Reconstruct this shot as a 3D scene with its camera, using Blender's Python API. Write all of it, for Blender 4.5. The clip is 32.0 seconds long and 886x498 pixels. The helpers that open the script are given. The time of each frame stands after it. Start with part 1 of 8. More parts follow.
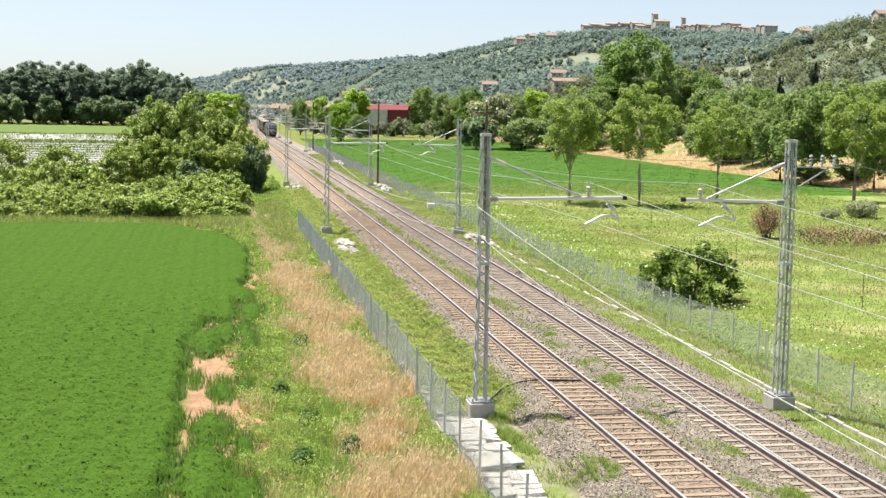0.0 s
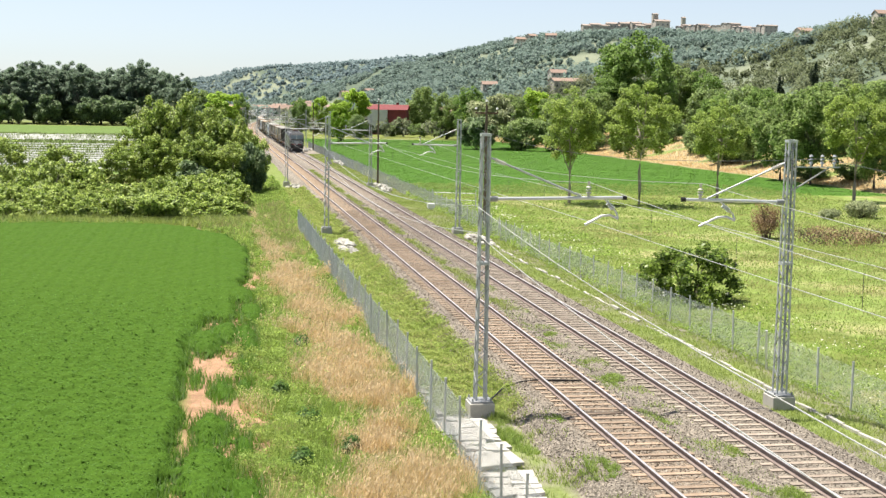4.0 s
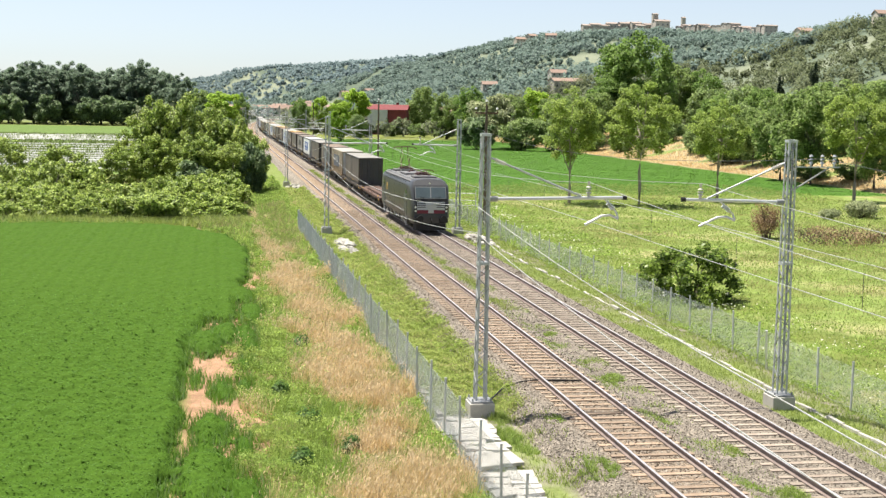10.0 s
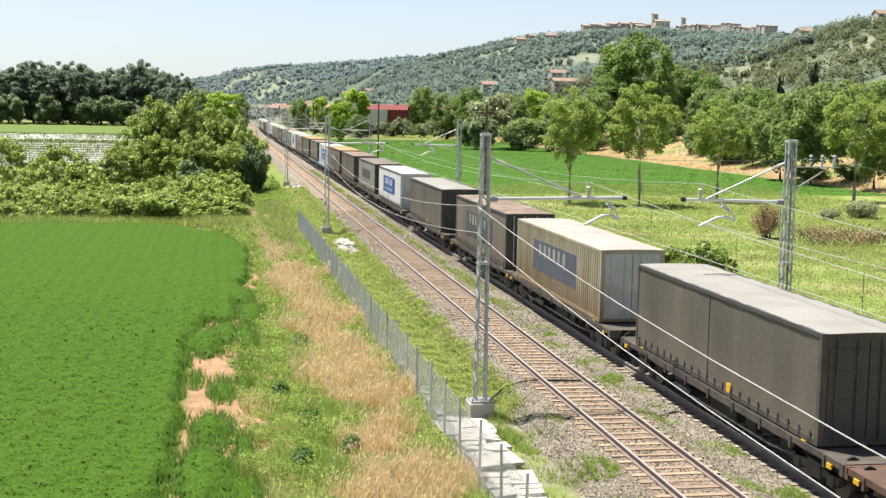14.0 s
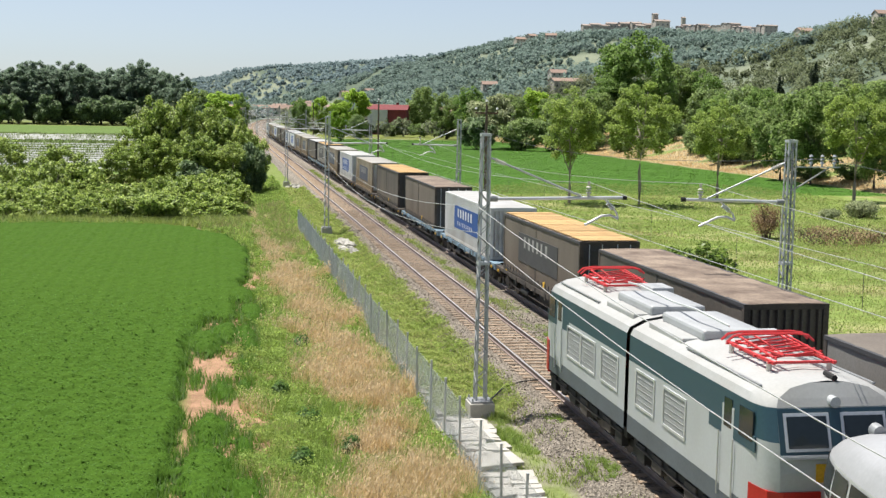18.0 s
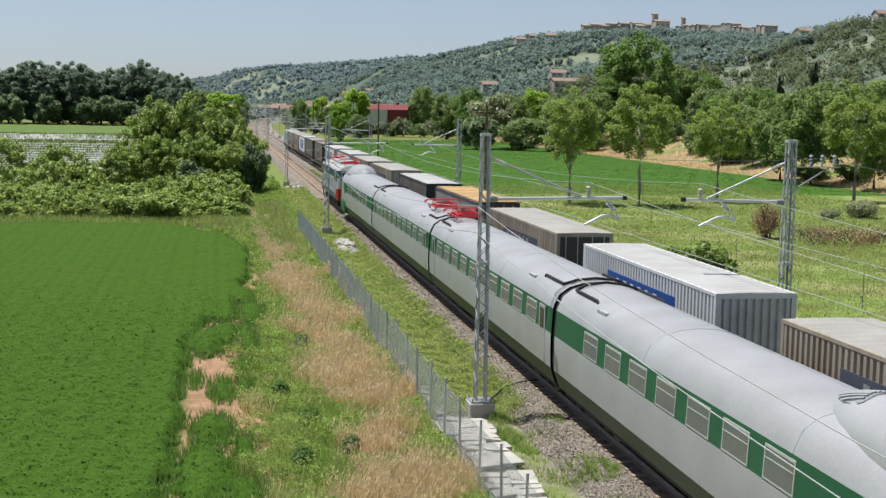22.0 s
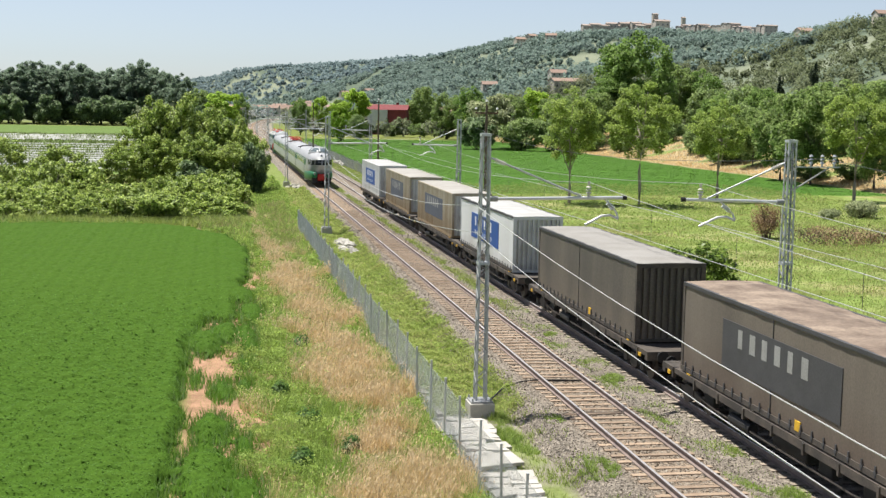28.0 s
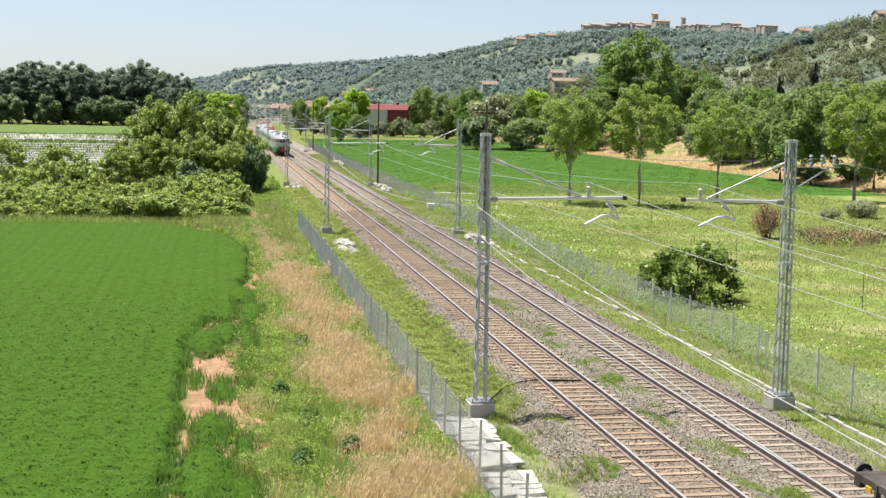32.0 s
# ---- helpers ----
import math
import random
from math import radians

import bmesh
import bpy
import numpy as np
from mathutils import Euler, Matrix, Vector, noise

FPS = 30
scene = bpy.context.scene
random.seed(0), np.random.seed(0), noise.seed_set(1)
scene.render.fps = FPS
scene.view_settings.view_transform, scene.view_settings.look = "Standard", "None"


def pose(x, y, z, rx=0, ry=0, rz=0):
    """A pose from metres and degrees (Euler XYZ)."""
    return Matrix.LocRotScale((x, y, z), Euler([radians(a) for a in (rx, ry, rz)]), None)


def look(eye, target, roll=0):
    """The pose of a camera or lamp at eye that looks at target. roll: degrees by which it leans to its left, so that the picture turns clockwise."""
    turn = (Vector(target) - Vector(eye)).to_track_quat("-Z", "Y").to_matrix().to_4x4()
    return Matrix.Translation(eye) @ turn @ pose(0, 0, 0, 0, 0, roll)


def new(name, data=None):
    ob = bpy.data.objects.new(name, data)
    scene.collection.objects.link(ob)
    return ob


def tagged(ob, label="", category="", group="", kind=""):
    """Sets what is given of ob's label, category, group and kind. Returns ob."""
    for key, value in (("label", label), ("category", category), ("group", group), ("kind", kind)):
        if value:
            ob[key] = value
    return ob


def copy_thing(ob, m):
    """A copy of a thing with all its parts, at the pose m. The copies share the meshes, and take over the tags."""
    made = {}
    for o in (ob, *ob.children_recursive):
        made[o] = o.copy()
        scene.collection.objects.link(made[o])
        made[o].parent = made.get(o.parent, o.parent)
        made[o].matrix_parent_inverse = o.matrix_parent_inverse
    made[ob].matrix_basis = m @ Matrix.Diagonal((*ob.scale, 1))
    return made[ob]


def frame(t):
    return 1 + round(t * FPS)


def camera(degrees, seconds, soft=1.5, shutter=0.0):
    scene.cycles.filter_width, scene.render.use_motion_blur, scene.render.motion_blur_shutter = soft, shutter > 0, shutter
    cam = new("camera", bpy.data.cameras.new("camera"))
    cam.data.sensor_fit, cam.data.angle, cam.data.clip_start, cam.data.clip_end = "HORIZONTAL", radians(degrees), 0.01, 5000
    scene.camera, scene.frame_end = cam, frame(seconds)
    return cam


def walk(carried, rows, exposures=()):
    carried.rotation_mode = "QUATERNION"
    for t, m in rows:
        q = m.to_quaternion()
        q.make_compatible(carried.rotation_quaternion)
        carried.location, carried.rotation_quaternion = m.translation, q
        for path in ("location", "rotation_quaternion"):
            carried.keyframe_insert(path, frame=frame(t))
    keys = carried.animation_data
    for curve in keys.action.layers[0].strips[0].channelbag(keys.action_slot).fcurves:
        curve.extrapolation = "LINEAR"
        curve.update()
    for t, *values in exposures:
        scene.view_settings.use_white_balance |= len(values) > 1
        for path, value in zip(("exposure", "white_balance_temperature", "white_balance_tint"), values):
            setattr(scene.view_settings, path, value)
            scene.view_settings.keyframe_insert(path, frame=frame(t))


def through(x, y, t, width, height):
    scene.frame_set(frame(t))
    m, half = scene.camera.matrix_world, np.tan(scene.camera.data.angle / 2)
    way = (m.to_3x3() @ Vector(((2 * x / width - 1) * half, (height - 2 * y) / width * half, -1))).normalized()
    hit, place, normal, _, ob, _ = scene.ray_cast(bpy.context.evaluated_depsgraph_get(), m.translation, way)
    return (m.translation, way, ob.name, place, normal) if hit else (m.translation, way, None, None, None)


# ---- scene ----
EXPO = [(0.0, 1.02, 6500, 10), (14.0, 1.02, 6500, 10), (17.0, 0.78, 6350, 10), (18.0, 0.68, 6250, 10), (19.0, 0.42, 6150, 10), (20.0, 0.33, 6100, 10), (21.0, 0.30, 6050, 10), (22.0, 0.32, 6050, 10), (23.0, 0.38, 6050, 10), (24.0, 0.58, 6100, 10), (25.0, 0.70, 6150, 10), (28.0, 0.72, 6300, 10), (32.0, 0.82, 6400, 10)]
EYE = Vector((-11.734, 0.0, 9.118))
YAW, PITCH = 0.1766, 0.1101
AHEAD = Vector((math.sin(YAW) * math.cos(PITCH), math.cos(YAW) * math.cos(PITCH), -math.sin(PITCH)))
cam = camera(38.45, 32.0, soft=1.4)
SHOT = look(EYE, EYE + AHEAD * 50, 1.066)
walk(cam, [(0.0, SHOT), (32.0, SHOT)], exposures=EXPO)

# ---- light ----
SUN_FROM = Vector((-0.40, 0.42, 1.50)).normalized()
world = bpy.data.worlds.new("sky")
scene.world = world
world.use_nodes = True
wn = world.node_tree
sky = wn.nodes.new("ShaderNodeTexSky")
sky.sky_type = "NISHITA"
sky.sun_disc = False
sky.sun_elevation = math.asin(SUN_FROM.z)
sky.sun_rotation = math.atan2(SUN_FROM.x, SUN_FROM.y)
sky.altitude, sky.air_density, sky.dust_density, sky.ozone_density = 0, 0.75, 0.55, 2.2
haze = wn.nodes.new("ShaderNodeHueSaturation")
haze.inputs["Saturation"].default_value = 0.62
wn.links.new(sky.outputs[0], haze.inputs["Color"])
wn.links.new(haze.outputs[0], wn.nodes["Background"].inputs[0])
wn.nodes["Background"].inputs[1].default_value = 0.074
sun = new("sun", bpy.data.lights.new("sun", "SUN"))
sun.data.energy, sun.data.angle, sun.data.color = 4.7, radians(0.6), (1.0, 0.94, 0.83)
sun.matrix_world = look(SUN_FROM * 100, (0, 0, 0))

# ---- materials ----
def mat(name, color, rough=0.6, metal=0.0, vary=0.25, scale=3.0, fine=40.0, bump=0.0, tint=None, tint_amount=0.4, rand=0.0, spec=0.4, streak=False, low=None):
    """A surface of one paint or stuff, with grain and stains at two sizes."""
    m = bpy.data.materials.new(name)
    m.use_nodes = True
    n, l = m.node_tree.nodes, m.node_tree.links
    b = n["Principled BSDF"]
    b.inputs["Roughness"].default_value, b.inputs["Metallic"].default_value = rough, metal
    b.inputs["Specular IOR Level"].default_value = spec
    co = n.new("ShaderNodeTexCoord")
    src = co.outputs["Object"]
    if streak:
        mp = n.new("ShaderNodeMapping")
        mp.inputs["Scale"].default_value = (1.0, 1.0, 0.12)
        l.new(src, mp.inputs[0])
        src = mp.outputs[0]
    big = n.new("ShaderNodeTexNoise")
    big.inputs["Scale"].default_value, big.inputs["Detail"].default_value = scale, 6
    small = n.new("ShaderNodeTexNoise")
    small.inputs["Scale"].default_value, small.inputs["Detail"].default_value = fine, 4
    l.new(src, big.inputs["Vector"])
    l.new(co.outputs["Object"], small.inputs["Vector"])
    ramp = n.new("ShaderNodeMapRange")
    ramp.inputs["From Min"].default_value, ramp.inputs["From Max"].default_value = 0.35, 0.7
    l.new(big.outputs[0], ramp.inputs[0])
    t = tint or tuple(c * (1 - vary) for c in color)
    mix = n.new("ShaderNodeMix")
    mix.data_type = "RGBA"
    mix.inputs[6].default_value, mix.inputs[7].default_value = (*color, 1), (*t, 1)
    k = n.new("ShaderNodeMath")
    k.operation = "MULTIPLY"
    k.inputs[1].default_value = tint_amount if tint else 1.0
    l.new(ramp.outputs[0], k.inputs[0])
    l.new(k.outputs[0], mix.inputs[0])
    out = mix.outputs[2]
    if low:
        # road dirt and rust creeping up from the sill in uneven tongues
        sp = n.new("ShaderNodeSeparateXYZ")
        l.new(co.outputs["Object"], sp.inputs[0])
        up = n.new("ShaderNodeMath")
        up.operation = "MULTIPLY_ADD"
        up.inputs[1].default_value = -1.6
        l.new(big.outputs[0], up.inputs[0])
        l.new(sp.outputs[2], up.inputs[2])
        lr = n.new("ShaderNodeMapRange")
        lr.inputs["From Min"].default_value, lr.inputs["From Max"].default_value = low[0] - 0.8, low[1] - 0.8
        lr.inputs["To Min"].default_value, lr.inputs["To Max"].default_value = low[3], 0.0
        l.new(up.outputs[0], lr.inputs[0])
        lm = n.new("ShaderNodeMix")
        lm.data_type = "RGBA"
        lm.inputs[7].default_value = (*low[2], 1)
        l.new(lr.outputs[0], lm.inputs[0])
        l.new(out, lm.inputs[6])
        out = lm.outputs[2]
    hsv = n.new("ShaderNodeHueSaturation")
    l.new(out, hsv.inputs["Color"])
    v = n.new("ShaderNodeMapRange")
    v.inputs["From Min"].default_value, v.inputs["From Max"].default_value = 0.25, 0.75
    v.inputs["To Min"].default_value, v.inputs["To Max"].default_value = 1 - vary, 1 + vary * 0.6
    l.new(small.outputs[0], v.inputs[0])
    val = v.outputs[0]
    if rand:
        info = n.new("ShaderNodeObjectInfo")
        r = n.new("ShaderNodeMapRange")
        r.inputs["To Min"].default_value, r.inputs["To Max"].default_value = 1 - rand, 1 + rand
        l.new(info.outputs["Random"], r.inputs[0])
        mm = n.new("ShaderNodeMath")
        mm.operation = "MULTIPLY"
        l.new(val, mm.inputs[0])
        l.new(r.outputs[0], mm.inputs[1])
        val = mm.outputs[0]
    l.new(val, hsv.inputs["Value"])
    l.new(hsv.outputs[0], b.inputs["Base Color"])
    if bump:
        bp = n.new("ShaderNodeBump")
        bp.inputs["Strength"].default_value, bp.inputs["Distance"].default_value = bump, 0.02
        l.new(small.outputs[0], bp.inputs["Height"])
        l.new(bp.outputs[0], b.inputs["Normal"])
    return m


def leaf_mat(name, color, other, rough=0.55, through=0.35, spread=0.35, up=0.0):
    """Leaves and blades: each piece has its own shade, and light passes through."""
    m = bpy.data.materials.new(name)
    m.use_nodes = True
    n, l = m.node_tree.nodes, m.node_tree.links
    b = n["Principled BSDF"]
    b.inputs["Roughness"].default_value = rough
    b.inputs["Specular IOR Level"].default_value = 0.25
    g = n.new("ShaderNodeNewGeometry")
    tc = n.new("ShaderNodeTexCoord")
    ns = n.new("ShaderNodeTexNoise")
    ns.inputs["Scale"].default_value = 0.35
    ns.inputs["Detail"].default_value = 3
    l.new(tc.outputs["Object"], ns.inputs["Vector"])
    mr = n.new("ShaderNodeMapRange")
    mr.inputs["From Min"].default_value, mr.inputs["From Max"].default_value = 0.3, 0.7
    l.new(ns.outputs[0], mr.inputs[0])
    ad = n.new("ShaderNodeMath")
    ad.operation = "MULTIPLY_ADD"
    ad.inputs[1].default_value = 0.5
    l.new(g.outputs["Random Per Island"], ad.inputs[0])
    k = n.new("ShaderNodeMath")
    k.operation = "MULTIPLY"
    k.inputs[1].default_value = 0.5
    l.new(mr.outputs[0], k.inputs[0])
    l.new(k.outputs[0], ad.inputs[2])
    mix = n.new("ShaderNodeMix")
    mix.data_type = "RGBA"
    mix.inputs[6].default_value, mix.inputs[7].default_value = (*color, 1), (*other, 1)
    l.new(ad.outputs[0], mix.inputs[0])
    hsv = n.new("ShaderNodeHueSaturation")
    l.new(mix.outputs[2], hsv.inputs["Color"])
    v = n.new("ShaderNodeMapRange")
    v.inputs["To Min"].default_value, v.inputs["To Max"].default_value = 1 - spread, 1 + spread
    l.new(g.outputs["Random Per Island"], v.inputs[0])
    l.new(v.outputs[0], hsv.inputs["Value"])
    l.new(hsv.outputs[0], b.inputs["Base Color"])
    tr = n.new("ShaderNodeBsdfTranslucent")
    if up:
        # fine blades stand for finer ones that lie every way
        nm = n.new("ShaderNodeMix")
        nm.data_type = "VECTOR"
        nm.inputs[0].default_value = up
        parts = n.new("ShaderNodeSeparateXYZ")
        l.new(g.outputs["Normal"], parts.inputs[0])
        way = n.new("ShaderNodeMath")
        way.operation = "SIGN"
        l.new(parts.outputs[2], way.inputs[0])
        pole = n.new("ShaderNodeCombineXYZ")
        l.new(way.outputs[0], pole.inputs[2])
        l.new(pole.outputs[0], nm.inputs[5])
        l.new(g.outputs["Normal"], nm.inputs[4])
        vn = n.new("ShaderNodeVectorMath")
        vn.operation = "NORMALIZE"
        l.new(nm.outputs[1], vn.inputs[0])
        l.new(vn.outputs[0], b.inputs["Normal"])
    l.new(hsv.outputs[0], tr.inputs["Color"])
    mx = n.new("ShaderNodeMixShader")
    mx.inputs[0].default_value = through
    l.new(b.outputs[0], mx.inputs[1])
    l.new(tr.outputs[0], mx.inputs[2])
    l.new(mx.outputs[0], n["Material Output"].inputs[0])
    return m


def glass_mat(name, color=(0.02, 0.03, 0.035), rough=0.06):
    m = mat(name, color, rough, 0.0, 0.1, 2.0, 10.0, spec=0.5)
    return m


RAIL_SIDE = mat("rusty_rail", (0.25, 0.195, 0.175), 0.75, 0.2, 0.3, 3, 60)
RAIL_TOP = mat("polished_rail", (0.74, 0.71, 0.71), 0.33, 0.6, 0.12, 2, 30)
SLEEPER = mat("sleeper_concrete", (0.37, 0.285, 0.205), 0.9, 0, 0.25, 2.5, 40, 0.3, (0.26, 0.18, 0.125), 0.7, rand=0.2)
SLEEPER_B = mat("sleeper_grey", (0.37, 0.32, 0.265), 0.9, 0, 0.25, 2.5, 40, 0.3, (0.24, 0.18, 0.135), 0.7, rand=0.2)
GALV = mat("galvanised_steel", (0.52, 0.54, 0.56), 0.5, 0.35, 0.15, 2, 25)
GALV_DARK = mat("weathered_steel", (0.34, 0.35, 0.36), 0.55, 0.4, 0.2, 2, 25)
ALU = mat("light_aluminium", (0.68, 0.69, 0.70), 0.4, 0.4, 0.1, 2, 20)
CONCRETE = mat("concrete", (0.50, 0.48, 0.44), 0.9, 0, 0.2, 1.5, 30, 0.3, (0.33, 0.31, 0.27), 0.6)
PALE_STONE = mat("pale_broken_concrete", (0.46, 0.44, 0.40), 0.9, 0, 0.2, 2.0, 25, 0.4, (0.48, 0.45, 0.40), 0.6, rand=0.1)
PORCELAIN = mat("porcelain", (0.60, 0.55, 0.50), 0.25, 0, 0.1, 3, 20)
BROWN_PORCELAIN = mat("brown_porcelain", (0.10, 0.04, 0.03), 0.25, 0, 0.1, 3, 20)
WIRE = mat("bare_wire", (0.55, 0.55, 0.55), 0.45, 0.5, 0.1, 2, 20)
WIRE_DARK = mat("dark_wire", (0.10, 0.10, 0.11), 0.5, 0.3, 0.1, 2, 20)
WOOD_POLE = mat("weathered_pole_wood", (0.16, 0.12, 0.09), 0.9, 0, 0.3, 2, 30, 0.3, streak=True)
FENCE_WIRE = mat("fence_wire", (0.50, 0.52, 0.54), 0.5, 0.3, 0.1, 2, 20)
FENCE_POST = mat("fence_post_grey", (0.55, 0.56, 0.57), 0.55, 0.2, 0.15, 2, 20)
BARK = mat("bark", (0.15, 0.12, 0.09), 0.95, 0, 0.4, 2, 25, 0.6, streak=True)
BARK_PALE = mat("pale_bark", (0.34, 0.30, 0.25), 0.95, 0, 0.3, 2, 25, 0.5, streak=True)
BLACK = mat("black_underframe", (0.025, 0.024, 0.024), 0.7, 0.1, 0.3, 4, 30)
RUBBER = mat("black_rubber", (0.018, 0.018, 0.018), 0.7, 0, 0.2, 4, 30)
WHEEL = mat("wheel_steel", (0.12, 0.10, 0.09), 0.55, 0.5, 0.3, 4, 30)
GLASS = glass_mat("dark_window_glass")
# Pale blue-grey base colour paints the sky's reflection into these panes.
GLASS_SCREEN = glass_mat("sky_tinted_screen_glass", (0.13, 0.165, 0.18), 0.08)
GLASS_NOSE = mat("nose_window_glass", (0.020, 0.024, 0.026), 0.22, 0, 0.1, 2, 10, spec=0.3)
GLASS_PALE = glass_mat("pale_window_glass", (0.16, 0.18, 0.17), 0.1)

# ---- helpers for building ----
def finish(name, bm, material, parent=None, smooth=False):
    me = bpy.data.meshes.new(name)
    bm.normal_update()
    bm.to_mesh(me)
    bm.free()
    for m in material if isinstance(material, (list, tuple)) else [material]:
        me.materials.append(m)
    if smooth:
        me.shade_smooth()
        me.set_sharp_from_angle(angle=radians(35))
    ob = new(name, me)
    ob.parent = parent
    return ob


def part(name, bm, material, parent, label="", smooth=False):
    ob = finish(name, bm, material, parent, smooth)
    if label:
        ob["label"] = label
    return ob


def same(name, ob, parent, m, label=""):
    """Another part on the mesh of ob, posed by m in its parent."""
    o = new(name, ob.data)
    o.parent = parent
    o.matrix_basis = m
    if label:
        o["label"] = label
    return o


def thing(name, label, category, group="", at=None):
    ob = new(name)
    ob.empty_display_size = 0.3
    if at is not None:
        ob.matrix_basis = at
    return tagged(ob, label, category, group)


def B():
    return bmesh.new()


def box(bm, x0, x1, y0, y1, z0, z1, bevel=0.0):
    v = [bm.verts.new((x, y, z)) for z in (z0, z1) for y in (y0, y1) for x in (x0, x1)]
    fs = [bm.faces.new([v[i] for i in f]) for f in ((0, 2, 3, 1), (4, 5, 7, 6), (0, 1, 5, 4), (2, 6, 7, 3), (0, 4, 6, 2), (1, 3, 7, 5))]
    if bevel:
        es = list({e for f in fs for e in f.edges})
        bmesh.ops.bevel(bm, geom=es, offset=bevel, segments=2, affect="EDGES", profile=0.5)
    return bm


def tube(bm, p, q, r, n=6, r2=None, caps=True):
    p, q = Vector(p), Vector(q)
    d = (q - p).normalized()
    a = d.orthogonal().normalized()
    b = d.cross(a)
    r2 = r if r2 is None else r2
    ra = [bm.verts.new(p + (a * math.cos(t) + b * math.sin(t)) * r) for t in [2 * math.pi * i / n for i in range(n)]]
    rb = [bm.verts.new(q + (a * math.cos(t) + b * math.sin(t)) * r2) for t in [2 * math.pi * i / n for i in range(n)]]
    for i in range(n):
        bm.faces.new((ra[i], ra[(i + 1) % n], rb[(i + 1) % n], rb[i]))
    if caps:
        bm.faces.new(ra[::-1])
        bm.faces.new(rb)
    return bm


def path_tube(bm, pts, r, n=5):
    """A bent tube through the points, with shared rings."""
    pts = [Vector(p) for p in pts]
    rings = []
    for i, p in enumerate(pts):
        d = (pts[min(i + 1, len(pts) - 1)] - pts[max(i - 1, 0)]).normalized()
        a = d.cross(Vector((0, 0, 1)))
        a = a.normalized() if a.length > 1e-3 else Vector((1, 0, 0))
        b = d.cross(a)
        rr = r[i] if isinstance(r, (list, tuple)) else r
        rings.append([bm.verts.new(p + (a * math.cos(t) + b * math.sin(t)) * rr) for t in [2 * math.pi * k / n for k in range(n)]])
    for s, e in zip(rings, rings[1:]):
        for k in range(n):
            bm.faces.new((s[k], s[(k + 1) % n], e[(k + 1) % n], e[k]))
    bm.faces.new(rings[0][::-1])
    bm.faces.new(rings[-1])
    return bm


def loft(bm, rings, closed=False, cap0=False, cap1=False):
    vs = [[bm.verts.new(p) for p in r] for r in rings]
    n = len(vs[0])
    for a, b in zip(vs, vs[1:]):
        for k in range(n if closed else n - 1):
            f = (a[k], a[(k + 1) % n], b[(k + 1) % n], b[k])
            if len({v.co.to_tuple(5) for v in f}) > 2:
                bm.faces.new(f)
    if cap0:
        bm.faces.new(vs[0])
    if cap1:
        bm.faces.new(vs[-1][::-1])
    bmesh.ops.recalc_face_normals(bm, faces=bm.faces)
    return bm


def quad(bm, a, b, c, d):
    bm.faces.new([bm.verts.new(p) for p in (a, b, c, d)])
    return bm


def soup(name, verts, faces, material, smooth=False):
    """A mesh object from arrays; faces all have the same number of corners."""
    me = bpy.data.meshes.new(name)
    verts, faces = np.asarray(verts, np.float32), np.asarray(faces, np.int32)
    k = faces.shape[1]
    me.vertices.add(len(verts))
    me.vertices.foreach_set("co", verts.ravel())
    me.loops.add(faces.size)
    me.loops.foreach_set("vertex_index", faces.ravel())
    me.polygons.add(len(faces))
    me.polygons.foreach_set("loop_start", np.arange(0, faces.size, k, dtype=np.int32))
    me.update(calc_edges=True)
    me.materials.append(material)
    if smooth:
        me.shade_smooth()
    return new(name, me)


BEND, STRAIGHT = 9e-5, 385.0


def bend(y):
    """How far the line has swung to the right at y."""
    return BEND * max(0.0, y - STRAIGHT) ** 2


def step(a, b, x):
    t = np.clip((x - a) / (b - a), 0, 1)
    return t * t * (3 - 2 * t)

# ---- ground ----
RIDGE_AZ = np.array([-3.2, -1.2, -0.5, -0.035, -0.018, 0.004, 0.017, 0.047, 0.081, 0.12, 0.143, 0.173, 0.195, 0.222, 0.256, 0.287, 0.34, 0.40, 0.427, 0.447, 0.484, 0.517, 0.7, 1.3, 3.2])
RIDGE_R = np.array([4200, 4200, 4200, 4200, 4100, 4000, 3700, 3400, 3100, 2850, 2650, 2450, 2300, 2150, 2000, 1850, 1740, 1560, 1430, 1300, 1100, 950, 850, 800, 1500])
SKYLINE = np.array([0.004, 0.004, 0.006, 0.017, 0.0185, 0.0225, 0.0275, 0.0305, 0.0327, 0.0355, 0.0385, 0.0415, 0.0465, 0.0520, 0.0575, 0.0590, 0.0610, 0.0608, 0.0595, 0.0620, 0.0665, 0.0695, 0.075, 0.06, 0.01])
RIDGE_Z = 5.0 + (SKYLINE - 0.0008) * RIDGE_R
RIDGE_AZ = RIDGE_AZ - 0.0045
RISE_FROM = np.interp(RIDGE_AZ, [-0.5, -0.017, 0.026, 0.10, 0.145, 0.19, 0.26, 0.35, 0.43, 0.517, 0.7], [0.8, 0.6, 0.5, 0.4, 0.36, 0.34, 0.30, 0.28, 0.28, 0.36, 0.4])


def rough(x, y, s):
    """Soft unevenness with a wavelength of about s."""
    return (np.sin(x / s * 2.1 + 1.3 * np.sin(y / s * 1.7)) + np.sin(y / s * 2.7 + 1.1 * np.sin(x / s * 1.3 + 2)) + np.sin((x + y) / s * 4.3)) / 3


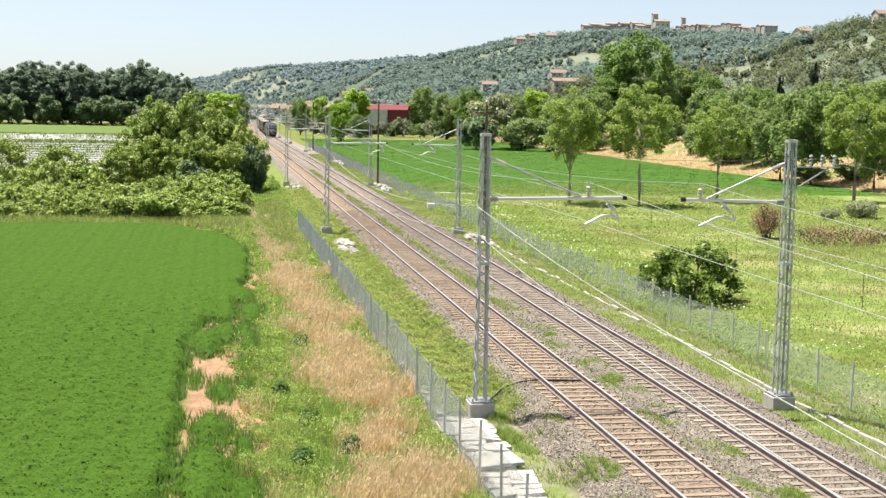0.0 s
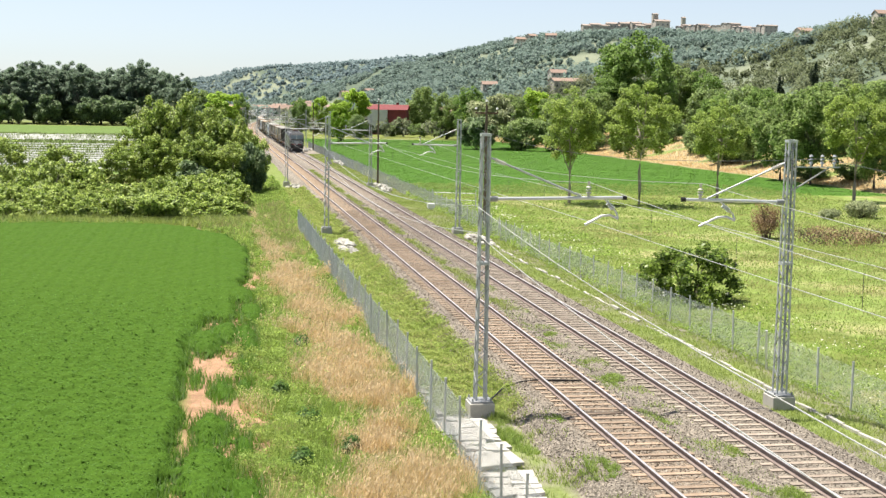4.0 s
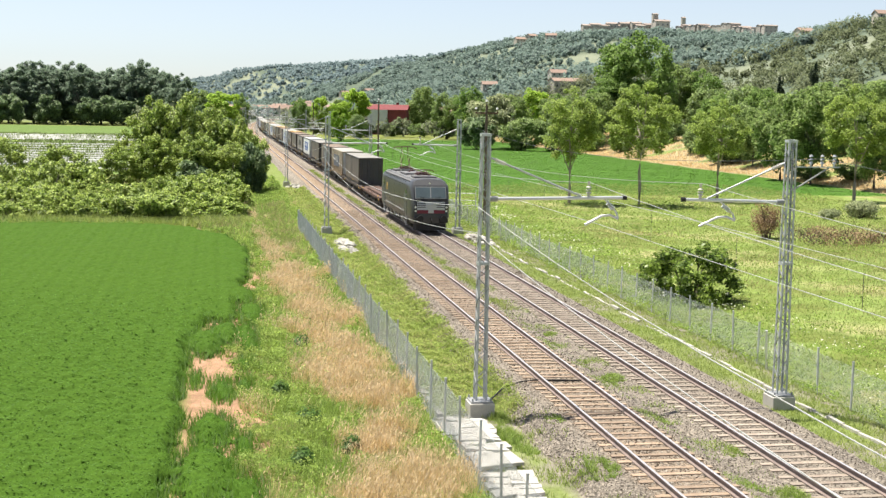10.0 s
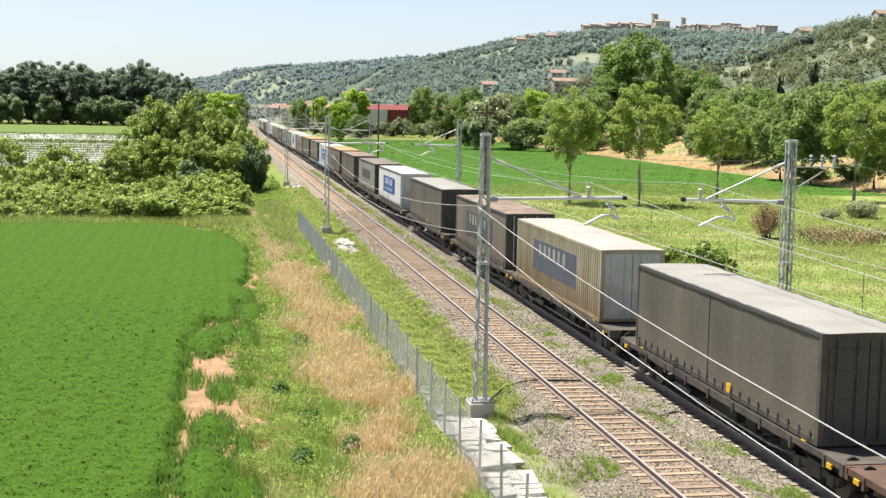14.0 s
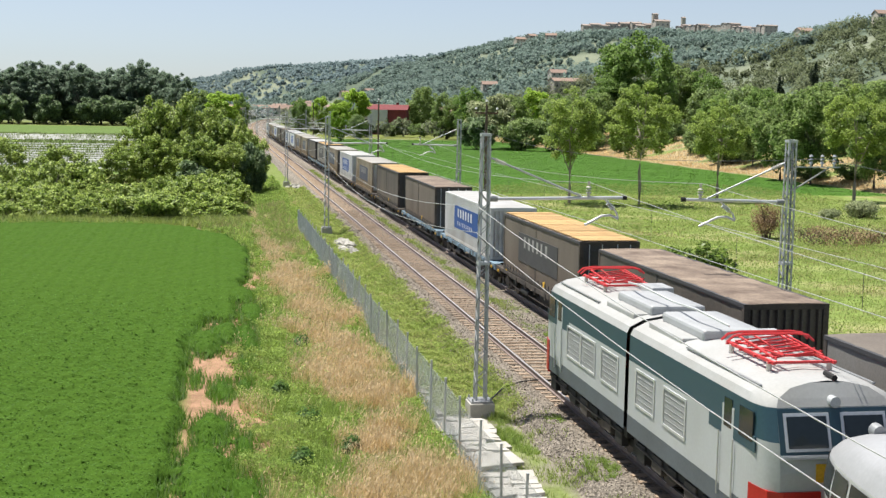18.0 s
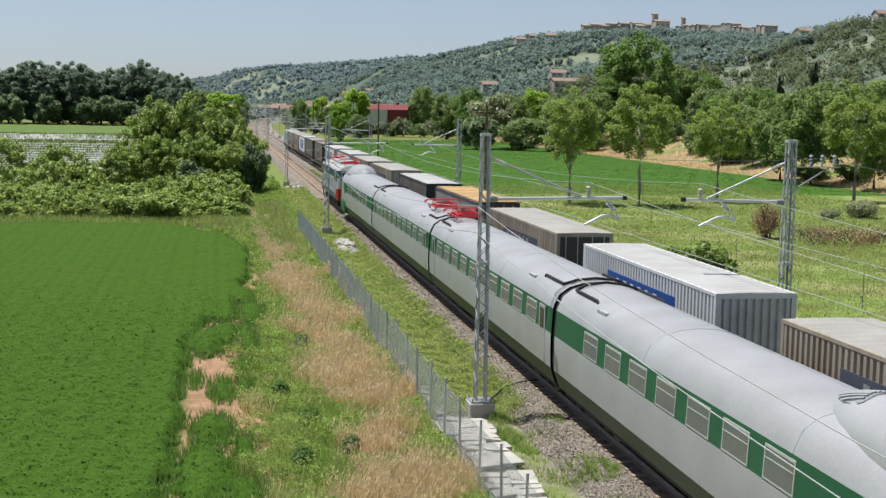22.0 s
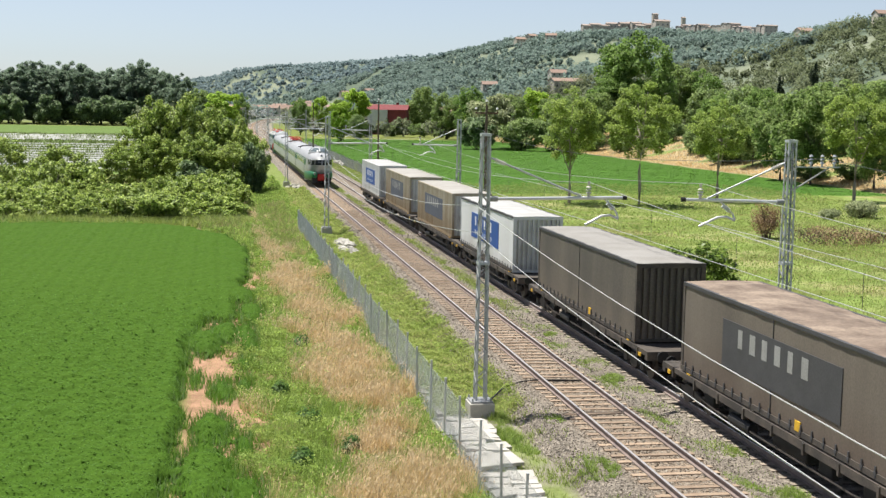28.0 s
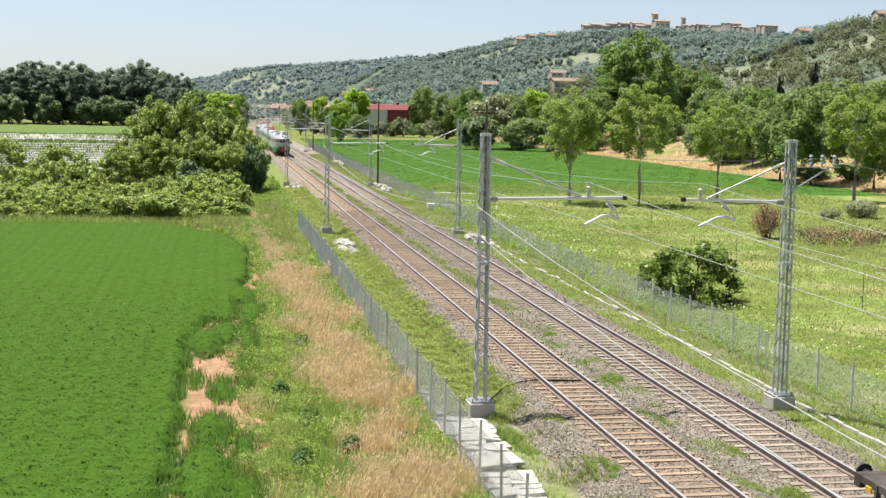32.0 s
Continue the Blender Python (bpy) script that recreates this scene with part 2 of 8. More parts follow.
def height(x, y):
    x, y = np.asarray(x, float), np.asarray(y, float)
    az, r = np.arctan2(x + 12, y), np.hypot(x + 12, y)
    big = np.interp(az, RIDGE_AZ, RIDGE_R)
    top = np.interp(az, RIDGE_AZ, RIDGE_Z)
    r0 = np.interp(az, RIDGE_AZ, RISE_FROM)
    t = np.clip((r / big - r0) / (1 - r0), 0, 1)
    hill = top * (0.35 * t + 0.65 * t * t * (3 - 2 * t)) * np.where(r > big, np.clip(1 - (r / big - 1) * 0.8, 0.1, 1), 1)
    hill = hill * (1 + 0.10 * rough(x, y, 260) * t * (1 - t) * 4)
    near = -1.0 + 0.08 * rough(x, y, 9) + 0.05 * rough(x, y, 2.3)
    mid = 1.93 + BEND * np.maximum(0, y - STRAIGHT) ** 2
    d = np.abs(x - mid)
    near = near + 0.33 * (1 - step(6.0, 10.0, d))
    bank = 4.2 * step(77, 97, x) * step(90, 150, y) * (1 - step(480, 640, y))
    return np.where(r > 450, near + hill * step(450, 700, r), near) + bank


def field_edge(y):
    """The right edge of the near green crop."""
    return np.interp(y, [0, 31, 35.7, 42.8, 48.6, 54.7, 58.5, 64.4, 75.5, 87.7, 97.5, 103.4, 108.4, 110], [-13.7, -13.4, -12.9, -12.9, -12.9, -12.7, -12.3, -10.9, -9.8, -9.4, -10.8, -13.4, -17.6, -24.0]) - 0.0045 * (y - 35)


def zones(x, y):
    """Colour of the bare ground by place: crop soil, dry verge, meadow, bank, woods."""
    n1, n2 = rough(x, y, 7.0), rough(x + 31, y - 17, 2.0)
    col = np.empty(x.shape + (3,))
    col[:] = (0.16, 0.19, 0.05)
    def put(w, c):
        w = np.clip(w, 0, 1)[..., None]
        col[:] = col * (1 - w) + np.array(c) * w
    put(step(-0.2, 0.6, n1 * 0.6 + n2 * 0.6) * (1 - 0.8 * step(140, 200, y)), (0.27, 0.25, 0.10))
    d = np.abs(x - (1.93 + BEND * np.maximum(0, y - STRAIGHT) ** 2))
    left = (x < -5) & (y < 125)
    put(left * step(-0.5, 0.4, n1 + 0.3), (0.23, 0.22, 0.09))
    soil = left * (1 - step(0.0, 0.9, np.abs(x - field_edge(y) - 0.9 + 0.5 * n1) - np.interp(y, [24, 40, 52, 60, 75, 90], [1.9, 1.8, 1.6, 0.9, 0.3, 0.1]))) * (y < 80)
    put(soil, (0.35, 0.215, 0.135))
    crop = (x < field_edge(y)) & (y < 109)
    put(crop * 1.0, (0.08, 0.17, 0.02))
    right = (x > 9.5) & (x < 70) & (y < 160)
    put(right * step(-0.6, 0.2, n1 + 0.5 * n2), (0.20, 0.27, 0.07))
    put(right * step(0.15, 0.6, n1 + 0.3 * n2) * 0.55, (0.40, 0.34, 0.19))
    green = (x > 13) & (x < 75.5) & (y > 150) & (y < 400)
    put(green * 1.0, (0.068, 0.155, 0.020))
    put((x > 75.8) * (y > 80) * (1 - step(96, 130, x)) * (y < 480), (0.37, 0.30, 0.19))
    put((x > 75.8) * (y > 80) * (y < 480) * step(0.1, 0.5, n1), (0.17, 0.22, 0.06))
    put((x < -10) * (y > 185) * (y < 560), (0.12, 0.18, 0.05))
    put((d < 7.2) * 1.0, (0.27, 0.24, 0.20))
    put((d > 4.0) * (d < 7.4) * step(40, 46, y + 2 * n1) * (x < 0), (0.17, 0.22, 0.06))
    far = np.maximum(step(600, 900, np.hypot(x, y)), step(430, 560, np.hypot(x, y)) * (x > 120))
    put(far, (0.105, 0.135, 0.095))
    put(far * step(0.05, 0.40, rough(x, y, 95) + 0.4 * rough(x + 50, y, 37)) * 0.9, (0.215, 0.235, 0.165))
    put((d > 4.5) * (d < 7.0) * (y < 200) * step(-0.3, 0.2, n2 + n1), (0.19, 0.235, 0.075))
    return col


def grade(*runs):
    out = []
    for a, b, s in runs:
        out.append(np.arange(a, b, s))
    return np.concatenate(out + [[runs[-1][1]]])


gx = grade((-4800, -1200, 200), (-1200, -300, 45), (-300, -60, 12), (-60, -24, 2.0), (-24, 24, 0.6), (24, 70, 1.6), (70, 100, 1.5), (100, 400, 12), (400, 1500, 40), (1500, 3000, 90), (3000, 4800, 200))
gy = grade((-4800, -600, 300), (-600, -40, 35), (-40, 20, 4), (20, 120, 0.8), (120, 360, 2.4), (360, 640, 9), (640, 2200, 42), (2200, 4900, 120))
GX, GY = np.meshgrid(gx, gy)
GZ = height(GX, GY)
nx, ny = len(gx), len(gy)
idx = np.arange(nx * ny).reshape(ny, nx)
faces = np.stack([idx[:-1, :-1], idx[:-1, 1:], idx[1:, 1:], idx[1:, :-1]], -1).reshape(-1, 4)
GROUND_MAT = bpy.data.materials.new("earth_and_turf")
GROUND_MAT.use_nodes = True
gn, gl = GROUND_MAT.node_tree.nodes, GROUND_MAT.node_tree.links
gb = gn["Principled BSDF"]
gb.inputs["Roughness"].default_value = 0.95
gb.inputs["Specular IOR Level"].default_value = 0.1
ga = gn.new("ShaderNodeAttribute")
ga.attribute_name = "zone"
gt = gn.new("ShaderNodeTexCoord")
g1 = gn.new("ShaderNodeTexNoise")
g1.inputs["Scale"].default_value, g1.inputs["Detail"].default_value = 1.3, 8
g1.inputs["Roughness"].default_value = 0.7
g2 = gn.new("ShaderNodeTexNoise")
g2.inputs["Scale"].default_value, g2.inputs["Detail"].default_value = 14.0, 5
gl.new(gt.outputs["Object"], g1.inputs["Vector"])
gl.new(gt.outputs["Object"], g2.inputs["Vector"])
gh = gn.new("ShaderNodeHueSaturation")
gm = gn.new("ShaderNodeMath")
gm.operation = "MULTIPLY_ADD"
gm.inputs[1].default_value, gm.inputs[2].default_value = 1.6, 0.2
gl.new(g1.outputs[0], gm.inputs[0])
gl.new(gm.outputs[0], gh.inputs["Value"])
gl.new(ga.outputs["Color"], gh.inputs["Color"])
gl.new(gh.outputs[0], gb.inputs["Base Color"])
gp = gn.new("ShaderNodeBump")
gp.inputs["Strength"].default_value, gp.inputs["Distance"].default_value = 0.7, 0.08
gl.new(g2.outputs[0], gp.inputs["Height"])
gl.new(gp.outputs[0], gb.inputs["Normal"])
ground = soup("ground", np.stack([GX, GY, GZ], -1).reshape(-1, 3), faces, GROUND_MAT, True)
zc = np.ones((nx * ny, 4), np.float32)
zc[:, :3] = zones(GX, GY).reshape(-1, 3)
ground.data.attributes.new("zone", "FLOAT_COLOR", "POINT").data.foreach_set("color", zc.ravel())
tagged(ground, "farmland with green crops, dry verges and wooded hills", "ground", kind="structure")

# ---- railway ----
D = 3.765
TRACKS = (0.0, D)
RAIL_YS = [*range(-520, 280, 40), *range(280, 960, 12)]


def along(section, name, material, parent=None, ys=RAIL_YS, smooth=False):
    """A section (x, z) drawn along the line."""
    bm = B()
    loft(bm, [[(x + bend(y), y, z) for x, z in section] for y in ys])
    return finish(name, bm, material, parent, smooth)


BALLAST = bpy.data.materials.new("track_ballast")
BALLAST.use_nodes = True
bn, bl = BALLAST.node_tree.nodes, BALLAST.node_tree.links
bb = bn["Principled BSDF"]
bb.inputs["Roughness"].default_value = 0.95
bt = bn.new("ShaderNodeTexCoord")
bv = bn.new("ShaderNodeTexVoronoi")
bv.inputs["Scale"].default_value = 13.0
bo = bn.new("ShaderNodeTexNoise")
bo.inputs["Scale"].default_value, bo.inputs["Detail"].default_value = 0.8, 6
bl.new(bt.outputs["Object"], bv.inputs["Vector"])
bl.new(bt.outputs["Object"], bo.inputs["Vector"])
bx = bn.new("ShaderNodeSeparateXYZ")
bl.new(bt.outputs["Object"], bx.inputs[0])
bw = bn.new("ShaderNodeMapRange")
bw.inputs["From Min"].default_value, bw.inputs["From Max"].default_value = 0.9, 1.5
ba = bn.new("ShaderNodeMath")
ba.operation = "ABSOLUTE"
bl.new(bx.outputs[0], ba.inputs[0])
bl.new(ba.outputs[0], bw.inputs[0])
bc = bn.new("ShaderNodeMix")
bc.data_type = "RGBA"
bc.inputs[6].default_value, bc.inputs[7].default_value = (0.245, 0.190, 0.138, 1), (0.225, 0.195, 0.158, 1)
bl.new(bw.outputs[0], bc.inputs[0])
bd = bn.new("ShaderNodeHueSaturation")
be = bn.new("ShaderNodeSeparateColor")
bl.new(bv.outputs["Color"], be.inputs[0])
bf = bn.new("ShaderNodeMapRange")
bf.inputs["To Min"].default_value, bf.inputs["To Max"].default_value = 0.5, 1.45
bl.new(be.outputs[0], bf.inputs[0])
bg = bn.new("ShaderNodeMath")
bg.operation = "MULTIPLY"
bh = bn.new("ShaderNodeMapRange")
bh.inputs["From Min"].default_value, bh.inputs["From Max"].default_value = 0.3, 0.7
bh.inputs["To Min"].default_value, bh.inputs["To Max"].default_value = 0.75, 1.2
bl.new(bo.outputs[0], bh.inputs[0])
bl.new(bf.outputs[0], bg.inputs[0])
bl.new(bh.outputs[0], bg.inputs[1])
bl.new(bg.outputs[0], bd.inputs["Value"])
bl.new(bc.outputs[2], bd.inputs["Color"])
bl.new(bd.outputs[0], bb.inputs["Base Color"])
bi = bn.new("ShaderNodeBump")
bi.inputs["Strength"].default_value, bi.inputs["Distance"].default_value = 1.0, 0.05
bl.new(bv.outputs["Distance"], bi.inputs["Height"])
bl.new(bi.outputs[0], bb.inputs["Normal"])

ballast = along([(-2.95, -1.0), (-2.05, -0.36), (-1.6, -0.24), (-0.75, -0.215), (0, -0.222), (0.75, -0.215), (1.35, -0.24), (1.9, -0.36), (2.5, -0.24), (3.0, -0.215), (D, -0.222), (4.5, -0.215), (5.4, -0.24), (5.85, -0.36), (6.75, -1.0)], "ballast", BALLAST)
tagged(ballast, "grey and rust-brown crushed stone ballast bed", "ballast", kind="structure")

slab = B()
box(slab, -1.20, 1.20, -0.115, 0.115, -0.36, -0.190, 0.0)
for v in slab.verts:
    if v.co.z > -0.3:
        v.co.y *= 0.86
        v.co.x *= 0.99
first = finish("sleeper", slab, SLEEPER)
SLEEPER_MESH = first.data
SLEEPER_MESH_B = SLEEPER_MESH.copy()
SLEEPER_MESH_B.materials[0] = SLEEPER_B
bpy.data.objects.remove(first)
rng = random.Random(5)


def build_track(x, mesh, label):
    track = tagged(thing("railway_track", label, "railway track", "tracks", pose(x, 0, 0)), kind="structure")
    for s in (-1, 1):
        c = s * 0.7525
        web = along([(c - 0.07, -0.185), (c - 0.07, -0.165), (c - 0.012, -0.14), (c - 0.012, -0.05), (c - 0.036, -0.035), (c - 0.036, -0.006), (c + 0.036, -0.006), (c + 0.036, -0.035), (c + 0.012, -0.05), (c + 0.012, -0.14), (c + 0.07, -0.165), (c + 0.07, -0.185)], "rail", RAIL_SIDE, track)
        along([(c - 0.035, -0.008), (c - 0.032, 0.0), (c + 0.032, 0.0), (c + 0.035, -0.008)], "rail_head", RAIL_TOP, web)["label"] = "polished running surface"
    vv, ff = [], []
    base = [tuple(v.co) for v in mesh.vertices]
    poly = [tuple(p.vertices) for p in mesh.polygons]
    for i in range(-170, 1440):
        y = i * 0.6 + rng.uniform(-0.03, 0.03)
        if 42 <= i < 190:
            o = new("sleeper", mesh)
            o.parent = track
            o.matrix_basis = pose(rng.uniform(-0.03, 0.03), y, rng.uniform(-0.012, 0.006), 0, 0, rng.uniform(-0.8, 0.8))
        elif i >= 0:
            k = len(vv)
            vv += [(a + bend(y), b + y, c) for a, b, c in base]
            ff += [[k + j for j in p] for p in poly]
    rest = soup("sleepers", vv, ff, mesh.materials[0])
    rest.parent = track
    tagged(rest, "row of concrete sleepers", kind="stuff")
    return track


track_a = build_track(0.0, SLEEPER_MESH, "rust-tinted railway track with concrete sleepers")
track_b = build_track(D, SLEEPER_MESH_B, "grey railway track with concrete sleepers")

# ---- overhead line ----
MAST_YS = [-19.5 + 58.6 * i for i in range(15)]
CONTACT, CARRIER = 5.55, 6.85


def build_mast(side, fine):
    """A lattice mast with its bracket; side is the direction of the track (+1 to the right)."""
    m = thing("catenary_mast", "galvanised steel lattice mast with a tubular bracket over the track", "mast", "catenary masts")
    H, wb, wt = 8.46, 0.19, 0.145
    def w(z):
        return wb + (wt - wb) * z / H
    for sx in (-1, 1):
        for sy in (-1, 1):
            bm = B()
            loft(bm, [[(sx * w(z) + a * sx, sy * w(z) + b * sy, z) for a, b in ((0, 0), (-0.06, 0), (-0.06, -0.012), (-0.012, -0.012), (-0.012, -0.06), (0, -0.06))] for z in (0, H)], True, True, True)
            part("corner_post", bm, GALV, m)
    n = 24
    for f in range(4):
        bm = B()
        for i in range(n):
            if fine:
                bm = B()
            z0, z1 = 0.25 + (H - 0.4) * i / n, 0.25 + (H - 0.4) * (i + 1) / n
            a, b = (-1, 1) if i % 2 else (1, -1)
            if f < 2:
                s = 1 if f else -1
                tube(bm, (a * w(z0), s * w(z0), z0), (b * w(z1), s * w(z1), z1), 0.017, 4)
            else:
                s = 1 if f == 3 else -1
                tube(bm, (s * w(z0), a * w(z0), z0), (s * w(z1), b * w(z1), z1), 0.017, 4)
            if fine:
                part("lacing_bar", bm, GALV_DARK, m)
        if not fine:
            tagged(part("lacing", bm, GALV_DARK, m), kind="stuff")
    for z in (4.35, 8.4):
        bm = B()
        ww = w(z) + 0.015
        box(bm, -ww, ww, -ww, ww, z, z + 0.09)
        part("collar", bm, GALV, m)
    bm = B()
    box(bm, -0.36, 0.36, -0.36, 0.36, -0.06, 0.0, 0.012)
    part("base_plate", bm, GALV_DARK, m)
    for sx in (-1, 1):
        for sy in (-1, 1):
            bm = B()
            tube(bm, (sx * 0.3, sy * 0.3, 0), (sx * 0.3, sy * 0.3, 0.09), 0.028, 6)
            part("anchor_bolt", bm, GALV_DARK, m)
    bm = B()
    box(bm, -0.40, 0.40, -0.42, 0.42, -1.3, -0.06, 0.03)
    part("footing", bm, CONCRETE, m, "grey concrete footing")
    # reach of the tube, its insulator, where the drop bracket starts and ends, and the arm's tip
    s = side
    reach, ins, d0, d1, tip = (4.55, 3.40, 3.95, 4.40, 3.30) if s > 0 else (3.62, 3.08, 2.40, 1.86, 3.10)
    za = 6.44
    bm = B()
    tube(bm, (s * 0.35, 0, za), (s * reach, 0, za + 0.06), 0.055, 10)
    arm = part("bracket_tube", bm, ALU, m, "pale aluminium tube", True)
    bm = B()
    tube(bm, (s * (reach - 0.03), 0, za + 0.06), (s * (reach + 0.11), 0, za + 0.06), 0.075, 10)
    part("end_cap", bm, BLACK, arm, "black end cap")
    bm = B()
    tube(bm, (s * 0.18, 0, za), (s * 0.42, 0, za), 0.09, 10)
    part("hinge", bm, GALV_DARK, arm)
    bm = B()
    tube(bm, (s * 0.2, 0, 7.72), (s * (ins - 0.25), 0, za + 0.1), 0.032, 8)
    part("tie_rod", bm, GALV, m, "", True)
    slope = (7.72 - za - 0.1) / (ins - 0.45)
    bm = B()
    for i in range(5):
        x0 = 0.34 + 0.07 * i
        tube(bm, (s * x0, 0, 7.72 - (x0 - 0.2) * slope), (s * (x0 + 0.035), 0, 7.72 - (x0 - 0.165) * slope), 0.075, 10, 0.04)
    part("tie_insulator", bm, PORCELAIN, m)
    bm = B()
    tube(bm, (s * ins, 0, za + 0.10), (s * ins, 0, za + 0.20), 0.05, 8)
    for i in range(3):
        tube(bm, (s * ins, 0, za + 0.20 + 0.09 * i), (s * ins, 0, za + 0.25 + 0.09 * i), 0.10, 10, 0.05)
    tube(bm, (s * ins, 0, za + 0.46), (s * ins, 0, za + 0.58), 0.045, 8)
    part("carrier_insulator", bm, PORCELAIN, m, "pale porcelain insulator")
    bm = B()
    path_tube(bm, [(s * d0, 0, za + 0.01), (s * (d0 * 0.5 + d1 * 0.5), 0, za - 0.22), (s * (d0 * 0.15 + d1 * 0.85), 0, za - 0.42), (s * d1, 0, za - 0.60)], 0.032, 6)
    for i in range(4):
        f = 0.2 + 0.12 * i
        xx = d0 + (d1 - d0) * f
        tube(bm, (s * xx, 0, za - 0.05 - 0.40 * f), (s * (xx + (d1 - d0) * 0.08), 0, za - 0.09 - 0.40 * f), 0.085, 8, 0.05)
    part("drop_bracket", bm, ALU, m)
    bm = B()
    path_tube(bm, [(s * (d1 + (tip - d1) * q), 0, za - w0) for q, w0 in ((0, 0.62), (0.25, 0.50), (0.5, 0.53), (0.82, 0.72), (1.0, 0.82))], 0.042, 8)
    part("registration_arm", bm, ALU, m, "curved pale registration arm", True)
    return m


mast_a, mast_b, far_a, far_b = build_mast(1, True), build_mast(-1, True), build_mast(1, False), build_mast(-1, False)
left_x, right_x = -3.46, 6.86
for i, y in enumerate(MAST_YS):
    z = -0.12
    ma, mb = pose(left_x + bend(y), y, z), pose(right_x + bend(y), y + 0.2, z - 0.06)
    if i == 1:
        mast_a.matrix_basis, mast_b.matrix_basis = ma, mb
    elif i == 2:
        copy_thing(mast_a, ma)
        copy_thing(mast_b, mb)
    elif i == 0:
        far_a.matrix_basis, far_b.matrix_basis = ma, mb
    else:
        copy_thing(far_a, ma)
        copy_thing(far_b, mb)


def sag(p, q, drop, n=12):
    p, q = Vector(p), Vector(q)
    return [p.lerp(q, i / n) - Vector((0, 0, 4 * drop * (i / n) * (1 - i / n))) for i in range(n + 1)]


def wire_run(name, label, x, z, drop, r, material, zig=0.0, cat="overhead wire"):
    pts = []
    for i, (a, b) in enumerate(zip(MAST_YS, MAST_YS[1:])):
        s = zig if i % 2 else -zig
        seg = sag((x + bend(a) + s, a, z), (x + bend(b) - s, b, z), drop)
        pts += seg if not pts else seg[1:]
    bm = B()
    path_tube(bm, pts, r, 5)
    return tagged(finish(name, bm, material), label, cat)


for x in TRACKS:
    c = wire_run("contact_wire", "copper contact wire hung over the track", x, CONTACT, 0.03, 0.009, WIRE, 0.2)
    c = wire_run("carrier_wire", "bare carrier wire above the contact wire", x, CARRIER, 0.75, 0.009, WIRE, 0.0)
    bm = B()
    for a, b in zip(MAST_YS, MAST_YS[1:]):
        for k in range(1, 10):
            f = k / 10
            y = a + (b - a) * f
            tube(bm, (x + bend(y), y, CONTACT + 0.01), (x + bend(y), y, CARRIER - 4 * 0.75 * f * (1 - f)), 0.006, 3)
    tagged(finish("droppers", bm, WIRE_DARK), "thin dropper wires between carrier and contact wire", "dropper wire", kind="stuff")
wire_run("feeder_wire", "bare feeder wire slung from the lattice masts", left_x - 0.25, 6.10, 1.15, 0.011, WIRE)
wire_run("feeder_wire", "bare feeder wire slung from the lattice masts", left_x - 0.25, 5.25, 1.15, 0.011, WIRE)
wire_run("return_wire", "bare wire along the outer side of the masts", right_x + 1.1, 7.7, 0.9, 0.009, WIRE_DARK)

# outer arm with insulators on the near right mast
arm_y = MAST_YS[1] + 0.2
feeder = thing("feeder_bracket", "steel side bracket with three pale insulators on the mast", "bracket", "", pose(right_x, arm_y, -0.06))
bm = B()
box(bm, 0.2, 1.75, -0.02, 0.02, 7.46, 7.5)
part("beam", bm, GALV, feeder)
bm = B()
tube(bm, (0.2, 0, 6.75), (1.35, 0, 7.45), 0.03, 6)
part("strut", bm, GALV_DARK, feeder)
for k, x in enumerate((0.72, 1.12, 1.55)):
    bm = B()
    tube(bm, (x, 0, 7.5), (x, 0, 7.62), 0.03, 6)
    for i in range(3):
        tube(bm, (x, 0, 7.6 + 0.11 * i), (x, 0, 7.67 + 0.11 * i), 0.07, 10, 0.035)
    part("insulator", bm, GALV, feeder)

# ---- fences ----
def panel_mesh(length, high):
    bm = B()
    n = int(length / 0.055)
    for i in range(n):
        x = length * (i + 0.5) / n
        tube(bm, (0, x, 0.02), (0, x, high), 0.0032, 3, caps=False)
    for i in range(int(high / 0.055) + 1):
        z = 0.02 + i * 0.055
        tube(bm, (0, 0, z), (0, length, z), 0.0032, 3, caps=False)
    return bm


def build_fence(name, xs, y0, y1, high, label):
    """Posts with wire netting between them; xs(y) is the fence's line."""
    f = thing(name, label, "fence")
    f.matrix_basis = pose(0, 0, 0)
    net = finish("netting", panel_mesh(2.5, high - 0.1), FENCE_WIRE, f)
    bm = B()
    box(bm, -0.028, 0.028, -0.028, 0.028, -0.3, high + 0.08, 0.0)
    box(bm, -0.032, 0.032, -0.032, 0.032, high + 0.08, high + 0.11)
    post = finish("post", bm, FENCE_POST, f)
    rg = random.Random(3)
    y = y0
    k = 0
    while y < y1:
        a, b = xs(y), xs(y + 2.5)
        z = float(height(a, y)) + 0.05
        turn = -math.degrees(math.atan2(b - a, 2.5))
        mp, mn = pose(a, y, z, rg.uniform(-1.5, 1.5), rg.uniform(-1.5, 1.5), 0), pose(a, y, z, 0, 0, turn)
        if k == 0:
            post.matrix_basis, net.matrix_basis = mp, mn
        else:
            same("post", post, f, mp)
            same("netting", net, f, mn)
        y += 2.5
        k += 1
    return f


fence_l = build_fence("wire_fence", lambda y: -5.1 - 0.006 * (y - 40) + 0.02 * math.sin(y * 0.7), 24.0, 101.0, 1.75, "grey steel wire mesh fence along the railway verge")
fence_r = build_fence("wire_fence", lambda y: 9.3 + bend(y) + 0.03 * math.sin(y * 0.5), 24.0, 300.0, 1.55, "galvanised wire mesh fence beside the meadow")

